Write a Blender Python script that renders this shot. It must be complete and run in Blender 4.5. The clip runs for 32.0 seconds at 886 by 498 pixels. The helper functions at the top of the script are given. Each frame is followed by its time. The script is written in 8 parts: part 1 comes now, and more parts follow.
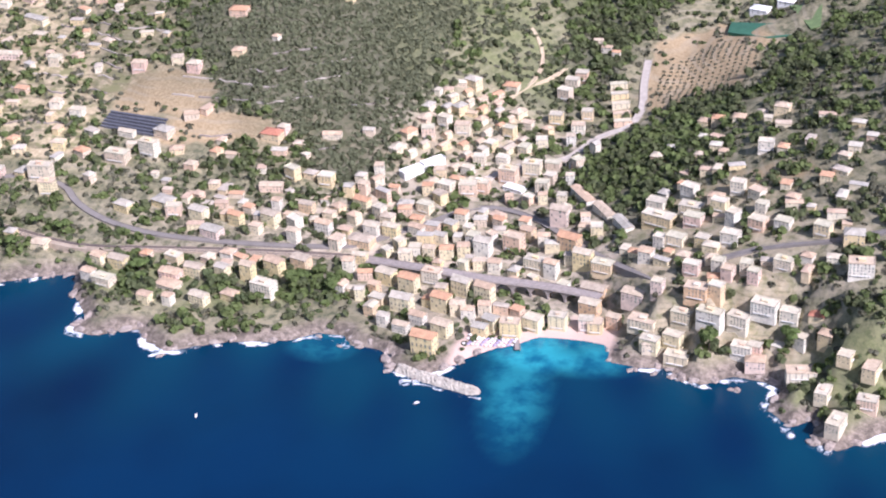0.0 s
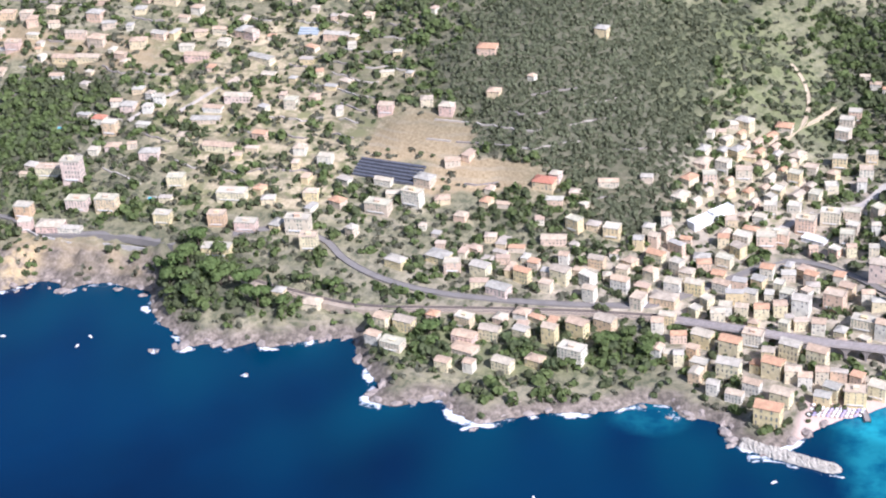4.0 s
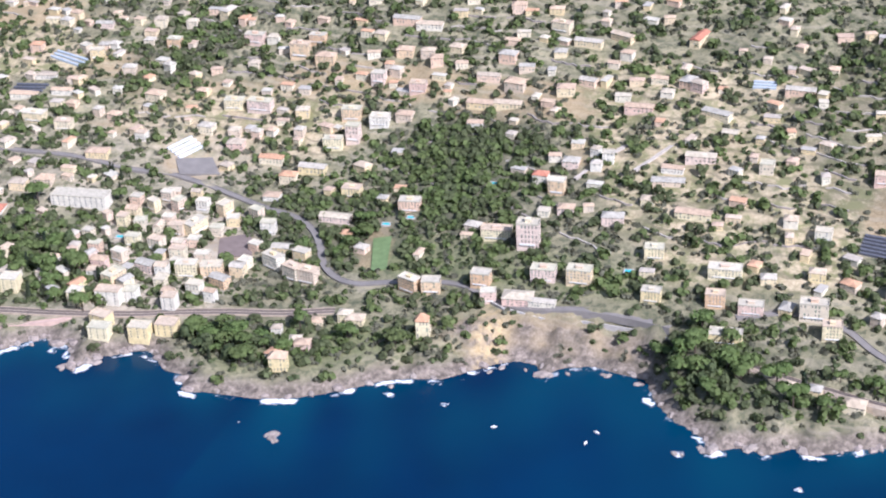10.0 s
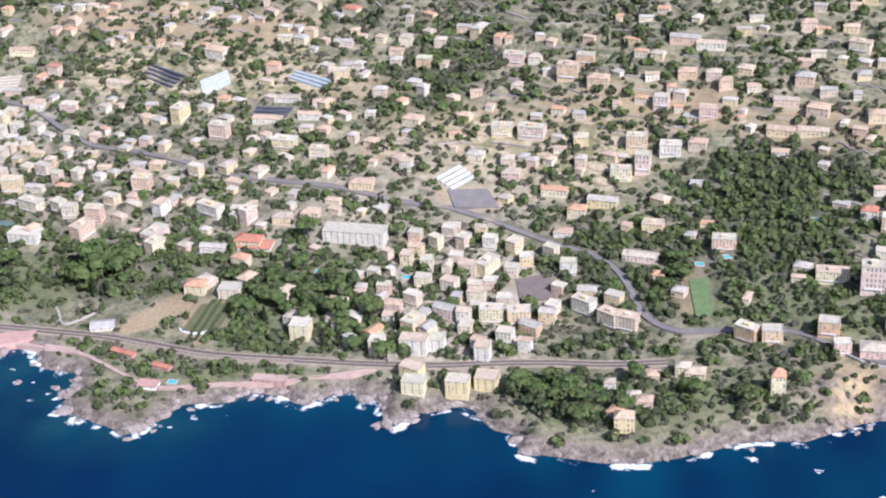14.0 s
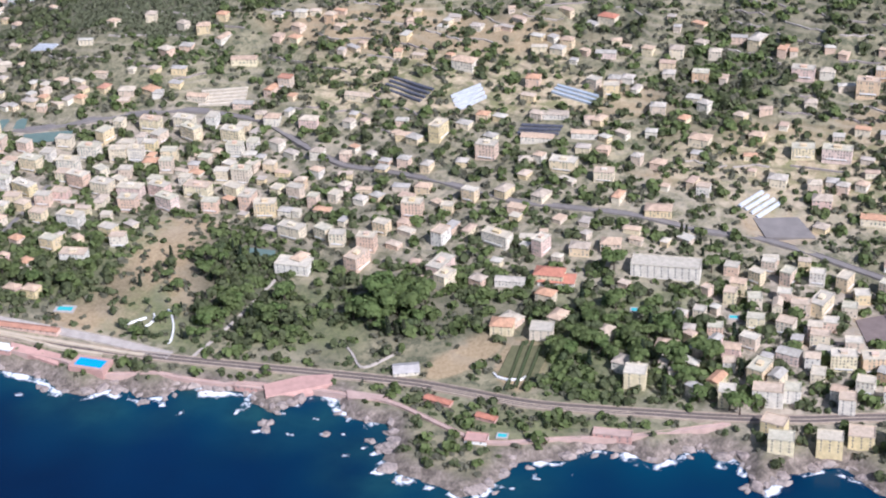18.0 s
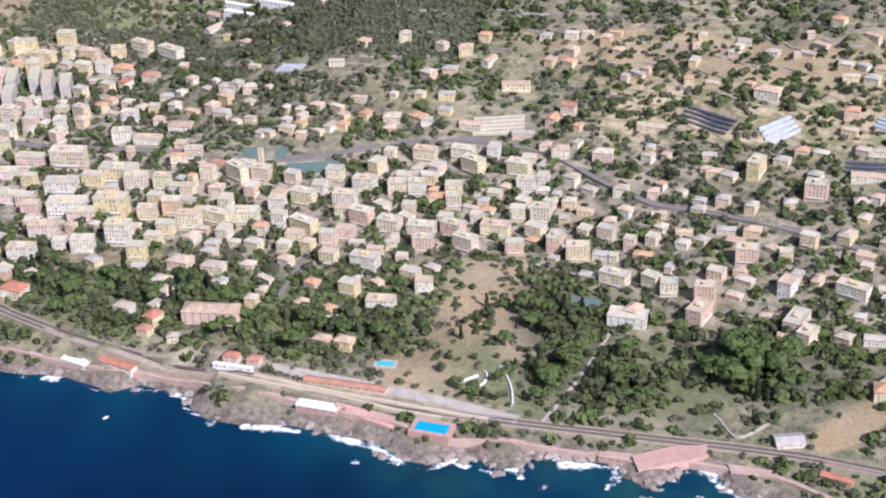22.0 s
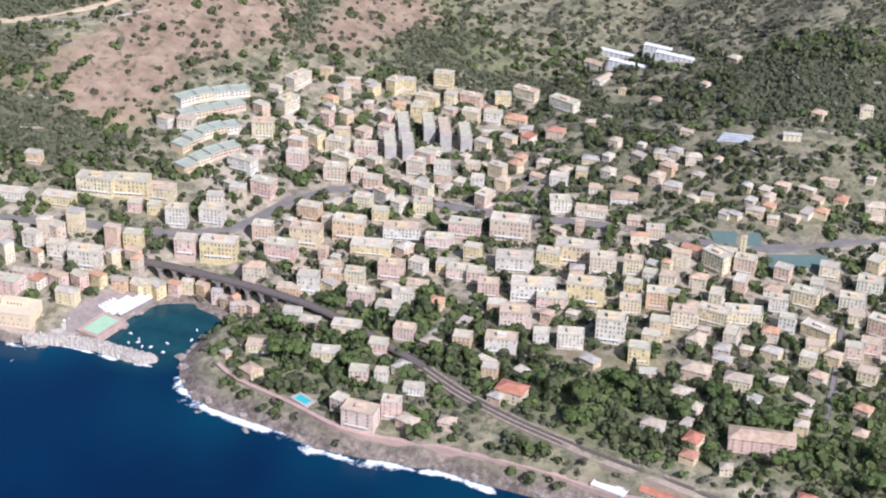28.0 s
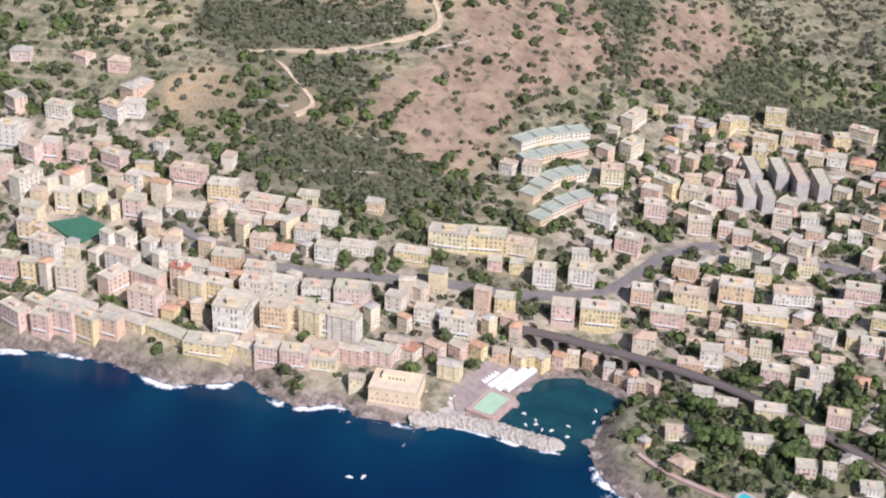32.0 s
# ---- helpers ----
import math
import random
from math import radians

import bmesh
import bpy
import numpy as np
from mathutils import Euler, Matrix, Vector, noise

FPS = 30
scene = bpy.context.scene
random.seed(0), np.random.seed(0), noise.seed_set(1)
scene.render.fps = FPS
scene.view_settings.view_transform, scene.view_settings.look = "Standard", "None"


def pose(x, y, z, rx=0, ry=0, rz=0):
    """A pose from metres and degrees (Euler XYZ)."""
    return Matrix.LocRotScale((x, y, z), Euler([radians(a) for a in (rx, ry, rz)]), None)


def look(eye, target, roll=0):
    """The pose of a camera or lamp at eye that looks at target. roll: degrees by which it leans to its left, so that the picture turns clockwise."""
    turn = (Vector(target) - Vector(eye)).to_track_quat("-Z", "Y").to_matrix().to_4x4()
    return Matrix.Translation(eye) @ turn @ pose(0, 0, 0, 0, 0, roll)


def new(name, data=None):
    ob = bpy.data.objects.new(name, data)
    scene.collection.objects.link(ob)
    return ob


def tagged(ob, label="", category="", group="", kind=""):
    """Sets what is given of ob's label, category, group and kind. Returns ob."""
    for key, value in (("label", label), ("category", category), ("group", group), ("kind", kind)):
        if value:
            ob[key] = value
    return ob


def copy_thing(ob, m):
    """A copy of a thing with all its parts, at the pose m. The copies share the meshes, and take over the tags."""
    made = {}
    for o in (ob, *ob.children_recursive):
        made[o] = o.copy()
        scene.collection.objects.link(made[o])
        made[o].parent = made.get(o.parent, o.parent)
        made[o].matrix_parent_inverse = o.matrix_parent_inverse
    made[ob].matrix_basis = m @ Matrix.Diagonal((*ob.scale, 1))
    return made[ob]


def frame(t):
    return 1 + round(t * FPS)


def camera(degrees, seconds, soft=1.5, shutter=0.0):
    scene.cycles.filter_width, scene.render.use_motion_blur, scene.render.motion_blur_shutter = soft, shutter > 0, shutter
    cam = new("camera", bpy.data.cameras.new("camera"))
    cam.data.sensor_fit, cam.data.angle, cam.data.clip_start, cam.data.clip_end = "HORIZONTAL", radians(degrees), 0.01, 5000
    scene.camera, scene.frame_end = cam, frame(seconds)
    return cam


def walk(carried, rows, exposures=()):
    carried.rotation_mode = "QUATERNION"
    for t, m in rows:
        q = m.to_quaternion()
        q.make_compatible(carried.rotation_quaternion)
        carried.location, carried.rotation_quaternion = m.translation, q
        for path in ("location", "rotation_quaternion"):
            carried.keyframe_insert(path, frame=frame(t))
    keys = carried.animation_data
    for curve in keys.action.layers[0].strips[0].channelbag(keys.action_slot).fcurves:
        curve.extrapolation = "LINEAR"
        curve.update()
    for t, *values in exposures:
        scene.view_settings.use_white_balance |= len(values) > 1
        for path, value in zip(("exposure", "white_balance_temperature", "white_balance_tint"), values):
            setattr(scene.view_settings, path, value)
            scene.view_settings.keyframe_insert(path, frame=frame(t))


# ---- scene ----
cam = camera(29.408, 32.0, soft=2.1)
PATH = [
    (0.0, look((749.47, -529.98, 384.90), (509.17, 122.59, -10.59), -3.918)),
    (0.5, look((731.78, -528.26, 384.84), (492.14, 127.30, -6.08), -3.983)),
    (1.0, look((714.08, -526.52, 384.72), (474.33, 131.06, -2.71), -4.088)),
    (1.5, look((696.38, -524.78, 384.57), (454.95, 133.67, -0.35), -4.260)),
    (2.0, look((678.67, -523.03, 384.36), (436.65, 136.37, 1.45), -4.365)),
    (2.5, look((660.95, -521.27, 384.10), (419.26, 137.33, -0.38), -4.464)),
    (3.0, look((643.23, -519.50, 383.81), (401.38, 137.10, -4.00), -4.524)),
    (3.5, look((625.50, -517.72, 383.46), (383.01, 137.93, -5.54), -4.496)),
    (5.5, look((554.49, -510.55, 381.67), (317.28, 143.70, -12.90), -3.851)),
    (6.0, look((536.71, -508.75, 381.12), (299.99, 145.06, -14.47), -3.670)),
    (6.5, look((518.92, -506.95, 380.53), (283.99, 145.87, -17.77), -3.436)),
    (7.0, look((501.11, -505.14, 379.91), (267.07, 146.63, -20.62), -3.137)),
    (7.5, look((483.29, -503.34, 379.25), (246.44, 148.36, -19.75), -2.991)),
    (8.0, look((465.45, -501.53, 378.56), (219.30, 150.18, -14.73), -2.921)),
    (8.5, look((447.60, -499.73, 377.84), (189.61, 151.41, -8.76), -3.085)),
    (9.0, look((429.74, -497.92, 377.08), (164.97, 153.04, -5.22), -3.100)),
    (9.5, look((411.85, -496.12, 376.29), (145.89, 154.61, -5.57), -3.118)),
    (10.0, look((393.95, -494.33, 375.47), (127.41, 155.82, -6.97), -3.053)),
    (10.5, look((376.03, -492.54, 374.63), (107.62, 156.83, -7.83), -3.010)),
    (11.0, look((358.09, -490.75, 373.75), (87.44, 158.03, -8.12), -3.137)),
    (11.5, look((340.13, -488.97, 372.85), (67.63, 159.51, -8.22), -3.273)),
    (12.0, look((322.15, -487.20, 371.93), (48.78, 161.27, -8.55), -3.334)),
    (12.5, look((304.15, -485.43, 370.98), (30.50, 162.85, -9.61), -3.387)),
    (13.0, look((286.12, -483.67, 370.00), (12.80, 164.34, -11.28), -3.343)),
    (13.5, look((268.08, -481.93, 369.01), (-5.46, 165.46, -13.18), -3.368)),
    (15.5, look((195.63, -475.05, 364.83), (-75.98, 172.12, -19.10), -3.297)),
    (16.0, look((177.46, -473.37, 363.75), (-95.36, 173.59, -19.69), -3.270)),
    (16.5, look((159.26, -471.69, 362.64), (-115.56, 174.10, -21.31), -3.403)),
    (17.0, look((141.02, -470.04, 361.53), (-133.41, 174.96, -24.05), -3.476)),
    (17.5, look((122.76, -468.40, 360.40), (-150.41, 176.65, -25.99), -3.354)),
    (18.0, look((104.47, -466.77, 359.26), (-168.41, 178.12, -27.58), -3.108)),
    (18.5, look((86.15, -465.17, 358.10), (-186.03, 180.27, -28.32), -2.852)),
    (19.0, look((67.79, -463.58, 356.94), (-204.23, 182.61, -28.35), -2.753)),
    (19.5, look((49.40, -462.02, 355.77), (-223.45, 183.81, -29.53), -2.771)),
    (20.0, look((30.98, -460.47, 354.59), (-242.59, 184.69, -31.31), -2.867)),
    (20.5, look((12.53, -458.95, 353.41), (-262.37, 185.60, -32.58), -2.897)),
    (21.0, look((-5.96, -457.45, 352.22), (-281.64, 187.00, -33.39), -2.913)),
    (21.5, look((-24.49, -455.97, 351.03), (-300.61, 188.53, -34.18), -2.719)),
    (22.0, look((-43.05, -454.51, 349.83), (-319.76, 189.39, -35.94), -2.535)),
    (22.5, look((-61.65, -453.08, 348.64), (-337.57, 190.73, -37.85), -2.440)),
    (23.0, look((-80.28, -451.68, 347.44), (-353.70, 191.88, -41.24), -2.293)),
    (23.5, look((-98.96, -450.30, 346.24), (-369.95, 192.89, -44.75), -1.954)),
    (24.0, look((-117.67, -448.95, 345.04), (-374.10, 196.70, -51.67), -0.854)),
    (24.5, look((-136.43, -447.62, 343.85), (-371.19, 202.61, -58.75), 0.700)),
    (25.0, look((-155.22, -446.33, 342.66), (-403.00, 201.08, -56.67), 0.635)),
    (25.5, look((-174.06, -445.07, 341.48), (-443.85, 197.46, -51.43), 0.112)),
    (27.5, look((-249.85, -440.33, 336.82), (-527.12, 206.80, -43.11), 1.672)),
    (28.0, look((-268.90, -439.23, 335.67), (-544.40, 207.22, -46.69), 1.744)),
    (28.5, look((-288.01, -438.16, 334.54), (-564.91, 205.82, -50.96), 1.839)),
    (29.0, look((-307.16, -437.13, 333.42), (-585.15, 205.46, -53.62), 1.976)),
    (29.5, look((-326.36, -436.13, 332.32), (-605.03, 206.41, -54.30), 2.006)),
    (30.0, look((-345.61, -435.18, 331.23), (-626.91, 206.80, -54.43), 1.880)),
    (30.5, look((-364.91, -434.26, 330.16), (-650.88, 205.82, -55.21), 1.833)),
    (31.0, look((-384.25, -433.38, 329.11), (-672.54, 204.94, -57.47), 1.916)),
    (31.5, look((-403.65, -432.54, 328.07), (-689.38, 206.21, -59.69), 2.110)),
    (32.0, look((-423.10, -431.74, 327.05), (-707.39, 206.97, -61.83), 2.166)),
]
walk(cam, PATH, exposures=[(0, 0.48, 5880, 26), (1.2, 0.51, 5800, 22), (3, 0.53, 5720, 19), (8, 0.51, 5630, 19), (16, 0.27, 5650, 19), (24, 0.19, 5880, 21), (28, 0.17, 5780, 19), (32, 0.06, 6050, 21)])

# ---- light ----
world = bpy.data.worlds.new("sky")
scene.world = world
world.use_nodes = True
wn = world.node_tree
sky = wn.nodes.new("ShaderNodeTexSky")
sky.sky_type = "NISHITA"
sky.sun_disc = False
SUN_FROM = Vector((0.72, -0.42, 0.76)).normalized()
sky.sun_elevation = math.asin(SUN_FROM.z)
sky.sun_rotation = math.atan2(SUN_FROM.x, SUN_FROM.y)
sky.air_density, sky.dust_density = 1.2, 1.5
wn.links.new(sky.outputs[0], wn.nodes["Background"].inputs[0])
wn.nodes["Background"].inputs[1].default_value = 0.10
sun = new("sun", bpy.data.lights.new("sun", "SUN"))
sun.data.energy, sun.data.angle, sun.data.color = 5.0, radians(0.5), (1.0, 0.975, 0.955)
sun.matrix_world = look((0, 0, 300), Vector((0, 0, 300)) - SUN_FROM)

# ---- materials ----


class Nodes:
    """A small writer of node materials."""

    def __init__(self, name, rough=0.8, metal=0.0, spec=0.3):
        self.mat = bpy.data.materials.new(name)
        self.mat.use_nodes = True
        self.tree = self.mat.node_tree
        self.bsdf = self.tree.nodes["Principled BSDF"]
        self.bsdf.inputs["Roughness"].default_value = rough
        self.bsdf.inputs["Metallic"].default_value = metal
        self.bsdf.inputs["Specular IOR Level"].default_value = spec
        self.place = self.node("ShaderNodeNewGeometry").outputs["Position"]

    def node(self, kind, **settings):
        n = self.tree.nodes.new(kind)
        for key, value in settings.items():
            setattr(n, key, value)
        return n

    def link(self, out, to):
        if hasattr(out, "is_output") or isinstance(out, bpy.types.NodeSocket):
            self.tree.links.new(out, to)
        else:
            to.default_value = out

    def noise(self, scale, detail=4.0, rough=0.6, space=None):
        n = self.node("ShaderNodeTexNoise")
        n.inputs["Scale"].default_value, n.inputs["Detail"].default_value, n.inputs["Roughness"].default_value = scale, detail, rough
        self.link(space or self.place, n.inputs["Vector"])
        return n.outputs["Fac"]

    def ramp(self, fac, *stops):
        n = self.node("ShaderNodeValToRGB")
        while len(n.color_ramp.elements) < len(stops):
            n.color_ramp.elements.new(0.5)
        for e, (p, c) in zip(n.color_ramp.elements, stops):
            e.position, e.color = p, (c, c, c, 1) if isinstance(c, (int, float)) else (*c, 1)
        self.link(fac, n.inputs[0])
        return n.outputs[0]

    def mix(self, fac, a, b, blend="MIX"):
        n = self.node("ShaderNodeMix", data_type="RGBA", blend_type=blend)
        self.link(fac, n.inputs[0])
        for v, s in ((a, n.inputs[6]), (b, n.inputs[7])):
            self.link((*v, 1) if isinstance(v, tuple) and len(v) == 3 else v, s)
        return n.outputs[2]

    def sum(self, op, a, b=0.0):
        n = self.node("ShaderNodeMath", operation=op, use_clamp=op in ("ADD", "MULTIPLY"))
        self.link(a, n.inputs[0])
        self.link(b, n.inputs[1])
        return n.outputs[0]

    def ramp_free(self, z, wobble):
        """Height with a slow wobble added, not clamped."""
        n = self.node("ShaderNodeMath", operation="MULTIPLY_ADD")
        self.link(wobble, n.inputs[0])
        n.inputs[1].default_value = 5.0
        self.link(z, n.inputs[2])
        return n.outputs[0]

    def attribute(self, name):
        return self.node("ShaderNodeAttribute", attribute_name=name).outputs["Fac"]

    def own(self):
        return self.node("ShaderNodeObjectInfo").outputs["Random"]

    def island(self):
        return self.tree.nodes.new("ShaderNodeNewGeometry").outputs["Random Per Island"]

    def done(self, colour, bump=None, strength=0.4, distance=0.1):
        self.link((*colour, 1) if isinstance(colour, tuple) else colour, self.bsdf.inputs["Base Color"])
        if bump is not None:
            b = self.node("ShaderNodeBump")
            b.inputs["Strength"].default_value, b.inputs["Distance"].default_value = strength, distance
            self.link(bump, b.inputs["Height"])
            self.link(b.outputs[0], self.bsdf.inputs["Normal"])
        return self.mat


def palette(name, stops, rough=0.85, stain=0.25, spec=0.2):
    """Paint, plaster or tile whose colour differs from thing to thing, with stains at two scales."""
    m = Nodes(name, rough, 0, spec)
    n = len(stops)
    r = m.node("ShaderNodeValToRGB")
    r.color_ramp.interpolation = "CONSTANT"
    while len(r.color_ramp.elements) < n:
        r.color_ramp.elements.new(0.5)
    for i, c in enumerate(stops):
        r.color_ramp.elements[i].position, r.color_ramp.elements[i].color = i / n, (*c, 1)
    m.link(m.own(), r.inputs[0])
    dirt = m.ramp(m.noise(0.5, 5), (0.35, 1 - stain), (0.65, 1.0))
    fine = m.ramp(m.noise(4.0, 3), (0.3, 0.88), (0.7, 1.0))
    c = m.mix(1.0, r.outputs[0], dirt, "MULTIPLY")
    return m.done(m.mix(1.0, c, fine, "MULTIPLY"))


def plain(name, colour, rough=0.8, stain=0.2, scale=0.8, spec=0.3):
    m = Nodes(name, rough, 0, spec)
    d = m.ramp(m.noise(scale, 5), (0.3, 1 - stain), (0.7, 1.0))
    return m.done(m.mix(1.0, colour, d, "MULTIPLY"), m.noise(scale * 6, 3), 0.2)


PLASTER = palette("plaster", [(0.739, 0.583, 0.373), (0.749, 0.639, 0.446), (0.720, 0.517, 0.373), (0.758, 0.658, 0.473), (0.730, 0.583, 0.346), (0.672, 0.545, 0.410),
                              (0.758, 0.686, 0.546), (0.720, 0.545, 0.410), (0.749, 0.620, 0.400), (0.701, 0.602, 0.455)], stain=0.16)
PAINTS = {"y": palette("yellow_plaster", [(0.78, 0.64, 0.36), (0.77, 0.66, 0.42), (0.80, 0.70, 0.46)]), "p": palette("pink_plaster", [(0.75, 0.56, 0.46), (0.77, 0.61, 0.51), (0.74, 0.53, 0.43)]),
          "w": palette("white_plaster", [(0.79, 0.74, 0.63), (0.78, 0.71, 0.57), (0.75, 0.69, 0.58)]), "o": palette("ochre_plaster", [(0.72, 0.50, 0.31), (0.75, 0.56, 0.36)])}
TILES = palette("roof_tiles", [(0.56, 0.41, 0.29), (0.60, 0.48, 0.35), (0.52, 0.43, 0.33), (0.63, 0.46, 0.32), (0.48, 0.44, 0.37), (0.61, 0.52, 0.39),
                               (0.62, 0.36, 0.22), (0.55, 0.49, 0.40)], 0.9, 0.3)
TERRACE = palette("terrace_roof", [(0.64, 0.56, 0.42), (0.58, 0.52, 0.41), (0.68, 0.61, 0.48), (0.62, 0.49, 0.36), (0.60, 0.55, 0.41)], 0.9, 0.25)
GLASS = plain("window_glass", (0.23, 0.22, 0.21), 0.25, 0.3, 1.0, 0.6)
SHUTTER = palette("shutter_paint", [(0.16, 0.22, 0.18), (0.22, 0.26, 0.22), (0.28, 0.22, 0.18), (0.36, 0.35, 0.34)], 0.6, 0.1)
BARK = plain("bark", (0.10, 0.075, 0.055), 0.95, 0.4, 1.5)
ASPHALT = plain("asphalt", (0.24, 0.215, 0.195), 0.9, 0.25, 0.2)
BALLAST = plain("ballast", (0.44, 0.355, 0.27), 0.95, 0.35, 0.5)
CONCRETE = plain("concrete", (0.50, 0.46, 0.42), 0.9, 0.3, 0.4)
STONE = plain("dressed_stone", (0.36, 0.31, 0.28), 0.9, 0.35, 0.6)
RED_TILES = palette("red_roof_tiles", [(0.54, 0.23, 0.15), (0.52, 0.27, 0.18)], 0.85, 0.25)
WHITE = plain("white_paint", (0.80, 0.78, 0.74), 0.7, 0.12, 0.6)


def leaves(name, dark, light):
    """Leaves that let some light through."""
    m = Nodes(name, 0.75, 0, 0.15)
    tone = m.mix(m.island(), dark, light)
    tone = m.mix(m.ramp(m.own(), (0.0, 0.0), (1.0, 0.35)), tone, (0.16, 0.14, 0.075))
    tone = m.mix(m.ramp(m.noise(0.03, 4), (0.35, 0.0), (0.65, 0.45)), tone, light)
    through_ = m.node("ShaderNodeBsdfTranslucent")
    m.link(tone, through_.inputs["Color"])
    both = m.node("ShaderNodeMixShader")
    both.inputs[0].default_value = 0.42
    m.done(tone)
    m.link(m.bsdf.outputs[0], both.inputs[1])
    m.link(through_.outputs[0], both.inputs[2])
    m.link(both.outputs[0], m.tree.nodes["Material Output"].inputs["Surface"])
    return m.mat


LEAF = leaves("broad_leaves", (0.048, 0.074, 0.036), (0.162, 0.200, 0.092))
PINE = leaves("pine_needles", (0.072, 0.116, 0.038), (0.195, 0.265, 0.090))
CYPRESS = leaves("cypress_needles", (0.018, 0.032, 0.020), (0.040, 0.060, 0.035))
MAQUIS = leaves("maquis_leaves", (0.112, 0.130, 0.078), (0.205, 0.222, 0.132))
SCRUB = leaves("scrub_leaves", (0.100, 0.108, 0.078), (0.235, 0.230, 0.165))


def ground_material():
    m = Nodes("hillside_ground", 0.95, 0, 0.1)
    big, mid, fine = m.noise(0.018, 5), m.noise(0.11, 6, 0.65), m.noise(0.7, 5, 0.7)
    green = m.mix(m.ramp(mid, (0.35, 0.0), (0.65, 1.0)), (0.145, 0.142, 0.085), (0.330, 0.288, 0.182))
    straw = m.mix(m.ramp(fine, (0.35, 0.0), (0.65, 1.0)), (0.30, 0.218, 0.125), (0.46, 0.35, 0.212))
    patch = m.sum("MULTIPLY", m.sum("ADD", m.noise(0.16, 6, 0.7), m.noise(0.045, 4)), 0.5)
    dry = m.ramp(m.sum("ADD", m.sum("MULTIPLY", m.attribute("dry"), 0.42), m.sum("MULTIPLY", patch, 0.9)), (0.45, 0.0), (0.60, 1.0))
    green = m.mix(m.ramp(m.noise(0.32, 6, 0.75), (0.50, 0.0), (0.56, 0.65)), green, (0.060, 0.074, 0.045))
    c = m.mix(dry, green, straw)
    brown = m.mix(m.ramp(mid, (0.35, 0.0), (0.65, 1.0)), (0.22, 0.155, 0.11), (0.37, 0.27, 0.19))
    height_ = m.node("ShaderNodeSeparateXYZ")
    m.link(m.place, height_.inputs[0])
    bands = m.node("ShaderNodeMath", operation="PINGPONG")
    m.link(m.ramp_free(height_.outputs[2], m.noise(0.03, 4)), bands.inputs[0])
    bands.inputs[1].default_value = 1.1
    c = m.mix(m.sum("MULTIPLY", m.ramp(bands.outputs[0], (0.62, 0.0), (0.85, 0.40)), m.ramp(m.noise(0.02, 3), (0.42, 0.0), (0.55, 1.0))), c, (0.40, 0.34, 0.25))
    plot = m.mix(m.ramp(m.noise(0.13, 4, 0.7), (0.42, 0.0), (0.56, 1.0)), (0.225, 0.215, 0.105), m.mix(m.ramp(fine, (0.35, 0.0), (0.65, 1.0)), (0.40, 0.315, 0.195), (0.58, 0.475, 0.32)))
    plot = m.mix(m.ramp(bands.outputs[0], (0.15, 0.55), (0.32, 0.0)), plot, (0.155, 0.135, 0.085))
    c = m.mix(m.sum("MULTIPLY", m.attribute("terraced"), m.ramp(m.noise(0.06, 4), (0.32, 0.35), (0.52, 1.0))), c, plot)
    c = m.mix(m.sum("MULTIPLY", m.attribute("wooded"), 0.8), c, m.mix(m.ramp(fine, (0.38, 0.0), (0.62, 1.0)), (0.060, 0.066, 0.042), (0.125, 0.120, 0.080)))
    c = m.mix(m.sum("MULTIPLY", m.attribute("grass"), m.ramp(mid, (0.38, 0.25), (0.58, 0.75))), c, m.mix(m.ramp(fine, (0.35, 0.0), (0.65, 1.0)), (0.110, 0.135, 0.055), (0.215, 0.230, 0.100)))
    c = m.mix(m.attribute("burnt"), c, m.mix(m.ramp(m.noise(0.25, 4), (0.55, 0.0), (0.62, 0.7)), brown, (0.09, 0.095, 0.05)))
    paved = m.mix(m.ramp(mid, (0.3, 0.0), (0.7, 1.0)), (0.25, 0.215, 0.170), (0.52, 0.435, 0.33))
    c = m.mix(m.sum("MULTIPLY", m.attribute("urban"), m.ramp(m.noise(0.22, 3), (0.40, 0.15), (0.56, 1.0))), c, paved)
    rock = m.mix(m.ramp(m.noise(0.45, 6, 0.7), (0.35, 0.0), (0.66, 1.0)), (0.10, 0.082, 0.07), (0.36, 0.292, 0.238))
    rock = m.mix(m.ramp(m.noise(0.16, 8, 0.75), (0.38, 0.85), (0.52, 0.0)), rock, (0.085, 0.07, 0.058))
    c = m.mix(m.attribute("rock"), c, rock)
    c = m.mix(m.sum("MULTIPLY", m.attribute("ochre"), m.ramp(m.noise(0.2, 6, 0.7), (0.42, 0.1), (0.58, 0.9))), c, m.mix(m.ramp(fine, (0.35, 0.0), (0.65, 1.0)), (0.38, 0.27, 0.14), (0.54, 0.42, 0.24)))
    c = m.mix(m.attribute("sand"), c, m.mix(fine, (0.50, 0.36, 0.30), (0.62, 0.47, 0.40)))
    c = m.mix(m.ramp(big, (0.35, 0.18), (0.6, 0.0)), c, (0.10, 0.09, 0.06))
    return m.done(c, m.sum("ADD", fine, mid), 0.6, 0.5)


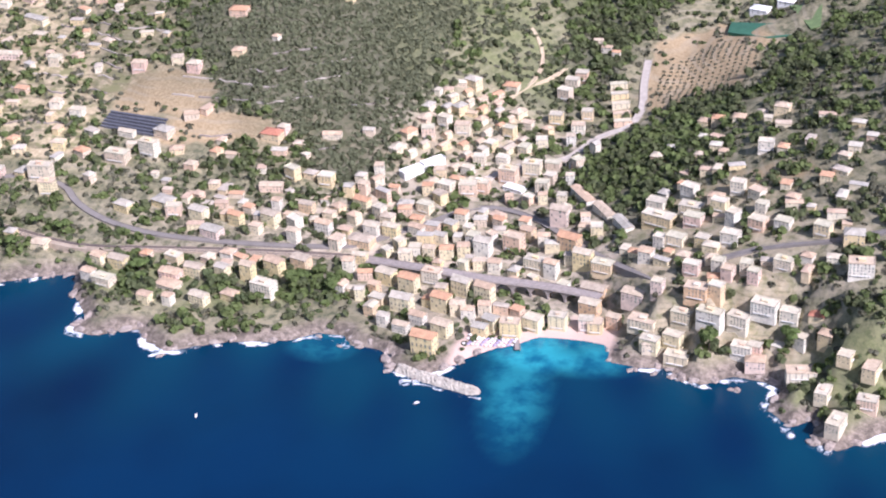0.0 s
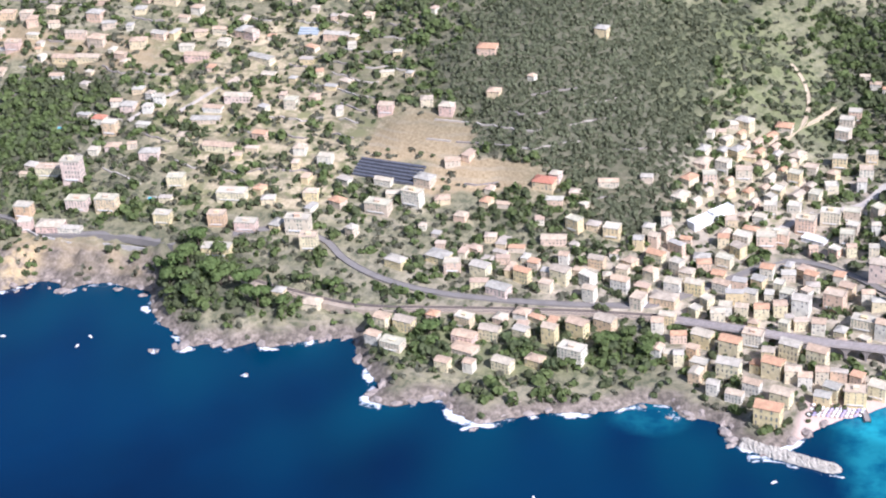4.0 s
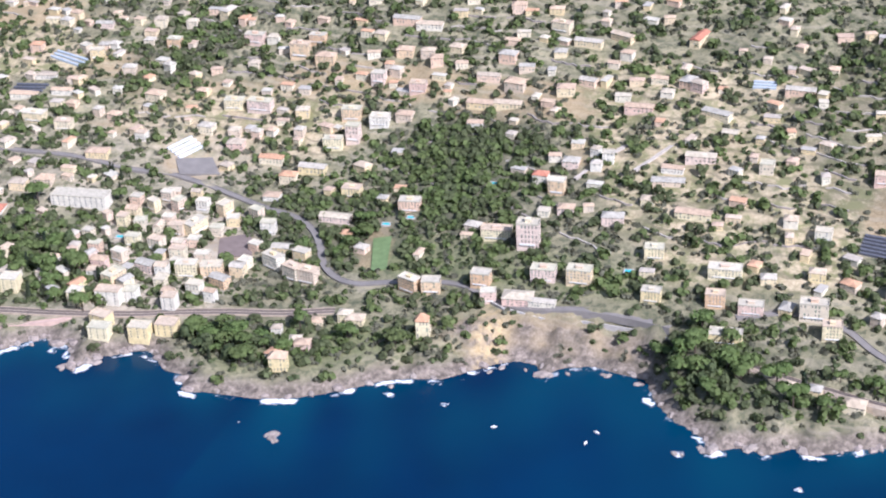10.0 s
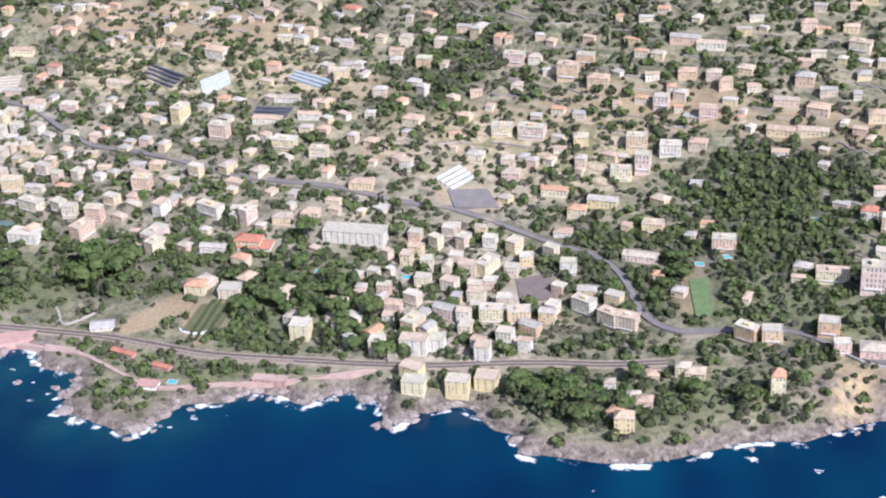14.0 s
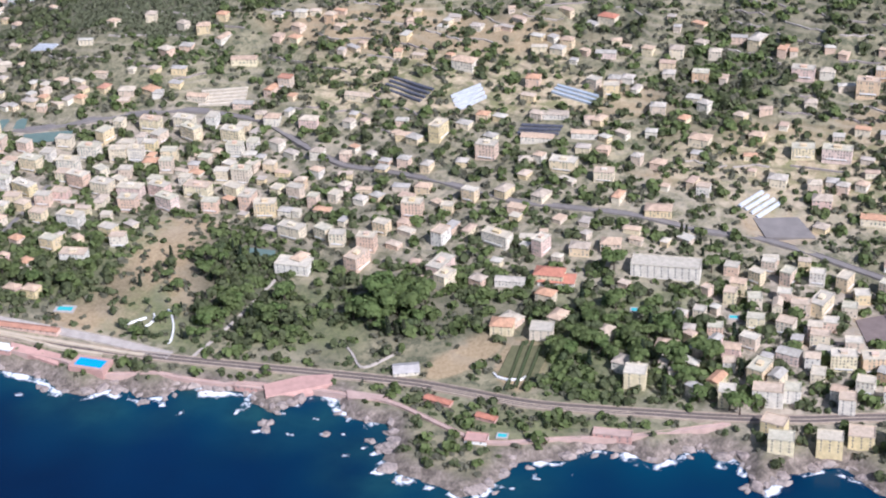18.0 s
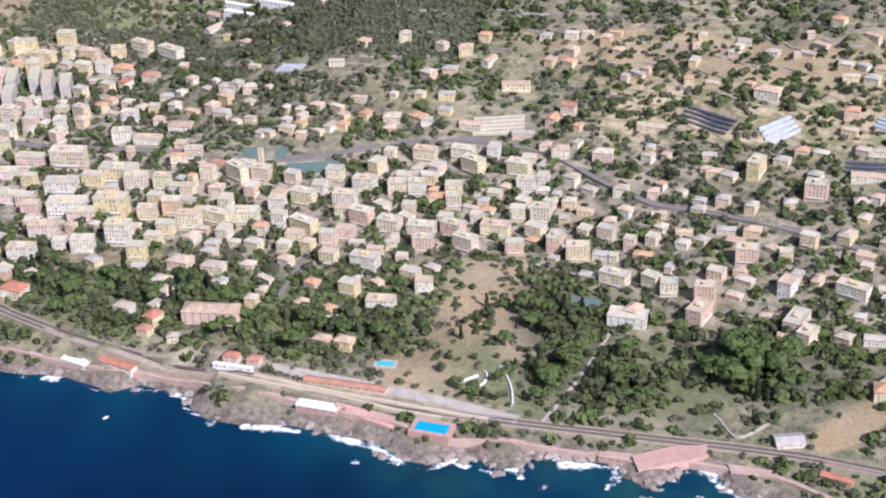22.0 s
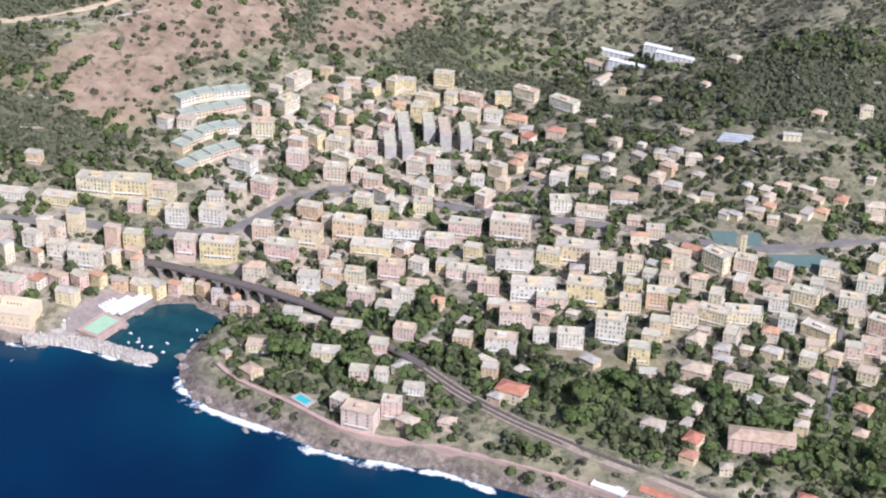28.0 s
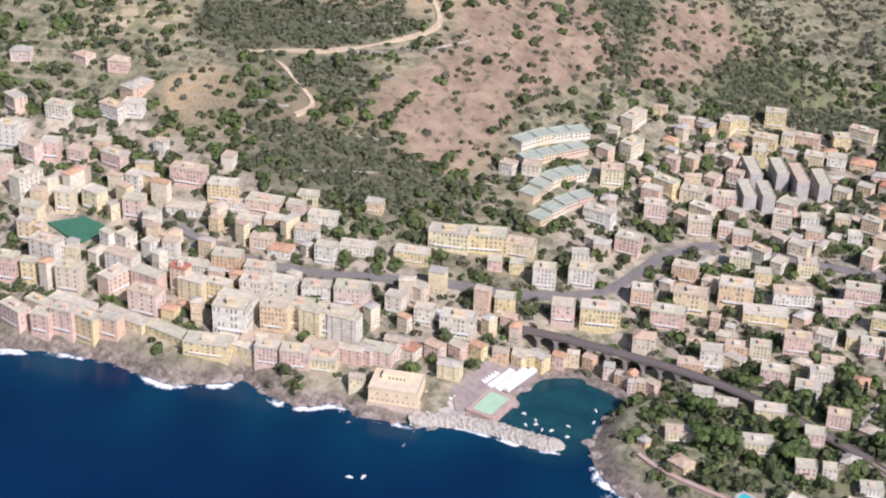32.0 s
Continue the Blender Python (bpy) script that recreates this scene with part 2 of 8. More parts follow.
def sea_material():
    m = Nodes("sea_water", 0.12, 0, 0.17)
    deep = m.mix(m.ramp(m.noise(0.006, 4), (0.35, 0.0), (0.65, 1.0)), (0.0004, 0.0105, 0.038), (0.0006, 0.0205, 0.064))
    c = m.mix(m.attribute("shoal"), deep, (0.0015, 0.044, 0.080))
    c = m.mix(m.attribute("murk"), c, m.mix(m.ramp(m.noise(0.12, 4), (0.35, 0.0), (0.65, 1.0)), (0.008, 0.044, 0.058), (0.013, 0.066, 0.074)))
    c = m.mix(m.attribute("lagoon"), c, m.mix(m.ramp(m.noise(0.07, 4), (0.4, 0.0), (0.6, 1.0)), (0.006, 0.12, 0.20), (0.025, 0.29, 0.35)))
    foam = m.ramp(m.sum("ADD", m.sum("MULTIPLY", m.attribute("surf"), 0.55), m.mix(0.45, m.noise(0.55, 7, 0.85), m.noise(0.2, 5, 0.7))), (0.90, 0.0), (1.0, 1.0))
    c = m.mix(foam, c, (0.80, 0.83, 0.85))
    m.link(m.mix(foam, (0.16, 0.16, 0.16), (0.9, 0.9, 0.9)), m.bsdf.inputs["Roughness"])
    return m.done(c, m.sum("ADD", m.noise(0.35, 4), m.noise(0.08, 3)), 0.25, 0.4)


GROUND, SEA = ground_material(), sea_material()


# ---- the lie of the land ----
def land_row(*heights):
    return heights


LAND = np.array([
    land_row(-7, -6, -4, -1, 1, 2, 2, 2, 2, 3, 2, 0, 1, 3, 1, -0, 0, 2, 2, 1, -3, -7, -9),
    land_row(19, 12, 6, 7, 5, 3, 7, 10, 10, 5, 1, 1, 4, 5, 4, 6, 4, 3, 2, 2, 10, 22, 33),
    land_row(46, 35, 25, 21, 10, 5, 9, 11, 10, 4, 4, 10, 9, 2, 8, 17, 10, 8, 4, 3, 27, 50, 69),
    land_row(75, 65, 57, 52, 29, 9, 11, 12, 4, 7, 18, 21, 7, 8, 24, 32, 25, 33, 16, 4, 40, 69, 92),
    land_row(107, 96, 87, 75, 39, -7, 9, 36, 24, 25, 33, 32, 32, 42, 44, 46, 57, 69, 30, 2, 32, 68, 97),
    land_row(140, 122, 102, 75, 34, -5, 9, 45, 54, 54, 55, 62, 73, 79, 74, 72, 78, 72, 40, 20, 32, 59, 86),
    land_row(172, 141, 108, 72, 37, 14, 18, 43, 64, 76, 85, 96, 107, 110, 105, 98, 91, 75, 55, 41, 40, 51, 65),
    land_row(204, 158, 112, 73, 45, 31, 31, 45, 70, 95, 115, 131, 139, 141, 135, 122, 103, 84, 70, 59, 50, 45, 42),
])
STEP, LAND_X, LAND_Y = 80.0, -960.0, -80.0

COAST_WEST = [(-5200, -40), (-900, -38), (-769, -34), (-745, -26), (-730, -24), (-707, -27), (-691, -19), (-683, -11), (-676, -15), (-660, -18), (-647, -9),
              (-640, -13), (-626, -11), (-616, -5), (-606, 1), (-598, 5), (-595, 15), (-597, 18), (-592, 36), (-585, 42), (-579, 43), (-570, 40), (-566, 39),
              (-560, 38), (-564, 23), (-562, 14), (-562, 7), (-557, -2), (-546, -12), (-537, -15), (-523, -16), (-504, -18), (-492, -21), (-470, -18), (-448, -14), (-431, -15), (-414, -14), (-400, -10)]
COAST_STATION = [(-394, -9), (-372, -13), (-363, -5), (-343, -5), (-339, -11), (-328, -17), (-316, -16), (-294, -10), (-283, -11), (-270, -10), (-260, -11), (-252, -16), (-240, -17), (-234, -11), (-232, -7), (-224, -8), (-218, -12), (-209, -6), (-209, -1), (-204, -1), (-199, 4), (-195, 2), (-188, 3), (-177, 5), (-175, -1), (-168, -3), (-163, -6), (-162, -2), (-159, 5), (-161, 10), (-154, 12), (-145, 13), (-139, 5), (-134, 1), (-128, 0), (-119, 2), (-115, -6), (-111, -11), (-112, -16), (-112, -20)]
COAST_POINT = [(-102, -26), (-87, -28), (-77, -32), (-73, -27), (-69, -19), (-67, -12), (-68, -7), (-60, -4), (-50, 0), (-46, 6), (-41, 10), (-32, 11), (-29, 12), (-23, 8), (-18, 8), (-13, 15), (-6, 22), (-2, 20), (2, 15), (4, 20), (9, 18), (12, 14), (16, 8), (19, 3), (22, 7), (24, 14), (33, 19), (36, 23), (45, 25), (50, 21), (56, 15), (67, 12), (74, 2), (93, 5), (107, 6), (120, 11), (134, 20), (148, 32), (160, 38), (171, 40), (177, 46), (187, 56), (196, 63), (206, 62), (210, 52), (214, 62), (227, 67), (241, 65), (251, 64), (258, 50), (267, 40), (282, 31), (286, 23)]
COAST_EAST = [(299, 30), (305, 26), (316, 34), (324, 31), (334, 38), (346, 44), (357, 46), (365, 30), (374, 21), (381, 13), (379, 3), (391, 1), (399, 7),
              (408, 10), (416, 2), (428, -3), (439, 4), (453, 11), (465, 13), (476, 17), (485, 25), (498, 26), (504, 19), (511, 20), (524, 16), (522, 11),
              (528, 6), (539, 3), (549, 14), (556, 24), (564, 31), (572, 36), (577, 42), (587, 44), (599, 45), (609, 42), (612, 32), (624, 30)]
COAST_FAR_EAST = [(635, 33), (643, 26), (651, 24), (663, 33), (676, 32), (682, 28), (679, 14), (689, 4), (698, 11), (699, -5), (709, -7), (722, 8), (760, 12),
                  (900, 0), (5200, -20)]
COAST = np.array(COAST_WEST + COAST_STATION + COAST_POINT + COAST_EAST + COAST_FAR_EAST, float)


def shore_distance(x, y):
    """Metres from the shoreline, positive on land."""
    x, y = np.asarray(x, float).ravel(), np.asarray(y, float).ravel()
    out = np.empty(len(x))
    a, b = COAST[:-1], COAST[1:]
    d = b - a
    for i in range(0, len(x), 20000):
        px, py = x[i:i + 20000, None], y[i:i + 20000, None]
        t = np.clip(((px - a[:, 0]) * d[:, 0] + (py - a[:, 1]) * d[:, 1]) / (d ** 2).sum(1), 0, 1)
        r = np.hypot(px - a[:, 0] - t * d[:, 0], py - a[:, 1] - t * d[:, 1]).min(1)
        cross = (((a[:, 0] <= px) != (b[:, 0] <= px)) & (py > a[:, 1] + (px - a[:, 0]) * d[:, 1] / np.where(d[:, 0] == 0, 1e-9, d[:, 0]))).sum(1)
        out[i:i + 20000] = np.where(cross % 2 == 1, r, -r)
    return out


def spline(u):
    a = np.abs(u)
    return np.where(a < 1, 2 / 3 - a * a + a ** 3 / 2, np.where(a < 2, (2 - a) ** 3 / 6, 0))


def ripple(x, y, size, seed):
    """Smooth noise between -1 and 1, one wave every size metres or so."""
    rng = np.random.RandomState(seed)
    z = np.zeros_like(x, dtype=float)
    for k in range(7):
        a = rng.uniform(0, 2 * math.pi)
        f = rng.uniform(0.6, 1.7) / size
        z += np.sin((x * math.cos(a) + y * math.sin(a)) * f * 2 * math.pi + rng.uniform(0, 6.28))
    return z / 4


def near(x, y, cx, cy, rx, ry, turn=0.0, soft=0.5):
    """1 inside an ellipse, falling to 0 over the share soft of its radius."""
    c, s = math.cos(radians(turn)), math.sin(radians(turn))
    u, v = (x - cx) * c + (y - cy) * s, -(x - cx) * s + (y - cy) * c
    return np.clip((1 + soft - np.hypot(u / rx, v / ry)) / soft, 0, 1)


BEACH = (578, 52, 34, 22, 0, 0.4)
HARBOUR_FLOOR = (-578, 50, 26, 16, 0, 0.5)


def height(x, y, shore=None):
    x, y = np.asarray(x, float), np.asarray(y, float)
    if shore is None:
        shore = shore_distance(x, y)
    cx, cy = np.clip(x, -870, 790), np.clip(y, -30, 400)
    bx = spline((cx[:, None] - LAND_X) / STEP - np.arange(LAND.shape[1]))
    by = spline((cy[:, None] - LAND_Y) / STEP - np.arange(LAND.shape[0]))
    z = np.einsum("nj,ji,ni->n", by, LAND, bx) + np.clip(y - 400, 0, 700) * 0.28
    z += 1.2 * ripple(x, y, 37, 3) * np.clip((y - 60) / 120, 0, 1) + 4.0 * ripple(x, y, 95, 4) * np.clip((y - 190) / 150, 0, 1)
    low = near(x, y, 574, 70, 26, 12, -10, 0.7)
    z = z * (1 - low) + np.minimum(z, 3.2) * low
    z = np.maximum(z, 2.6)
    gentle = np.maximum(near(x, y, *BEACH), near(x, y, *HARBOUR_FLOOR))
    gentle = np.maximum(gentle, near(x, y, -602, 19, 9, 19, -12, 0.4))
    rough = 1 + 0.35 * ripple(x, y, 9, 5) + 0.3 * ripple(x, y, 22, 6)
    edge = np.clip(shore, 0, 15)
    cliff = 0.25 + edge * (0.62 * (1 - gentle) + 0.10 * gentle) * np.clip(rough, 0.3, 2) + np.clip(shore - 15, 0, None) * (1.6 - 1.4 * gentle)
    cliff = np.where(shore < 0, np.maximum(shore * 0.22, -9) - 0.1, cliff)
    return np.where(shore < 0, cliff, np.minimum(z, cliff))


def ground_at(x, y):
    return float(height(np.array([x]), np.array([y]))[0])


def part(name, bm, material, parent, label=""):
    """Links a bmesh, or a mesh, as one mesh object under a thing or a part."""
    if isinstance(bm, bmesh.types.BMesh):
        me = bpy.data.meshes.new(name)
        bm.to_mesh(me)
        bm.free()
    else:
        me = bm
    if material is not None and not me.materials:
        me.materials.append(material)
    ob = new(name, me)
    ob.parent = parent
    return tagged(ob, label=label)


def mesh_of(name, verts, faces, material, smooth=False):
    me = bpy.data.meshes.new(name)
    me.from_pydata(verts.tolist() if hasattr(verts, "tolist") else verts, [], faces.tolist() if hasattr(faces, "tolist") else faces)
    me.materials.append(material)
    if smooth:
        me.polygons.foreach_set("use_smooth", np.ones(len(me.polygons), bool))
    me.update()
    return me


def grid_mesh(name, xs, ys, zs, material):
    nx, ny = len(xs), len(ys)
    gx, gy = np.meshgrid(xs, ys)
    co = np.stack([gx.ravel(), gy.ravel(), zs], 1)
    k = (np.arange(ny - 1)[:, None] * nx + np.arange(nx - 1)).ravel()
    quads = np.stack([k, k + 1, k + nx + 1, k + nx], 1)
    me = bpy.data.meshes.new(name)
    me.vertices.add(len(co))
    me.vertices.foreach_set("co", co.ravel())
    me.loops.add(quads.size)
    me.loops.foreach_set("vertex_index", quads.ravel())
    me.polygons.add(len(quads))
    me.polygons.foreach_set("loop_start", np.arange(0, quads.size, 4))
    me.polygons.foreach_set("use_smooth", np.ones(len(quads), bool))
    me.update(calc_edges=True)
    me.validate()
    me.materials.append(material)
    return me, gx.ravel(), gy.ravel()


def set_values(me, **fields):
    for name, values in fields.items():
        me.attributes.new(name, "FLOAT", "POINT").data.foreach_set("value", np.clip(values, 0, 1).astype(np.float32))


# land cover, patch by patch: outlines in plan
ZONES = {}


def zone(cover, *outline):
    ZONES.setdefault(cover, []).append(np.array(outline, float))


zone("maquis", (350, 244), (344, 268), (405, 287), (480, 345), (471, 268), (472, 225), (475, 193), (469, 167), (477, 131), (453, 127), (428, 151), (400, 166), (377, 163), (363, 191), (335, 219))
zone("maquis", (-808, 160), (-730, 196), (-709, 193), (-738, 160), (-770, 143), (-799, 145))
zone("maquis", (-728, 122), (-693, 124), (-665, 118), (-658, 103), (-690, 88), (-740, 92), (-757, 107))
zone("maquis", (-758, 146), (-727, 160), (-712, 140), (-723, 131), (-746, 133))
zone("maquis", (-611, 312), (-576, 331), (-572, 297), (-601, 263))
zone("maquis", (-461, 330), (-336, 300), (-330, 264), (-360, 250), (-417, 260))
zone("maquis", (-600, 263), (-572, 297), (-545, 312), (-490, 290), (-450, 275), (-455, 262), (-500, 272), (-535, 288), (-575, 268))
zone("maquis", (-668, 282), (-650, 308), (-630, 236), (-640, 228))
zone("green", (452, 322), (487, 322), (518, 295), (535, 272), (537, 236), (529, 219), (510, 228), (495, 239), (477, 261))
zone("green", (-633, 340), (-609, 350), (-572, 318), (-549, 314), (-572, 297), (-604, 308))
zone("forest", (513, 342), (556, 368), (602, 374), (574, 336), (563, 298), (550, 270), (545, 230), (538, 240), (531, 290))
zone("forest", (660, 286), (666, 214), (644, 226), (614, 254), (588, 209), (567, 203), (566, 166), (590, 126), (608, 112), (612, 133), (606, 193), (631, 206))
zone("forest", (458, 66), (485, 70), (489, 47), (468, 40))
zone("forest", (253, 80), (271, 90), (300, 77), (307, 63), (334, 56), (334, 49), (292, 38), (264, 52))
zone("forest", (100, 205), (135, 217), (160, 170), (152, 132), (132, 135), (122, 160), (105, 185))
zone("forest", (-250, 108), (-209, 105), (-201, 62), (-209, 47), (-230, 59), (-245, 85))
zone("forest", (-160, 83), (-146, 88), (-131, 75), (-131, 64), (-147, 56))
zone("garden", (-204, 70), (-174, 82), (-150, 52), (-165, 36), (-196, 30))
zone("garden", (60, 45), (168, 72), (171, 59), (152, 48), (120, 24), (83, 16))
zone("garden", (-89, 94), (-29, 117), (-12, 35), (-68, 29))
zone("garden", (-454, 42), (-399, 73), (-367, 48), (-366, 15), (-410, 9))
zone("garden", (-376, 67), (-311, 110), (-272, 107), (-273, 38), (-313, 16), (-346, 22))
zone("garden", (-572, 53), (-488, 106), (-468, 14), (-539, -8))
zone("garden", (353, 52), (451, 70), (468, 38), (428, 25), (370, 25))
zone("garden", (182, 121), (236, 111), (242, 96), (160, 93), (110, 100), (120, 130))
zone("terrace", (168, 262), (317, 262), (343, 198), (317, 169), (325, 119), (254, 107), (216, 144), (190, 190))
zone("terrace", (479, 209), (506, 242), (523, 221), (544, 207), (518, 140), (487, 135), (472, 156))
zone("terrace", (408, 165), (456, 180), (468, 155), (439, 132), (408, 142))
zone("terrace", (-60, 225), (60, 230), (70, 190), (20, 170), (-40, 172), (-70, 195))
zone("terrace", (-270, 255), (-130, 262), (-90, 235), (-150, 212), (-250, 215))
zone("terrace", (-778, 97), (-749, 107), (-726, 112), (-722, 101), (-771, 89))
zone("terrace", (-855, 142), (-811, 159), (-808, 137), (-837, 128))
zone("bare", (320, 186), (350, 188), (369, 159), (324, 159))
zone("bare", (353, 144), (374, 156), (405, 156), (409, 148), (362, 138))
zone("bare", (577, 302), (606, 329), (637, 294), (617, 273), (605, 255), (587, 231), (578, 260))
zone("bare", (-795, 114), (-790, 125), (-774, 126), (-759, 115), (-787, 103))
zone("bare", (-277, 104), (-263, 116), (-250, 114), (-244, 88), (-253, 70), (-248, 40), (-249, 18), (-276, 14), (-268, 50))
zone("bare", (-252, 102), (-240, 90), (-221, 52), (-228, 42), (-243, 56), (-252, 76))
zone("garden", (640, 20), (676, 30), (730, 60), (745, 10), (700, -4))
zone("lawn", (-256, 58), (-246, 60), (-236, 48), (-226, 45), (-210, 34), (-210, 16), (-254, 18))
zone("lawn", (-174, 34), (-168, 56), (-156, 58), (-150, 46), (-150, 32))
zone("lawn", (108, 128), (116, 130), (122, 108), (114, 100))
zone("garden", (-122, 9), (-70, 0), (-40, 10), (0, 31), (-14, 26), (-70, 18), (-118, 20))
zone("town", (423, 102), (454, 124), (497, 166), (517, 200), (548, 214), (567, 203), (566, 145), (604, 104), (607, 65), (597, 53), (540, 18), (525, 33), (502, 46), (472, 73), (434, 72))
zone("town", (-32, 116), (0, 141), (38, 135), (59, 84), (58, 48), (0, 35))
zone("town", (-427, 158), (-372, 171), (-326, 203), (-260, 194), (-228, 134), (-305, 107), (-377, 84))
zone("town", (-601, 187), (-572, 290), (-523, 282), (-467, 180), (-405, 152), (-394, 104), (-438, 70), (-510, 60), (-585, 60), (-640, 150))
zone("town", (-860, 70), (-800, 98), (-740, 84), (-660, 72), (-600, 60), (-612, 25), (-660, -5), (-760, -20), (-860, -10))
zone("quarter", (609, 134), (676, 115), (690, 30), (618, 45), (610, 72))
BURNT_ZONES = [np.array(p_, float) for p_ in (((-701, 194), (-706, 216), (-666, 276), (-648, 265), (-638, 232), (-649, 198), (-659, 178), (-658, 157), (-661, 136), (-668, 124), (-693, 124), (-713, 143), (-699, 184)),
                                              ((-645, 315), (-623, 346), (-600, 330), (-614, 252), (-630, 232)))]


def zone_share(x, y, outline, soft=5.0):
    """1 inside an outline, 0 outside, with a soft and uneven edge."""
    out = np.zeros(len(x))
    lo, hi = outline.min(0) - 15, outline.max(0) + 15
    k = np.nonzero((x > lo[0]) & (x < hi[0]) & (y > lo[1]) & (y < hi[1]))[0]
    if not len(k):
        return out
    px, py = x[k][:, None], y[k][:, None]
    a, b = outline, np.roll(outline, -1, 0)
    d = b - a
    t = np.clip(((px - a[:, 0]) * d[:, 0] + (py - a[:, 1]) * d[:, 1]) / (d ** 2).sum(1), 0, 1)
    r = np.hypot(px - a[:, 0] - t * d[:, 0], py - a[:, 1] - t * d[:, 1]).min(1)
    cross = ((a[:, 1] <= py) != (b[:, 1] <= py)) & (px < a[:, 0] + (py - a[:, 1]) * d[:, 0] / np.where(d[:, 1] == 0, 1e-9, d[:, 1]))
    r = np.where(cross.sum(1) % 2 == 1, r, -r) + 2.5 * ripple(x[k], y[k], 17, 51)
    out[k] = np.clip(0.5 + r / (2 * soft), 0, 1)
    return out


def cover_of(x, y, kind_):
    return np.max([zone_share(x, y, p) for p in ZONES[kind_]], axis=0)


far = np.array([0, 60, 160, 320, 600, 1100, 2000, 3400, 4200.0])[1:]
axis_x = np.concatenate([-960 - far[::-1], np.arange(-960, 841, 3.0), 840 + far])
axis_y = np.concatenate([-120 - far[::-1], np.arange(-120, 481, 3.0), 480 + far])
gx, gy = (a.ravel() for a in np.meshgrid(axis_x, axis_y))
shore = shore_distance(gx, gy)
me, gx, gy = grid_mesh("ground", axis_x, axis_y, height(gx, gy, shore), GROUND)
DRY = [(345, 174, 24, 10, 0), (385, 152, 26, 8, 0), (-105, 48, 7, 16, -30), (604, 275, 22, 30, 20),
       (655, 130, 20, 8, 0), (490, 175, 24, 14, 30), (230, 192, 40, 16, 0), (60, 235, 50, 12, 0), (-10, 215, 50, 14, 0), (-215, 275, 70, 16, 0), (-760, 98, 26, 8, 20),
       (-775, 108, 14, 6, 20), (-760, 230, 50, 40, 0), (-700, 130, 40, 24, 20), (150, 228, 40, 12, 0), (-105, 235, 30, 10, 0), (-425, 55, 14, 9, 0), (-400, 62, 16, 9, 0), (-30, 192, 40, 8, 10), (205, 66, 40, 12, 5)]
MEADOW = [(-105, 46, 5, 14, -30), (345, 174, 22, 9, 0), (390, 153, 22, 6, 0), (604, 272, 20, 26, 20), (-82, 46, 7, 12, 20),
          (-425, 55, 9, 6, 0), (-400, 62, 11, 6, 0), (43, 108, 9, 9, 0), (-8, 166, 12, 8, 0), (110, 118, 5, 14, 15)]
FOREST = [(-400, 42, 70, 22, 0), (-470, 45, 50, 26, 0), (-300, 48, 40, 20, 0), (-120, 80, 40, 20, 0), (80, 130, 40, 24, 0), (130, 180, 34, 30, 20), (440, 190, 50, 44, 20), (590, 165, 34, 30, 0), (540, 270, 16, 40, -20), (-225, 80, 18, 20, 0), (-195, 48, 30, 14, 0), (-140, 64, 18, 12, 0), (275, 58, 30, 16, 0), (472, 53, 16, 10, 0), (-398, 295, 44, 30, 10),
          (-730, 110, 40, 34, 0), (-690, 100, 30, 16, 20), (-30, 60, 50, 26, 0), (-60, 255, 20, 40, 0), (350, 230, 60, 50, 0), (405, 130, 14, 8, 0)]
GRASS = [(468, 270, 26, 60, 15), (500, 330, 30, 40, 0), (-615, 300, 12, 30, 20)]
OCHRE = [(183, 66, 6, 14, 10)]
URBAN = [(-650, 20, 110, 34, 0), (-560, 100, 50, 60, 0), (-560, 205, 50, 50, 0), (-440, 110, 70, 50, 0), (-340, 130, 70, 45, 0), (-235, 150, 60, 40, 0), (-120, 130, 70, 36, 0),
         (5, 70, 40, 44, 0), (545, 90, 50, 50, 0), (540, 150, 16, 60, -30), (545, 80, 44, 40, 0), (500, 120, 40, 34, 30), (650, 70, 60, 34, 0), (430, 80, 70, 20, 0), (-30, 170, 50, 24, 0), (-290, 10, 80, 7, 3), (500, 190, 30, 40, -30)]
mx = lambda spots: np.max([near(gx, gy, *s) for s in spots], axis=0)
slope_rock = np.clip(1 - shore / 8, 0, 1) * (shore > -30)
gully = near(gx, gy, 210, 68, 40, 9, 6) * np.clip(0.75 + 0.6 * ripple(gx, gy, 16, 41), 0, 1)
set_values(me, dry=np.maximum(mx(DRY) * 0.30, np.maximum(mx(MEADOW), cover_of(gx, gy, 'bare'))), ochre=mx(OCHRE), burnt=np.max([zone_share(gx, gy, p) for p in BURNT_ZONES], axis=0), wooded=np.maximum(mx(FOREST) * 0.6, np.maximum(cover_of(gx, gy, 'maquis'), cover_of(gx, gy, 'forest'))), grass=np.maximum(np.maximum(0.5 * mx(GRASS), 0.95 * cover_of(gx, gy, 'garden')), np.maximum(cover_of(gx, gy, 'green'), cover_of(gx, gy, 'lawn'))),
           terraced=np.maximum(cover_of(gx, gy, 'terrace'), 0.6 * cover_of(gx, gy, 'quarter')), urban=np.maximum(mx(URBAN) * 0.45, cover_of(gx, gy, 'town')), rock=np.maximum(np.clip(slope_rock * 1.8 - 1.1 * near(gx, gy, -625, 16, 40, 18, 10), 0, 1), gully),
           sand=np.clip((15 - shore) / 3, 0, 1) * (shore > -3) * (gx > 546) * (gx < 612) * (gy > 12))
tagged(new("ground", me), "coastal hillside of scrub, dry grass, terraces and rock", "ground", kind="structure")

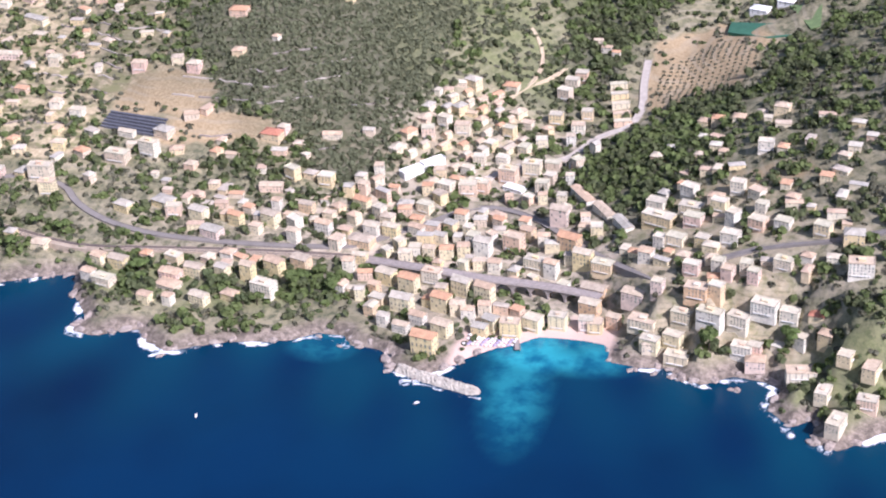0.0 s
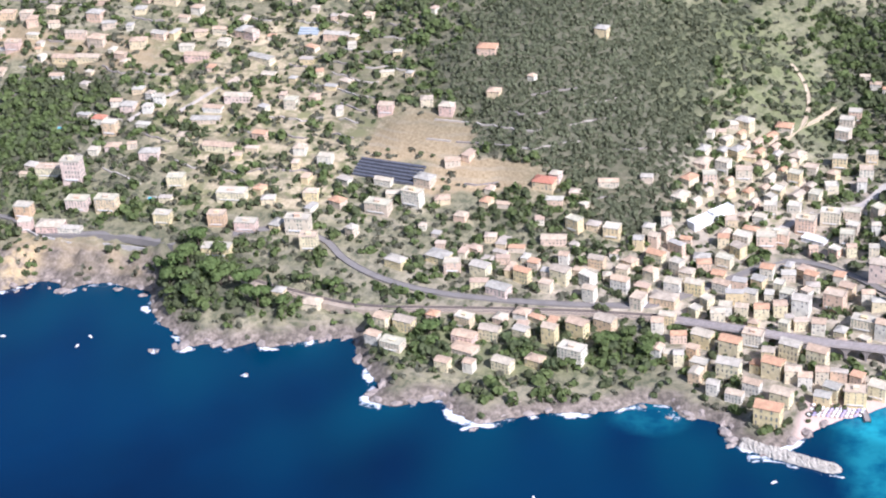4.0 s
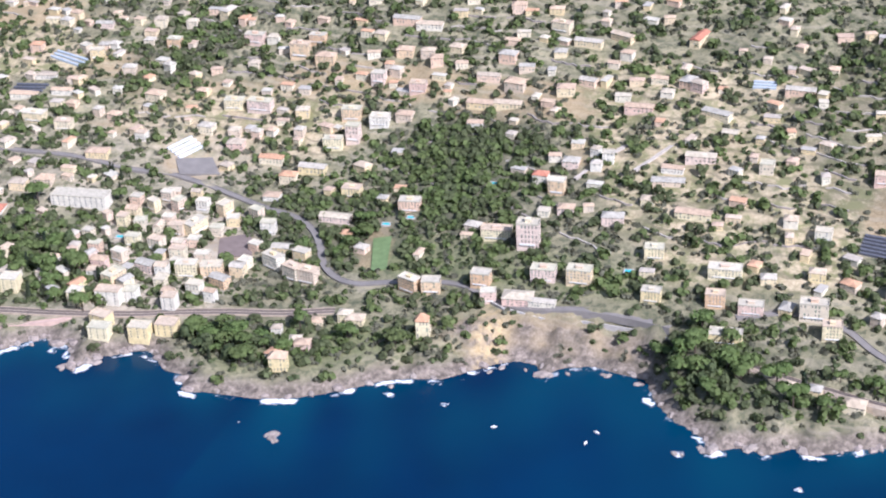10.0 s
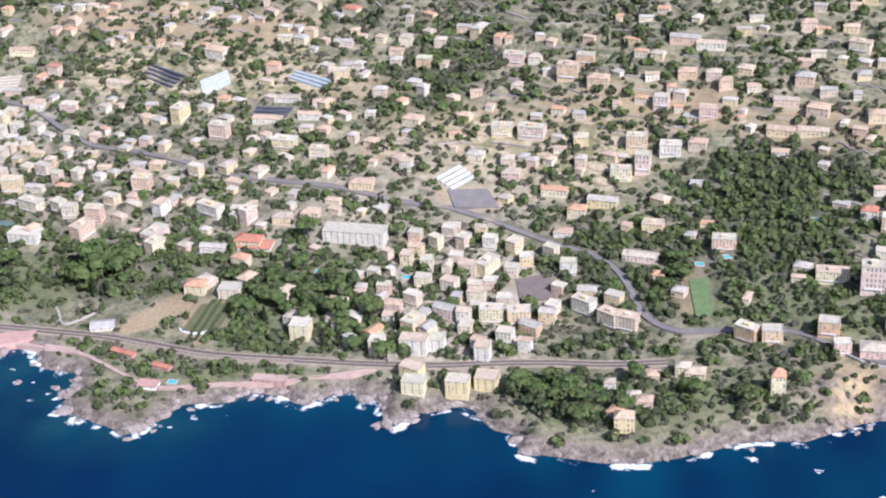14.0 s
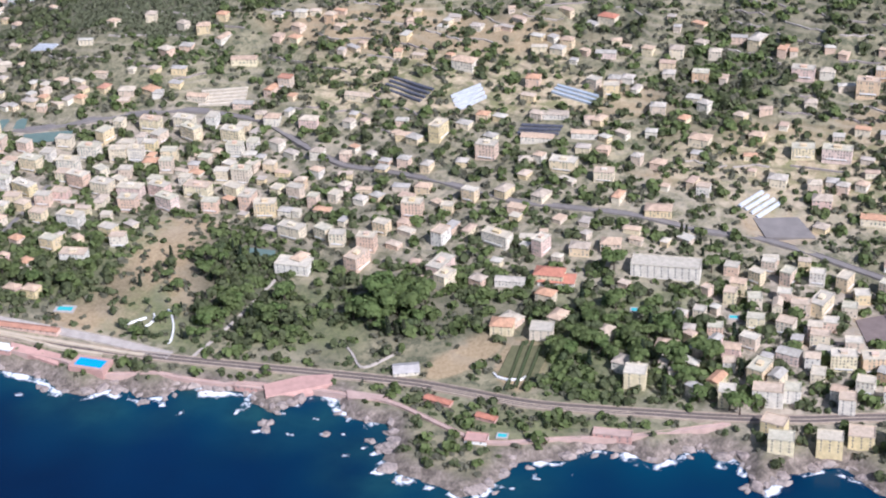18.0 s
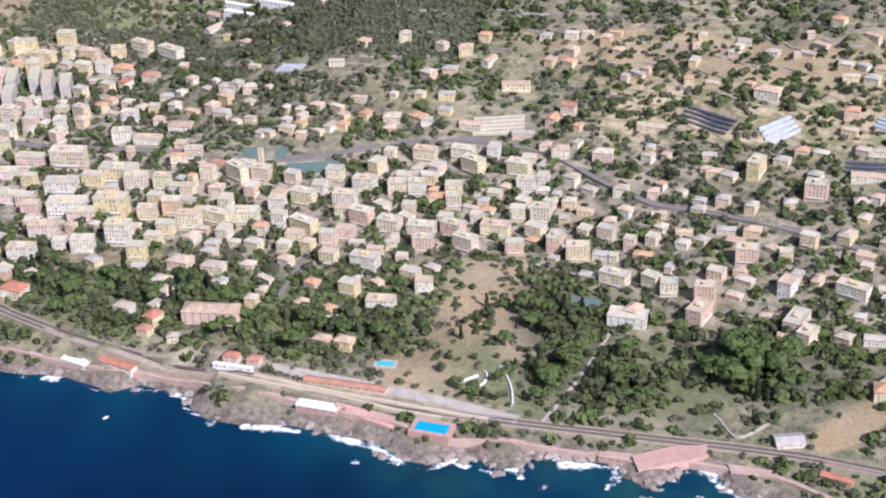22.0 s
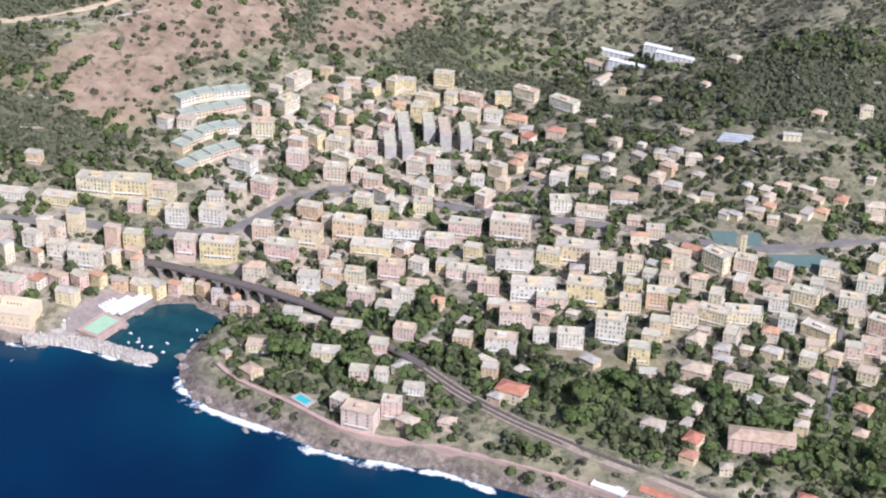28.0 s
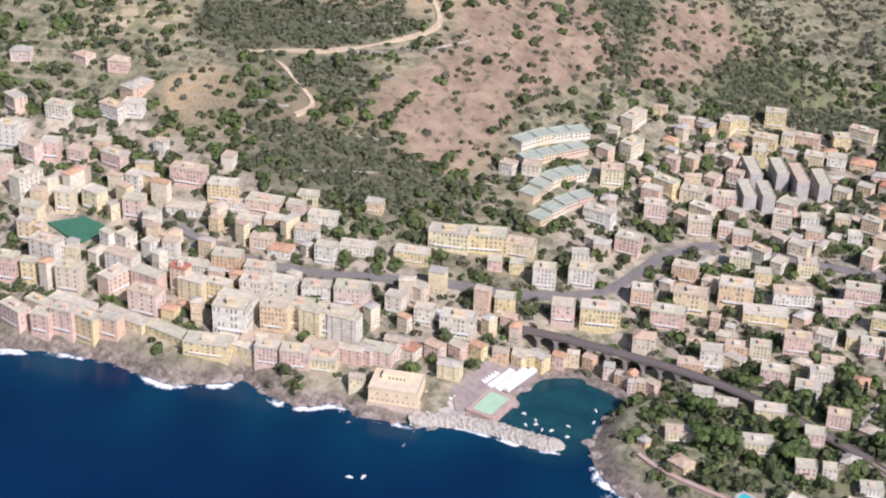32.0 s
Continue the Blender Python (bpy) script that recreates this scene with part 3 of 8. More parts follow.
REEFS = [(122, -17, 6), (124, -13, 4), (275, 18, 6), (322, 9, 4), (179, 23, 4), (155, 24, 5), (-140, -12, 4), (-163, -18, 6), (-110, -27, 8), (-98, -22, 5), (-89, -25, 5), (-72, -31, 6),
         (-117, -17, 5), (-147, -4, 4), (-122, -15, 5), (-106, -20, 6), (-266, -24, 6), (-228, -14, 5), (90, -14, 4), (105, -12, 3), (380, -2, 6), (424, -7, 6), (-152, -16, 4), (-133, -10, 3), (-126, -22, 4), (-93, -33, 4), (-178, -9, 4), (-189, -11, 3), (-198, -16, 5), (-207, -13, 4), (-56, -13, 4), (-45, -8, 3), (-235, -15, 4), (-64, -22, 4), (-617, -21, 3), (-640, -19, 4), (665, 22, 4), (690, -3, 5), (535, -2, 7)]


def reef(x, y):
    return np.max([np.clip(1.15 - np.hypot(x - a, (y - b) * 1.3) / r, 0, 1) for a, b, r in REEFS], axis=0) * np.clip(0.98 + 0.4 * ripple(x, y, 7, 19), 0.45, 1.2)


MOLES = [((529, 2.5), (538, -0.5), (552, -4), (568, -6.5)), ((-616, -7), (-607, -3.5), (-594, -3.3), (-579, -4.2), (-569, -1.5))]


def mole_wash(x, y):
    """Surf along the seaward foot of the two breakwaters."""
    out = np.zeros(len(x))
    for line in MOLES:
        p = np.array(line)
        for a, c in zip(p[:-1], p[1:]):
            d = c - a
            t = np.clip(((x - a[0]) * d[0] + (y - a[1]) * d[1]) / (d @ d), 0, 1)
            out = np.maximum(out, np.clip(1.25 - np.hypot(x - a[0] - t * d[0], y - a[1] - t * d[1]) / 2.6, 0, 1))
    return out * np.clip(0.9 + 0.3 * ripple(x, y, 12, 18), 0, 1)


sea_x = np.concatenate([-960 - far[::-1], np.arange(-960, 841, 2.5), 840 + far])
sea_y = np.concatenate([-260 - far[::-1], np.arange(-260, -61, 5.0), np.arange(-60, 76, 2.0), [140.0]])
sx, sy = (a.ravel() for a in np.meshgrid(sea_x, sea_y))
offshore = -shore_distance(sx, sy)
me, sx, sy = grid_mesh("sea", sea_x, sea_y, np.zeros(len(sx)), SEA)
set_values(me, shoal=np.clip(1 - offshore / np.where(sx > 100, 110, 60), 0, 1) ** 2 * np.clip(0.6 + 0.5 * ripple(sx, sy, 50, 9), 0, 1),
           surf=np.maximum(np.clip(1.08 - np.abs(offshore - 2.0) / (6.5 + 3.0 * ripple(sx, sy, 40, 13)), 0, 1) * np.clip(0.74 + 0.36 * ripple(sx, sy, 26, 12) + 0.36 * ripple(sx, sy, 10, 14) + 0.3 * near(sx, sy, -505, -18, 60, 16), 0.3, 1.1)
                           * (1 - 0.8 * near(sx, sy, -577, 25, 22, 18)) * (1 - 0.62 * near(sx, sy, 580, 38, 30, 14)), np.maximum(reef(sx, sy), mole_wash(sx, sy))),
           murk=np.clip(0.9 * near(sx, sy, -579, 24, 17, 20, 0, 0.8) + np.clip(1 - offshore / 32, 0, 1) * near(sx, sy, -160, -10, 90, 40, 0, 0.5) * np.clip(0.6 + 0.5 * ripple(sx, sy, 28, 16), 0, 1), 0, 1),
           lagoon=np.clip(0.85 * near(sx, sy, 589, 33, 18, 8, -4, 1.2) * np.clip(0.85 + 0.25 * ripple(sx, sy, 24, 17), 0, 1) + 0.55 * near(sx, sy, 579, 6, 6, 18, 12, 2.0) + 0.3 * near(sx, sy, 491, 16, 9, 7, 0, 1.0), 0, 1))
tagged(new("sea", me), "deep blue sea with turquoise shallows and white surf", "sea", kind="structure")

# ---- where things stand ----
taken = np.zeros((620, 1860), bool)


def claim(x, y, r):
    i, j = int(y + 120), int(x + 960)
    k = int(math.ceil(r))
    taken[max(i - k, 0):i + k + 1, max(j - k, 0):j + k + 1] = True


def is_free(x, y, r):
    i, j = int(y + 120), int(x + 960)
    k = int(math.ceil(r))
    return not taken[max(i - k, 0):i + k + 1, max(j - k, 0):j + k + 1].any()


solid = np.zeros_like(taken)


def fill(x, y, r):
    """Marks ground on which nothing can grow."""
    i, j, k = int(y + 120), int(x + 960), int(round(r))
    solid[max(i - k, 0):i + k + 1, max(j - k, 0):j + k + 1] = True


def fill_rect(x, y, w, d, turn):
    c, s = math.cos(radians(turn)), math.sin(radians(turn))
    for u in np.arange(-w / 2, w / 2 + 0.5, 1.0):
        for v in np.arange(-d / 2, d / 2 + 0.5, 1.0):
            fill(x + u * c - v * s, y + u * s + v * c, 1)


def box(bm, x0, y0, z0, x1, y1, z1):
    v = [bm.verts.new(p) for p in ((x0, y0, z0), (x1, y0, z0), (x1, y1, z0), (x0, y1, z0), (x0, y0, z1), (x1, y0, z1), (x1, y1, z1), (x0, y1, z1))]
    for f in ((0, 3, 2, 1), (4, 5, 6, 7), (0, 1, 5, 4), (1, 2, 6, 5), (2, 3, 7, 6), (3, 0, 4, 7)):
        bm.faces.new([v[i] for i in f])


STOREY = 1.35


def villa_roof(w, d, h, over=0.28, pitch=0.42):
    """A hipped roof with a short ridge."""
    bm = bmesh.new()
    a, b, rise = w / 2 + over, d / 2 + over, min(w, d) * pitch / 2 + 0.12
    r = max(w - d, d - w) / 2 + 0.15
    ridge = ((-r, 0), (r, 0)) if w >= d else ((0, -r), (0, r))
    lo = [bm.verts.new((x, y, h - 0.1)) for x, y in ((-a, -b), (a, -b), (a, b), (-a, b))]
    up = [bm.verts.new((x, y, h + 0.04)) for x, y in ((-a, -b), (a, -b), (a, b), (-a, b))]
    t = [bm.verts.new((x, y, h + rise)) for x, y in ridge]
    bm.faces.new(lo[::-1])
    for i in range(4):
        bm.faces.new((lo[i], lo[(i + 1) % 4], up[(i + 1) % 4], up[i]))
    if w >= d:
        for f in ((up[0], up[1], t[1], t[0]), (up[1], up[2], t[1]), (up[2], up[3], t[0], t[1]), (up[3], up[0], t[0])):
            bm.faces.new(f)
    else:
        for f in ((up[0], up[1], t[0]), (up[1], up[2], t[1], t[0]), (up[2], up[3], t[1]), (up[3], up[0], t[0], t[1])):
            bm.faces.new(f)
    return bm


def gable_roof(w, d, h, over=0.2, pitch=0.36):
    bm = bmesh.new()
    a, b, rise = w / 2 + over, d / 2 + over, d * pitch / 2 + 0.1
    prof = ((-b, h - 0.08), (b, h - 0.08), (b, h + 0.05), (0, h + rise), (-b, h + 0.05))
    e = [[bm.verts.new((x, y, z)) for y, z in prof] for x in (-a, a)]
    bm.faces.new(e[0])
    bm.faces.new(e[1][::-1])
    for i in range(5):
        bm.faces.new((e[0][i], e[1][i], e[1][(i + 1) % 5], e[0][(i + 1) % 5])[::-1])
    return bm


def loft(bm, rings):
    """One closed skin through rectangles (half width, half depth, z)."""
    rows = [[bm.verts.new((sx * a, sy * b, z)) for sx, sy in ((-1, -1), (1, -1), (1, 1), (-1, 1))] for a, b, z in rings]
    bm.faces.new(rows[0][::-1])
    for lo, up in zip(rows, rows[1:]):
        for i in range(4):
            bm.faces.new((lo[i], lo[(i + 1) % 4], up[(i + 1) % 4], up[i]))
    bm.faces.new(rows[-1])


def flat_roof(w, d, h):
    """A terrace roof: parapet all round a sunk floor."""
    bm = bmesh.new()
    a, b, p = w / 2 + 0.12, d / 2 + 0.12, 0.18
    loft(bm, ((a, b, h), (a, b, h + 0.5), (a - p, b - p, h + 0.5), (a - p, b - p, h + 0.14)))
    return bm


def facade_slots(w, d, storeys, pitch=1.55):
    """Middle, half-width direction and outward direction of each window."""
    for s in range(storeys):
        z = s * STOREY + 0.52
        for span, off, axis in ((w, -d / 2, 0), (w, d / 2, 0), (d, -w / 2, 1), (d, w / 2, 1)):
            n = max(1, int(span / pitch))
            for i in range(n):
                u = (i + 0.5) / n * span - span / 2
                yield z, u, off, axis


def window_boxes(bm, slots, wide=0.27, high=0.72, proud=0.03):
    for z, u, off, axis in slots:
        o = math.copysign(proud, off)
        lo, hi = sorted((off - o, off + o))
        if axis == 0:
            box(bm, u - wide, lo, z, u + wide, hi, z + high)
        else:
            box(bm, lo, u - wide, z, hi, u + wide, z + high)


def house_body(w, d, storeys, deep=4.0):
    """Walls with a plinth, string courses and a cornice, as one skin."""
    bm = bmesh.new()
    h, a, b = storeys * STOREY, w / 2, d / 2
    rings = [(a + 0.06, b + 0.06, -deep), (a + 0.06, b + 0.06, 0.25), (a, b, 0.27)]
    for s in range(1, storeys):
        z = s * STOREY + 0.2
        rings += [(a, b, z), (a + 0.035, b + 0.035, z + 0.01), (a + 0.035, b + 0.035, z + 0.08), (a, b, z + 0.09)]
    loft(bm, rings + [(a, b, h)])
    return bm


def house_kind(name, w, d, storeys, roof, label, category, balconies=0, fine=False):
    h = storeys * STOREY
    root = tagged(part(name, house_body(w, d, storeys), PLASTER, None), label, category)
    root["width"], root["storeys"] = w, storeys
    top = part("roof", {"hip": villa_roof, "gable": gable_roof, "flat": flat_roof}[roof](w, d, h), TERRACE if roof == "flat" else TILES, root)
    if roof == "flat" and w > 9:
        bm = bmesh.new()
        loft(bm, ((w * 0.13, d * 0.16, h + 0.143), (w * 0.13, d * 0.16, h + 1.05), (w * 0.15, d * 0.19, h + 1.06), (w * 0.15, d * 0.19, h + 1.16)))
        part("stair_head", bm, PLASTER, root)
    elif roof != "flat" and fine:
        bm = bmesh.new()
        box(bm, w * 0.18, d * 0.1, h, w * 0.18 + 0.4, d * 0.1 + 0.35, h + d * 0.2 + 0.4)
        part("chimney", bm, PLASTER, top)
    rng = random.Random(name + str(w) + str(d) + str(storeys))
    slots = list(facade_slots(w, d, storeys, 2.6 if fine else 1.55))
    if fine:
        for span, axis in ((w, 0), (d, 1)):
            bm = bmesh.new()
            window_boxes(bm, [(0, 0, 0.001, axis)])
            me = bpy.data.meshes.new("window")
            bm.to_mesh(me)
            bm.free()
            me.materials.append(GLASS)
            for z, u, off, ax in slots:
                if ax == axis and (ax == 0 and off < 0 or ax == 1 and off > 0 and rng.random() < 0.4):
                    ob = part("window", me, None, root)
                    ob.location = (u, off, z) if ax == 0 else (off, u, z)
    else:
        glass = bmesh.new()
        window_boxes(glass, [s for s in slots if rng.random() < 0.5])
        n = len(glass.faces)
        window_boxes(glass, [(z - 0.02, u, off, axis) for z, u, off, axis in slots if rng.random() < 0.25], 0.34, 0.78, 0.022)
        for i, f in enumerate(glass.faces):
            f.material_index = int(i >= n)
        ob = tagged(part("glazing", glass, GLASS, root), kind="stuff")
        ob.data.materials.append(SHUTTER)
    for s in range(1, balconies + 1):
        bm = bmesh.new()
        z, a, y0 = s * STOREY, w * 0.36, -d / 2
        prof = [(y0 - 0.002, z - 0.08), (y0 - 0.62, z - 0.08), (y0 - 0.62, z + 0.46), (y0 - 0.56, z + 0.46), (y0 - 0.56, z + 0.04), (y0 - 0.002, z + 0.04)]
        e = [[bm.verts.new((x, y, q)) for y, q in prof] for x in (-a, a)]
        bm.faces.new(e[0])
        bm.faces.new(e[1][::-1])
        for i in range(6):
            bm.faces.new((e[0][i], e[0][(i + 1) % 6], e[1][(i + 1) % 6], e[1][i])[::-1])
        part("balcony", bm, WHITE, root)
    return root


STORE = Matrix.Translation((0, 3000, -400))
KINDS = {}


def kinds(style, made):
    KINDS.setdefault(style, []).append(made)


for w_, d_, s_ in ((4.0, 4.0, 2), (5.0, 4.6, 2), (5.2, 5.0, 3), (6.2, 5.4, 2), (6.8, 5.6, 3), (8.0, 6.0, 2), (8.8, 6.4, 3), (11.5, 7.0, 3)):
    kinds("v", house_kind("house", w_, d_, s_, "hip", "plastered hillside villa with a hipped tile roof", "house"))
for w_, d_, s_ in ((4.6, 4.2, 2), (6.2, 4.4, 2), (8.0, 4.6, 2), (11.0, 5.0, 2), (15.0, 5.4, 2)):
    kinds("g", house_kind("farmhouse", w_, d_, s_, "gable", "long plastered house with a shallow gabled tile roof", "house"))
for w_, d_, s_ in ((4.6, 4.6, 3), (5.4, 5.0, 4), (6.4, 5.4, 3), (7.2, 5.6, 4), (8.4, 5.8, 4), (9.4, 6.2, 5), (11.0, 6.4, 5), (13.0, 6.8, 4), (15.5, 7.0, 4)):
    kinds("b", house_kind("apartment_block" if w_ > 7.5 else "apartment_house", w_, d_, s_, "flat", "plastered apartment block with balconies and a flat terrace roof", "building", balconies=0 if w_ < 7 else 1))
for w_, d_, s_ in ((5.4, 5.2, 4), (7.2, 5.6, 4), (9.4, 6.2, 5), (13.0, 6.8, 4)):
    kinds("B", house_kind("apartment_building", w_, d_, s_, "flat", "tall plastered waterfront apartment building with rows of windows", "building", balconies=1, fine=True))
for w_, d_, s_ in ((3.8, 4.2, 3), (4.6, 4.6, 4), (5.4, 4.8, 4), (6.6, 5.0, 4), (9.0, 5.4, 3)):
    kinds("r", house_kind("town_house", w_, d_, s_, "gable", "tall narrow pastel town house in a tight row", "house"))
for group_ in KINDS.values():
    for ob_ in group_:
        ob_.matrix_world = STORE

GROUPS = {"v": "villas on the hillside", "g": "farmhouses on the terraces", "b": "apartment blocks of the towns", "B": "apartment buildings by the shore", "r": "town houses round the harbours"}


def recolour(ob, material):
    ob.material_slots[0].link = "OBJECT"
    ob.material_slots[0].material = material


def site(style, x, y, wide, tone="", turn=None, storeys_up=1.0, high=None):
    """A house of a style on the ground, as wide as given; tone: its paint, or R for a red roof."""
    rng = random.Random(int(x * 7 + y * 13))
    out = float(shore_distance(x, y)[0])
    if out < 7:
        y += 7 - out
    if x < -590 and y < 62 and style in "bB":
        storeys_up = 1.45
    if x > 630 and y < 45 and style in "bBr":
        storeys_up = 0.62
    same = sorted(KINDS[style], key=lambda o: abs(o["width"] - wide))
    proto = same[0 if rng.random() < 0.6 or len(same) < 3 else 1]
    k = min(max(wide * 0.88 / proto["width"], 0.7), 1.25)
    if turn is None:
        turn = rng.choice((-18, -10, -4, 2, 8, 14, 78))
    ob = copy_thing(proto, pose(x, y, ground_at(x, y) - 0.1, 0, 0, turn + rng.uniform(-5, 5)))
    ob.scale = (k, min(k, 1.1), rng.uniform(0.92, 1.12) * storeys_up if high is None else high / (proto["storeys"] * STOREY))
    tagged(ob, group=GROUPS[style])
    if tone in PAINTS:
        recolour(ob, PAINTS[tone])
        ob["label"] = ob["label"].replace("plastered", {"y": "yellow", "p": "pink", "w": "white", "o": "ochre"}[tone] + " plastered").replace("pastel", {"y": "yellow", "p": "pink", "w": "white", "o": "ochre"}[tone])
    elif tone == "R":
        recolour(ob.children[0] if ob.children[0].name.startswith("roof") else [c for c in ob.children if c.name.startswith("roof")][0], RED_TILES)
        ob["label"] = ob["label"].replace("tile roof", "bright red tile roof").replace("flat terrace roof", "red terrace roof")
    claim(x, y, max(2.2, wide * 0.42))
    fill(x, y, max(1.2, wide * 0.34))
    return ob


def ribbon(name, points, width, material, label, category, lift=0.35, skirt=3.0, kind="structure", level=None):
    """A road or track bed laid along a line, with sides that go into the ground."""
    p = np.array(points, float)
    t = np.concatenate([[0], np.cumsum(np.hypot(*np.diff(p, axis=0).T))])
    n = max(7, int(t[-1] / 3))
    s = np.linspace(0, t[-1], n)
    x, y = np.interp(s, t, p[:, 0]), np.interp(s, t, p[:, 1])
    ker = np.array([1, 2, 3, 2, 1.0]) / 9
    for _ in range(2):
        x[2:-2], y[2:-2] = np.convolve(x, ker, "valid"), np.convolve(y, ker, "valid")
    z = height(x, y) if level is None else np.interp(s, np.linspace(0, t[-1], len(level)), level)
    if level is None:
        pad = np.pad(z, 4, mode="edge")
        z = np.maximum(np.convolve(pad, np.ones(9) / 9, "valid"), 1.5)
    dx, dy = np.gradient(x), np.gradient(y)
    l = np.hypot(dx, dy)
    nx, ny = -dy / l * width / 2, dx / l * width / 2
    prof = ((-1.15, -skirt), (-1, 0.25), (-0.9, 0.25), (-0.9, 0), (0.9, 0), (0.9, 0.25), (1, 0.25), (1.15, -skirt))
    m = len(prof)
    verts = np.concatenate([np.stack([x + nx * a, y + ny * a, z + lift + b], 1)[:, None] for a, b in prof], 1).reshape(-1, 3)
    faces = [(i * m + j, i * m + j + 1, (i + 1) * m + j + 1, (i + 1) * m + j) for i in range(n - 1) for j in range(m - 1)]
    ob = new(name, mesh_of(name, verts, faces, material))
    for a, b in zip(x, y):
        claim(a, b, width / 2 + 0.5)
        fill(a, b, width / 2)
    return tagged(ob, label, category, kind=kind)


# ---- trees ----
def tuft(rng, centre, radius, squash, count, size):
    """Leaf clumps on the outside of a lobe."""
    v, f = [], []
    for _ in range(count):
        n = Vector((rng.gauss(0, 1), rng.gauss(0, 1), abs(rng.gauss(0.3, 1)) * (1 if rng.random() < 0.8 else -1))).normalized()
        p = Vector(centre) + Vector((n.x * radius, n.y * radius, n.z * radius * squash)) * rng.uniform(0.78, 1.06)
        u = n.orthogonal().normalized()
        w = n.cross(u)
        a = rng.uniform(0, 6.28)
        tilt = n * rng.uniform(-0.16, 0.16)
        u, w = u * math.cos(a) + w * math.sin(a) + tilt, w * math.cos(a) - u * math.sin(a) + tilt * rng.uniform(-1, 1)
        k = len(v)
        s = size * rng.uniform(0.6, 1.3)
        v += [tuple(p + u * s), tuple(p + w * s * 0.8 + n * 0.25 * s), tuple(p - u * s), tuple(p - w * s * 0.8)]
        f.append((k, k + 1, k + 2, k + 3))
    return v, f


def crown_data(seed, form, dense=1.0):
    rng = random.Random(seed)
    v, f = [], []
    if form == "tree":
        lobes = [((rng.uniform(-.8, .8), rng.uniform(-.8, .8), 1.1 + rng.uniform(-.5, .7)), rng.uniform(0.7, 1.05), 0.9) for _ in range(3)]
    elif form == "cypress":
        lobes = [((rng.uniform(-.1, .1), rng.uniform(-.1, .1), 0.8 + i * 0.75), 0.62 - i * 0.09, 1.4) for i in range(5)]
    elif form == "pine":
        lobes = [((rng.uniform(-1.3, 1.3), rng.uniform(-1.3, 1.3), 3.0 + rng.uniform(-.2, .3)), rng.uniform(0.8, 1.25), 0.55) for _ in range(7)]
    elif form == "bush":
        lobes = [((rng.uniform(-.8, .8), rng.uniform(-.8, .8), 0.45 + rng.uniform(-.1, .2)), rng.uniform(0.5, 0.9), 0.75) for _ in range(2)]
    else:
        lobes = [((rng.uniform(-.95, .95), rng.uniform(-.95, .95), 1.9 + rng.uniform(-.6, .8)), rng.uniform(0.7, 1.15), 0.85) for _ in range(6)]
    for c, r, q in lobes:
        a, b = tuft(rng, c, r, q, int(34 * dense), 0.42 / math.sqrt(dense) * (0.7 if form == "cypress" else 1))
        f += [tuple(i + len(v) for i in k) for k in b]
        v += a
    return v, f


def trunk_mesh(seed, high, thick):
    rng = random.Random(seed)
    bm = bmesh.new()
    bmesh.ops.create_cone(bm, segments=6, radius1=thick, radius2=thick * 0.55, depth=high + 1.0, matrix=Matrix.Translation((0, 0, (high - 1.0) / 2)), cap_ends=True)
    for k in range(3):
        a = k * 2.1 + rng.random()
        bmesh.ops.create_cone(bm, segments=5, radius1=thick * 0.5, radius2=thick * 0.2, depth=1.5, cap_ends=True,
                              matrix=Matrix.Translation((math.cos(a) * 0.4, math.sin(a) * 0.4, high)) @ pose(0, 0, 0, 0, 38, math.degrees(a)))
    return bm


TREES = {}
FORMS = (("broad", "broadleaf_tree", LEAF, "dark green broadleaf tree in a garden", 1.4, 0.16), ("pine", "umbrella_pine", PINE, "umbrella pine with a flat spreading green crown", 2.8, 0.2),
         ("cypress", "cypress", CYPRESS, "slim dark green cypress", 0.8, 0.12))
for form_, name_, leaf_, label_, high_, thick_ in FORMS:
    for k_ in range(4):
        root = part(name_, trunk_mesh(k_, high_, thick_), BARK, None)
        tagged(root, label_, "tree", "trees of the hillside")
        part("crown", mesh_of("crown", *crown_data(k_ * 7 + len(name_), form_), leaf_), None, root)
        root.matrix_world = STORE
        TREES.setdefault(form_, []).append(root)


def plant(form, x, y, size, rng):
    ob = copy_thing(TREES[form][rng.randrange(4)], pose(x, y, ground_at(x, y), 0, 0, rng.uniform(0, 360)))
    ob.scale = (size, size, size * rng.uniform(0.85, 1.15))
    claim(x, y, 1)


def fast_mesh(name, verts, quads, material):
    me = bpy.data.meshes.new(name)
    me.vertices.add(len(verts))
    me.vertices.foreach_set("co", verts.ravel())
    me.loops.add(quads.size)
    me.loops.foreach_set("vertex_index", quads.ravel().astype(np.int32))
    me.polygons.add(len(quads))
    me.polygons.foreach_set("loop_start", np.arange(0, quads.size, 4))
    me.polygons.foreach_set("use_smooth", np.zeros(len(quads), bool))
    me.update(calc_edges=True)
    me.materials.append(material)
    return me


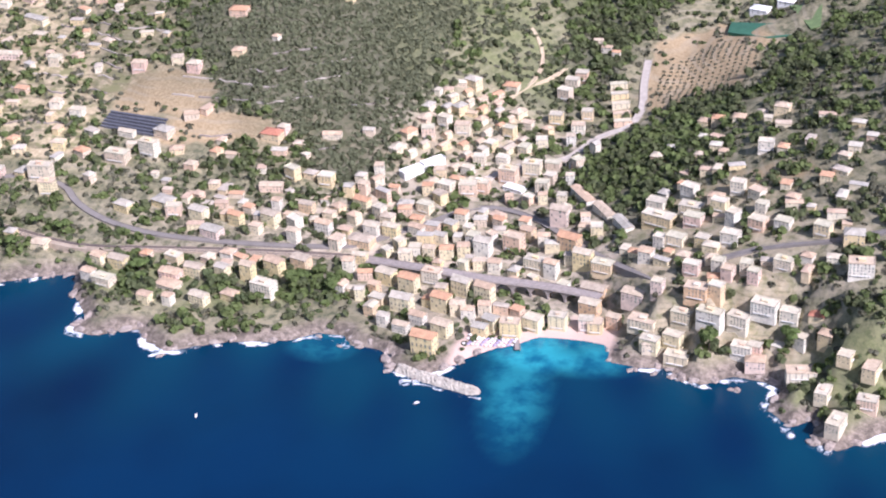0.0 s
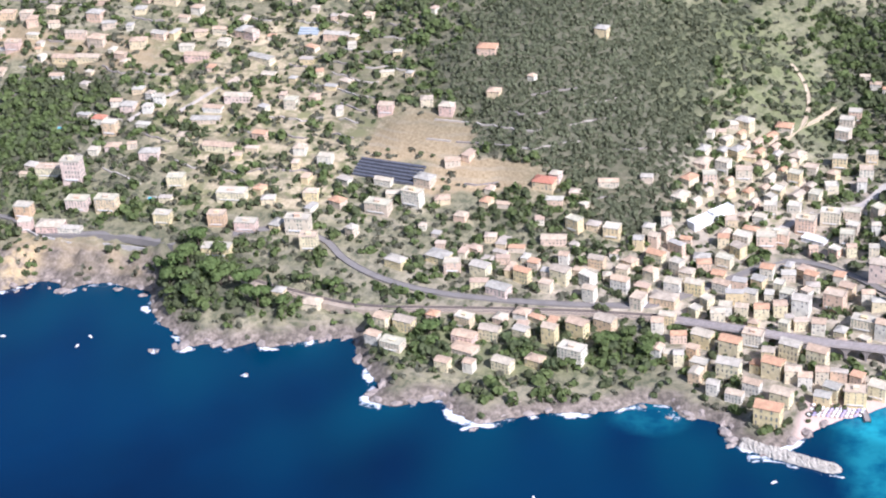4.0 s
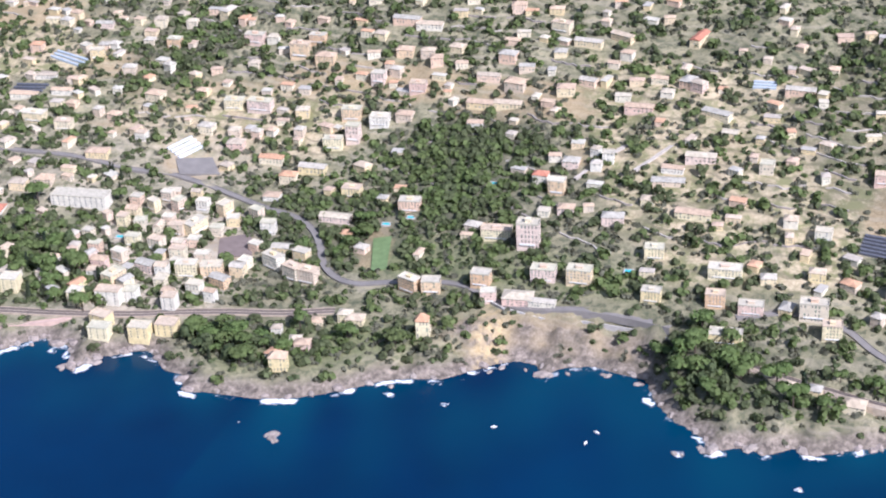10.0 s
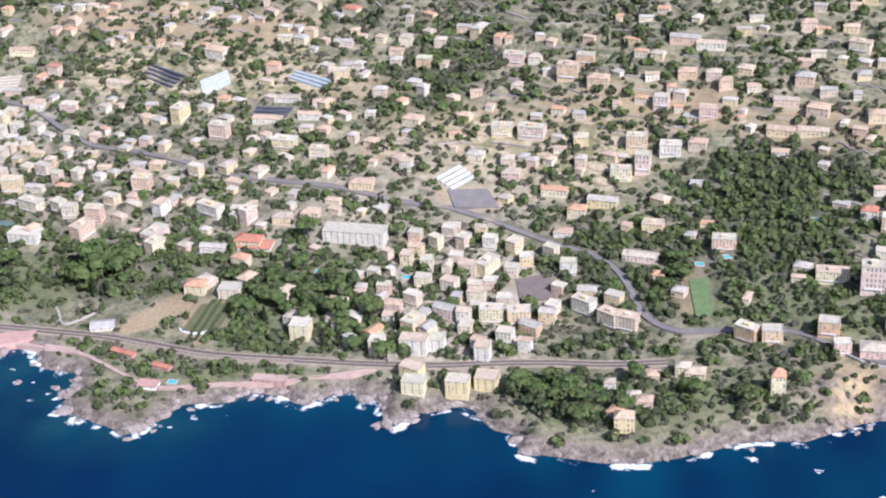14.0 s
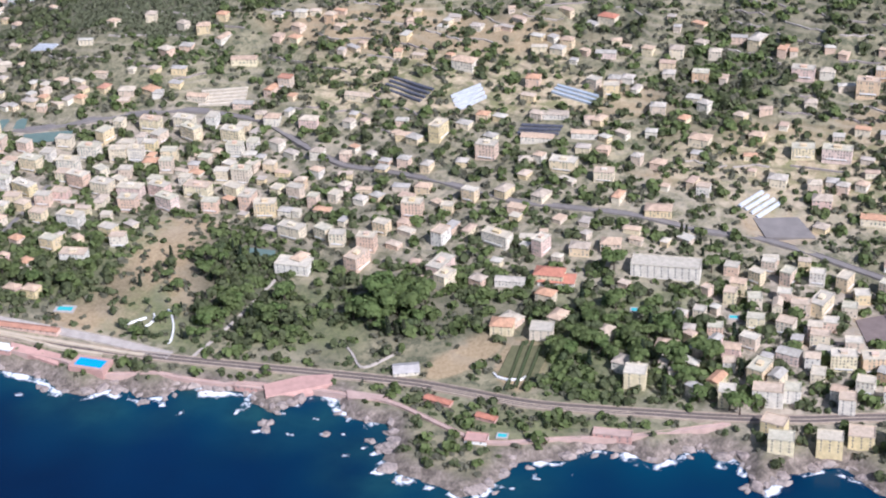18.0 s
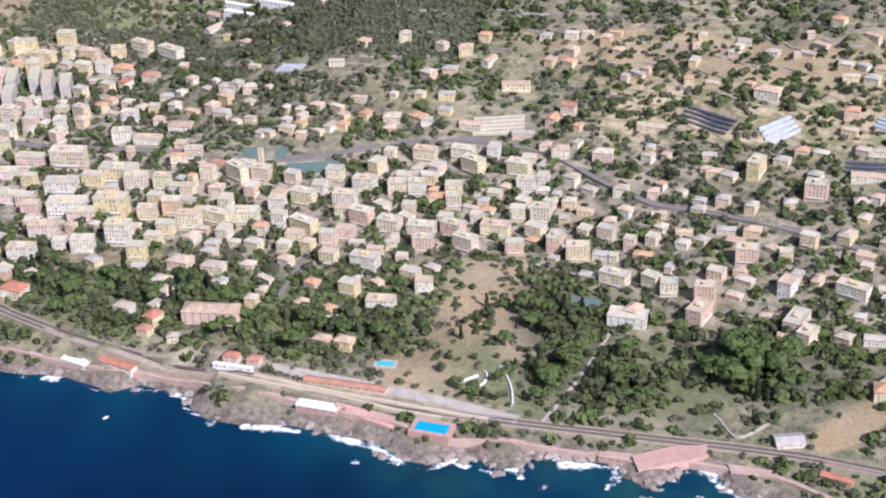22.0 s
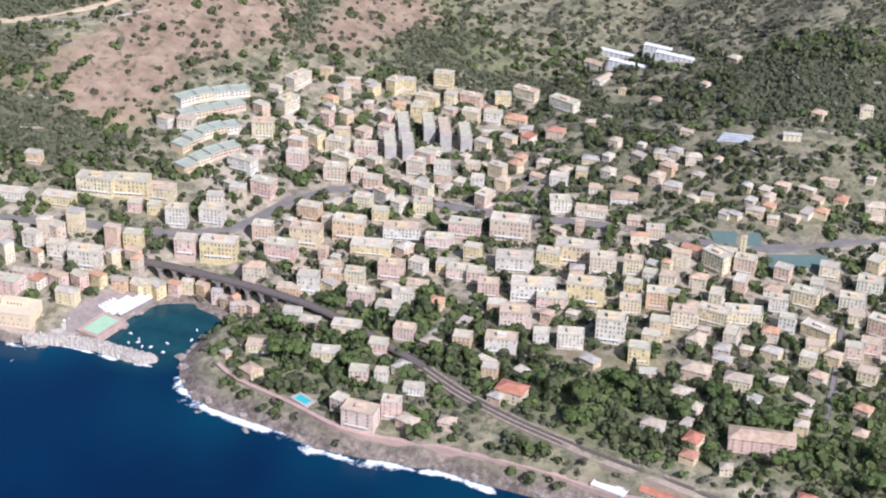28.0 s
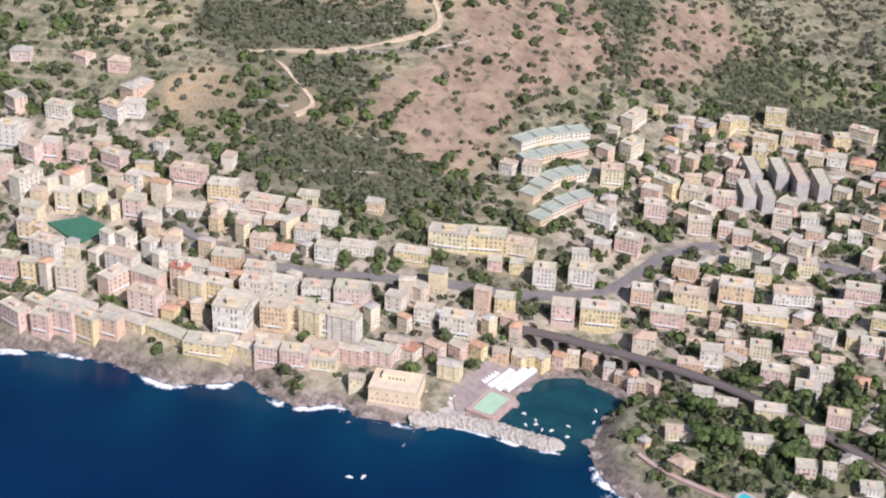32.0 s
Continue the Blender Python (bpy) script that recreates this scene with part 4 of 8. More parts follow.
def woods(name, x, y, leaf, form, label, seed, size=(0.7, 1.2), dense=0.35):
    """Trees or scrub that nobody could count, as one mesh."""
    rs = np.random.RandomState(seed)
    z = height(x, y)
    kind = rs.randint(0, 5, len(x))
    vs, fs, k = [], [], 0
    for j in range(5):
        v, f = (np.array(a) for a in crown_data(seed * 31 + j, form, dense))
        m = kind == j
        n = int(m.sum())
        if not n:
            continue
        a, s = rs.uniform(0, 6.28, n), rs.uniform(*size, n)
        c, q = np.cos(a) * s, np.sin(a) * s
        co = np.stack([v[None, :, 0] * c[:, None] - v[None, :, 1] * q[:, None] + x[m][:, None], v[None, :, 0] * q[:, None] + v[None, :, 1] * c[:, None] + y[m][:, None],
                       v[None, :, 2] * (s * rs.uniform(0.8, 1.15, n))[:, None] + (z[m] - 0.35 * s)[:, None]], 2)
        vs.append(co.reshape(-1, 3))
        fs.append((f[None] + (np.arange(n) * len(v))[:, None, None]).reshape(-1, 4) + k)
        k += n * len(v)
    tagged(new(name, fast_mesh(name, np.concatenate(vs), np.concatenate(fs), leaf)), label, "trees", kind="stuff")
TRACK = plain("dirt_track", (0.60, 0.48, 0.33), 0.95, 0.3, 0.5)
PAVING = plain("pink_paving", (0.52, 0.37, 0.31), 0.9, 0.25, 0.3)
BRICK_PINK = plain("pink_wall", (0.54, 0.33, 0.275), 0.9, 0.25, 0.4)
YARD = plain("pale_yard", (0.50, 0.44, 0.38), 0.95, 0.3, 0.3)
SLEEPERS = plain("sleepers_and_rails", (0.17, 0.14, 0.125), 0.8, 0.3, 1.2)
POOL = plain("pool_water", (0.01, 0.36, 0.66), 0.15, 0.1, 0.5, 0.5)
POOL_CYAN = plain("cyan_pool_water", (0.06, 0.50, 0.52), 0.15, 0.15, 0.5, 0.5)
POOL_GREEN = plain("green_pool_floor", (0.42, 0.60, 0.40), 0.7, 0.15, 0.4)
TURF = plain("sports_turf", (0.05, 0.16, 0.10), 0.9, 0.2, 0.3)
LAWN = plain("bright_lawn", (0.17, 0.24, 0.10), 0.95, 0.3, 0.3)
COURT = plain("green_court", (0.13, 0.19, 0.165), 0.85, 0.15, 0.4)
SHADE_NET = plain("dark_greenhouse_sheet", (0.115, 0.118, 0.14), 0.45, 0.35, 0.5, 0.4)
GLASSHOUSE = plain("whitewashed_glass", (0.62, 0.64, 0.66), 0.35, 0.3, 0.6, 0.5)
BLUE_SHEET = plain("blue_sheet", (0.40, 0.45, 0.49), 0.4, 0.2, 0.6, 0.4)
CANVAS = plain("white_canvas", (0.82, 0.81, 0.79), 0.8, 0.1, 0.8)


def rock_material():
    m = Nodes("shore_rock", 0.92, 0, 0.2)
    c = m.mix(m.ramp(m.noise(0.7, 6, 0.7), (0.35, 0.0), (0.66, 1.0)), (0.15, 0.12, 0.105), (0.45, 0.37, 0.32))
    return m.done(m.mix(m.own(), c, m.mix(0.6, c, (0.36, 0.31, 0.27))), m.noise(2.0, 6, 0.7), 0.8, 0.3)


ROCK = rock_material()
PALE_ROCK = plain("pale_boulder", (0.50, 0.45, 0.38), 0.95, 0.35, 0.7)

# ---- roads and railway ----
RAIL_EAST = [(486, 79), (475, 78), (449, 74), (423, 69), (397, 64), (370, 59), (345, 57), (327, 60), (304, 63), (292, 66)]
RAIL_WEST = [(111, 69), (91, 62), (67, 57), (44, 49), (28, 42), (10, 37), (-7, 33), (-36, 28), (-55, 25), (-73, 23), (-92, 24), (-117, 25), (-141, 23), (-164, 20), (-190, 16),
             (-214, 12), (-238, 8), (-262, 5), (-284, 3), (-309, 3), (-333, 2), (-366, 2), (-388, 3), (-412, 7), (-433, 12), (-456, 20), (-475, 30)]


def offset_line(points, by):
    p = np.array(points, float)
    d = np.gradient(p, axis=0)
    n = np.stack([-d[:, 1], d[:, 0]], 1) / np.hypot(d[:, 0], d[:, 1])[:, None]
    return p + n * by


ribbon("railway", RAIL_EAST, 5.0, BALLAST, "double railway line on grey-brown ballast", "railway")
ribbon("railway", RAIL_WEST, 5.4, BALLAST, "double railway line on grey-brown ballast beside the shore", "railway")
for line_ in (RAIL_EAST, RAIL_WEST):
    for by_ in (-1.1, 1.1):
        ribbon("track", offset_line(line_, by_), 1.0, SLEEPERS, "dark rails on sleepers", "track", 0.42, 0.3)
COAST_ROAD_EAST = [(623, 68), (606, 79), (590, 93), (573, 109), (558, 123), (545, 131), (534, 134), (521, 131), (505, 112), (478, 86), (447, 79), (421, 75), (393, 73), (375, 74), (357, 78), (343, 84), (333, 90), (326, 99), (300, 104), (280, 94)]
COAST_ROAD_MID = [(256, 82), (240, 85), (219, 85), (201, 82), (184, 82), (170, 90), (158, 97), (142, 96), (125, 94), (111, 89), (99, 94), (89, 104), (83, 117), (73, 130), (61, 138), (42, 142), (28, 147),
                  (10, 152), (-15, 157), (-39, 153), (-66, 155), (-93, 153), (-121, 151), (-147, 158), (-175, 164), (-197, 168), (-213, 169), (-234, 180), (-271, 202), (-302, 203)]
COAST_ROAD_WEST = [(-302, 203), (-320, 200), (-342, 190), (-363, 176), (-385, 164), (-410, 157), (-434, 157), (-458, 155), (-480, 152), (-505, 148), (-530, 148), (-549, 146), (-565, 139), (-575, 128),
                   (-580, 114), (-583, 100), (-588, 89), (-597, 81), (-610, 74), (-623, 69), (-639, 65), (-656, 59), (-671, 52), (-686, 46), (-703, 41), (-724, 42), (-760, 48)]
for line_ in (COAST_ROAD_EAST, COAST_ROAD_MID, COAST_ROAD_WEST):
    ribbon("road", line_, 5.0 if line_ is COAST_ROAD_WEST else 3.5, ASPHALT, "grey asphalt coast road with low walls", "road")
ribbon("road", [(572, 290), (575, 264), (580, 240), (579, 218), (564, 208), (554, 184), (543, 178), (529, 169), (519, 153), (514, 142)], 4.0, YARD, "pale valley road winding inland", "road")
ribbon("road", [(640, 74), (665, 80), (700, 78), (740, 84)], 3.6, ASPHALT, "grey asphalt road through the eastern quarter", "road")
ribbon("track", [(-775, 141), (-765, 149), (-746, 154), (-730, 164), (-716, 180), (-706, 195), (-714, 206), (-723, 212)], 2.4, TRACK, "pale dirt track across the hill", "track", 0.3, 1.5)
ribbon("track", [(-763, 146), (-751, 139), (-739, 132), (-730, 128), (-737, 119)], 2.0, TRACK, "pale dirt track across the hill", "track", 0.3, 1.5)
ribbon("track", [(512, 229), (522, 252), (532, 274)], 1.8, TRACK, "pale dirt track on the green spur", "track", 0.3, 1.5)
ribbon("track", [(501, 301), (514, 286), (519, 271), (519, 245), (512, 229)], 2.0, TRACK, "pale dirt track on the green spur", "track", 0.3, 1.5)
ribbon("path", [(-485, 27), (-483, 47), (-480, 64), (-479, 73)], 1.4, CONCRETE, "straight pale lane between garden walls", "path", 0.3, 1.5)
ribbon("path", [(208, 207), (196, 186), (188, 172)], 1.6, YARD, "pale lane between terraces", "path", 0.3, 1.0)
ribbon("path", [(228, 206), (214, 180)], 1.6, YARD, "pale lane between terraces", "path", 0.3, 1.0)
ribbon("street", [(-344, 121), (-341, 104), (-339, 86), (-337, 68), (-335, 51)], 2.2, ASPHALT, "straight tree-lined street", "street", 0.3, 1.5)
PLATFORM = plain("pale_platform_paving", (0.56, 0.47, 0.35), 0.95, 0.2, 0.3)
ribbon("station_yard", [(-318, 10), (-285, 12), (-246, 14), (-218, 13)], 5.0, YARD, "pale paved yard along the railway station", "yard", 0.3, 1.5)
PROMENADE = [(2, 32), (-11, 25), (-22, 19), (-36, 14), (-49, 9), (-62, 3), (-80, -4), (-97, 2), (-121, 11), (-141, 12), (-160, 11), (-178, 7), (-199, 3), (-219, 1), (-240, -8), (-261, -3), (-280, -4),
             (-300, -3), (-321, -5), (-341, -2), (-361, -2), (-380, -6), (-406, -5), (-429, -7), (-451, -8), (-472, -12), (-488, -14), (-507, -8), (-520, -5), (-535, -2), (-545, 4)]
ribbon("promenade", PROMENADE, 1.9, PAVING, "pink paved cliff promenade with low walls", "promenade", 0.7, 4.0)


def arch_span(length, high, thick, rise=0.42, lead=0.9):
    """One span of masonry with a round-headed opening right through it."""
    bm = bmesh.new()
    half = length / 2
    r = half - lead / 2
    spring = high - 0.9 - r if high - 0.9 - r > 0.5 else 0.5
    top_arch = min(r, high - 0.8 - spring)
    n = 10
    arc = [(-r * math.cos(math.pi * i / n), spring + top_arch * math.sin(math.pi * i / n)) for i in range(n + 1)]
    prof = [(-half, 0), (-r, 0)] + arc + [(r, 0), (half, 0), (half, high), (-half, high)]
    sides = []
    for y in (-thick / 2, thick / 2):
        base = [bm.verts.new((x, y, z)) for x, z in prof]
        sides.append(base)
        tops = [bm.verts.new((x, y, high)) for x, z in arc]
        f = [(base[0], base[1], base[2], tops[0], base[-1])]
        f += [(base[2 + i], base[3 + i], tops[i + 1], tops[i]) for i in range(n)]
        f.append((base[n + 2], base[n + 3], base[n + 4], base[n + 5], tops[n]))
        for q in f:
            bm.faces.new(q if y < 0 else q[::-1])
    a, b = sides
    for i in range(1, n + 3):
        bm.faces.new((a[i], b[i], b[i + 1], a[i + 1]))
    for i in (0, n + 3, n + 4):
        j = (i + 1) % len(a)
        bm.faces.new((a[i], b[i], b[j], a[j]))
    return bm


def viaduct(points, spans, deck_z, foot, label, thick=4.0):
    p = np.array(points, float)
    t = np.concatenate([[0], np.cumsum(np.hypot(*np.diff(p, axis=0).T))])
    root = tagged(new("viaduct"), label, "viaduct", kind="structure")
    edges = np.linspace(0, t[-1], spans + 1)
    ex, ey = np.interp(edges, t, p[:, 0]), np.interp(edges, t, p[:, 1])
    for i in range(spans):
        l = math.hypot(ex[i + 1] - ex[i], ey[i + 1] - ey[i])
        ob = part("arch", arch_span(l + 0.05, deck_z - foot, thick), STONE, root)
        ob.matrix_world = pose((ex[i] + ex[i + 1]) / 2, (ey[i] + ey[i + 1]) / 2, foot, 0, 0, math.degrees(math.atan2(ey[i + 1] - ey[i], ex[i + 1] - ex[i])))
    for a, b in zip(ex, ey):
        claim(a, b, 2.5)


viaduct([(520, 72.5), (534, 71), (548, 70), (574, 70), (592, 67.5)], 9, 9.0, 1.8, "grey stone railway viaduct with round arches behind the beach", 4.4)
ribbon("viaduct_deck", [(478, 78.6), (486, 78.3), (500, 75.8), (513, 73.2), (530, 71.4), (548, 70), (574, 70), (592, 67.5), (600, 66)], 4.8, STONE, "grey deck of the railway viaduct", "viaduct", 0.0, 0.5, level=[6.3, 9.3, 9.0, 9.0])
viaduct([(-534, 51), (-552, 52.6), (-567, 53), (-581, 53), (-592, 53), (-606, 51.5)], 11, 8.7, 2.6, "brown stone railway viaduct with arches behind the harbour", 3.0)
ribbon("viaduct_deck", [(-475, 29), (-500, 40), (-520, 47.5), (-536, 51), (-552, 52.6), (-567, 53), (-581, 53), (-592, 53), (-610, 51)], 3.4, SLEEPERS, "dark brown deck of the harbour viaduct", "viaduct", 0.0, 0.5, level=[9.6, 9.0, 8.8, 8.8])


def retaining_wall(points, high, label, material):
    p = np.array(points, float)
    z = height(p[:, 0], p[:, 1])
    v = [(x + dx, y + dx, q) for (x, y), zz in zip(p, z) for dx, q in ((0, zz - 3), (0, zz + high), (0.5, zz + high), (0.5, zz - 3))]
    f = [(i * 4 + j, (i + 1) * 4 + j, (i + 1) * 4 + (j + 1) % 4, i * 4 + (j + 1) % 4) for i in range(len(p) - 1) for j in range(4)]
    f += [(0, 1, 2, 3), tuple(len(v) - 4 + j for j in (3, 2, 1, 0))]
    return tagged(new("retaining_wall", mesh_of("retaining_wall", v, f, material)), label, "wall", kind="structure")


retaining_wall([(170, 87), (184, 79.5), (201, 79.5), (219, 82), (240, 82), (257, 79)], 1.4, "long pale concrete retaining wall under the coast road", CONCRETE)


# ---- shore works, rocks and boats ----
def stone_mesh(seed, n=1):
    rng = random.Random(seed)
    bm = bmesh.new()
    bmesh.ops.create_icosphere(bm, subdivisions=n, radius=1.0)
    for v in bm.verts:
        v.co *= rng.uniform(0.72, 1.2)
        v.co.z *= 0.75
    me = bpy.data.meshes.new("stone")
    bm.to_mesh(me)
    bm.free()
    return me


STONES = [stone_mesh(k) for k in range(5)]
CRAGS = [stone_mesh(k + 20, 2) for k in range(4)]
for me_ in STONES:
    me_.materials.append(PALE_ROCK)
for me_ in CRAGS:
    me_.materials.append(ROCK)


def breakwater(points, width, top, label, seed, stones):
    """A solid mound of rubble, uneven all over, with single boulders on it."""
    rng = random.Random(seed)
    rs = np.random.RandomState(seed)
    p = np.array(points, float)
    t = np.concatenate([[0], np.cumsum(np.hypot(*np.diff(p, axis=0).T))])
    n, m = int(t[-1] / 0.8), 15
    s = np.linspace(0, t[-1], n)
    x, y = np.interp(s, t, p[:, 0]), np.interp(s, t, p[:, 1])
    dx, dy = np.gradient(x), np.gradient(y)
    l = np.hypot(dx, dy)
    end = np.sqrt(np.clip((t[-1] - s) / (width * 0.5), 0.02, 1))
    u = np.linspace(-1, 1, m)
    rise = np.clip(1 - np.abs(u) ** 2.6, 0, 1) * (top + 1.2) - 1.2
    vx = x[:, None] - dy[:, None] / l[:, None] * u * end[:, None] * width / 2 + rs.uniform(-0.2, 0.2, (n, m))
    vy = y[:, None] + dx[:, None] / l[:, None] * u * end[:, None] * width / 2 + rs.uniform(-0.2, 0.2, (n, m))
    vz = rise * np.clip(end[:, None] + 0.25, 0, 1) + rs.uniform(-0.38, 0.38, (n, m))
    k = (np.arange(n - 1)[:, None] * m + np.arange(m - 1)).ravel()
    body = new("breakwater", mesh_of("breakwater", np.stack([vx, vy, vz], 2).reshape(-1, 3), np.stack([k, k + m, k + m + 1, k + 1], 1)[:, ::-1], PALE_ROCK))
    tagged(body, label, "breakwater", kind="structure")
    for _ in range(stones):
        i, o = rng.randrange(n - 2), rng.gauss(0, 0.42)
        o = max(-0.9, min(0.9, o))
        q = (x[i] - dy[i] / l[i] * o * end[i] * width / 2, y[i] + dx[i] / l[i] * o * end[i] * width / 2)
        ob = part("boulder", STONES[rng.randrange(5)], None, body)
        r = rng.uniform(0.4, 0.85)
        ob.matrix_world = pose(q[0], q[1], (1 - abs(o) ** 2.6) * (top + 1.2) - 1.2, rng.uniform(0, 360), rng.uniform(0, 40), rng.uniform(0, 360)) @ Matrix.Diagonal((r, r * 1.3, r * 0.7, 1))


breakwater([(529, 7), (538, 4), (552, 0.5), (567, -2.5)], 7.5, 2.0, "pale rubble breakwater sheltering the beach", 3, 50)
breakwater([(-622, -7), (-612, -2.5), (-604, 0), (-594, 1.2), (-579, 0.5), (-569.5, 2.2)], 9.0, 2.2, "pale rubble breakwater of the small harbour", 4, 70)
ribbon("jetty", [(570, 38), (572, 34), (573, 30)], 2.2, STONE, "short stone jetty on the beach", "jetty", 0.0, 2.5, level=[1.0, 1.0])

rng = random.Random(8)
SEA_ROCKS = [(122, -17, 4), (124, -20, 2), (275, 18, 2.6), (284, 24, 4), (322, 9, 1.4), (210, 55, 4.5), (207, 62, 4), (-140, -12, 2.4), (-163, -14, 4.5), (-110, -22, 6), (-99, -19, 4), (-89, -22, 4), (-75, -24, 6),
             (-80, -18, 5), (-117, -15, 4), (-122, -12, 3), (-106, -17, 5), (-228, -10, 4), (-216, -12, 4), (-259, -16, 4), (-247, -15, 4), (16, 3, 3.5), (24, 10, 4), (698, -3, 4), (706, -4, 5), (664, 24, 3),
             (428, 0, 4), (381, 5, 4), (391, 4, 3), (300, 29, 3.5), (524, 10, 4), (-556, 3, 3), (-548, -5, 3), (-640, -11, 4), (-676, -13, 4), (-650, -9, 4), (-707, -24, 4), (-730, -21, 4), (345, 42, 3), (640, 26, 3), (612, 34, 3), (610, 40, 2)]
for x, y, r in SEA_ROCKS:
    for k in range(3):
        a, s = rng.uniform(0, 6.28), r * rng.uniform(0.35, 0.75)
        ob = tagged(new("sea_rock", CRAGS[rng.randrange(4)]), "rough brown-grey rock washed by surf", "rock", "rocks along the shore")
        ob.matrix_world = pose(x + math.cos(a) * r * 0.55, y + math.sin(a) * r * 0.45, rng.uniform(-0.2, 0.3), 0, 0, rng.uniform(0, 360)) @ Matrix.Diagonal((s, s * 0.75, s * rng.uniform(0.35, 0.6), 1))
vx = [COAST[i] + (COAST[i + 1] - COAST[i]) * k / 3 for i in range(2, len(COAST) - 4) for k in range(3)]
for n_, (x, y) in enumerate(vx):
    if near(np.array([x]), np.array([y]), *BEACH)[0] > 0.3 or near(np.array([x]), np.array([y]), *HARBOUR_FLOOR)[0] > 0.3 or n_ % 2:
        continue
    s = rng.uniform(1.2, 3.0)
    ob = tagged(new("shore_rock", CRAGS[rng.randrange(4)]), "rough brown-grey rock at the water's edge", "rock", "rocks along the shore")
    ob.matrix_world = pose(x + rng.uniform(-1, 1), y + rng.uniform(0, 3.5), rng.uniform(-0.1, 0.9), 0, 0, rng.uniform(0, 360)) @ Matrix.Diagonal((s * 1.3, s * 0.8, s * rng.uniform(0.4, 0.8), 1))


for k in range(70):
    i = rng.choice(list(range(52, 68)) + list(range(3, len(COAST) - 8)))
    a, b = COAST[i], COAST[i + 1]
    q = a + (b - a) * rng.random() + np.array((rng.uniform(-3, 3), -rng.uniform(1, 6)))
    if float(shore_distance(q[0], q[1])[0]) > -0.5 or near(q[:1], q[1:], *BEACH)[0] > 0 or (-600 < q[0] < -558 and q[1] > -12):
        continue
    s = rng.uniform(0.6, 1.7)
    ob = tagged(new("sea_rock", CRAGS[rng.randrange(4)]), "low brown-grey rock in the surf", "rock", "rocks along the shore")
    ob.matrix_world = pose(q[0], q[1], 0.05, 0, 0, rng.uniform(0, 360)) @ Matrix.Diagonal((s * 1.4, s * 0.8, s * 0.5, 1))


def boat(x, y, long, turn):
    """A small open boat: hull with pointed bow, deck and a cabin."""
    bm = bmesh.new()
    a, b = long / 2, long * 0.19
    ring = [(-a, -b * 0.8), (a * 0.4, -b), (a, 0), (a * 0.4, b), (-a, b * 0.8)]
    lo = [bm.verts.new((u * 0.8, v * 0.6, -0.15)) for u, v in ring]
    up = [bm.verts.new((u, v, 0.35)) for u, v in ring]
    bm.faces.new(lo[::-1])
    bm.faces.new(up)
    for i in range(5):
        bm.faces.new((lo[i], lo[(i + 1) % 5], up[(i + 1) % 5], up[i]))
    root = tagged(part("motor_boat", bm, WHITE, None), "small white motor boat lying on the water", "boat", "boats on the water")
    bm = bmesh.new()
    loft(bm, ((a * 0.35, b * 0.6, 0.354), (a * 0.3, b * 0.5, 0.75)))
    part("cabin", bm, CANVAS, root)
    root.matrix_world = pose(x, y, 0.05, 0, 0, turn)


for k, (x, y) in enumerate([(203, 14), (240, 14), (242, 22), (544, -15), (461, -44), (213, -84), (-364, -29), (-456, -39), (-625, -45), (-621, -43), (-586, 8), (-583, 10), (-580, 8), (-573, 14), (-577, 9), (-584, 12),
                            (-589, 14), (-566, 20), (-568, 27), (-571, 8)]):
    boat(x, y, 2.6 if k < 10 else 1.7, 20 + 67 * k)


# ---- single buildings and grounds ----
def slab(name, corners, material, label, category, lift=0.35, thick=2.5, kind=""):
    """A levelled ground: a slab set into the slope."""
    c = np.array(corners, float)
    z = height(c[:, 0], c[:, 1])
    q = z * 0.75 + z.mean() * 0.25 + lift
    n = len(c)
    v = [(x, y, h) for (x, y), h in zip(c, q)] + [(x, y, h - thick) for (x, y), h in zip(c, q)]
    f = [tuple(range(n)), tuple(range(2 * n - 1, n - 1, -1))] + [(i, i + n, (i + 1) % n + n, (i + 1) % n) for i in range(n)]
    me = mesh_of(name, v, f, material)
    bm = bmesh.new()
    bm.from_mesh(me)
    bmesh.ops.recalc_face_normals(bm, faces=bm.faces)
    bm.to_mesh(me)
    bm.free()
    fill_rect(c[:, 0].mean(), c[:, 1].mean(), np.ptp(c[:, 0]) * 0.8, np.ptp(c[:, 1]) * 0.7, 0)
    x0, y0, x1, y1 = c[:, 0].min(), c[:, 1].min(), c[:, 0].max(), c[:, 1].max()
    for a in np.arange(x0, x1, 2):
        for b in np.arange(y0, y1, 2):
            claim(a, b, 1)
    return tagged(new(name, me), label, category, kind=kind)


def pool(x, y, w, d, turn, water, label, deck=PAVING, z=None, rim=1.0):
    z = ground_at(x, y) + 0.5 if z is None else z
    bm = bmesh.new()
    a, b = w / 2 + rim, d / 2 + rim
    loft(bm, ((a, b, -4), (a, b, 0), (w / 2, d / 2, 0), (w / 2, d / 2, -0.35)))
    root = tagged(part("swimming_pool", bm, deck, None), label, "pool", "swimming pools")
    bm = bmesh.new()
    loft(bm, ((w / 2 - 0.005, d / 2 - 0.005, -0.34), (w / 2 - 0.005, d / 2 - 0.005, -0.14)))
    part("water", bm, water, root)
    fill_rect(x, y, w + 2, d + 2, turn)
    root.matrix_world = pose(x, y, z, 0, 0, turn)
    claim(x, y, max(w, d) / 2 + 1)


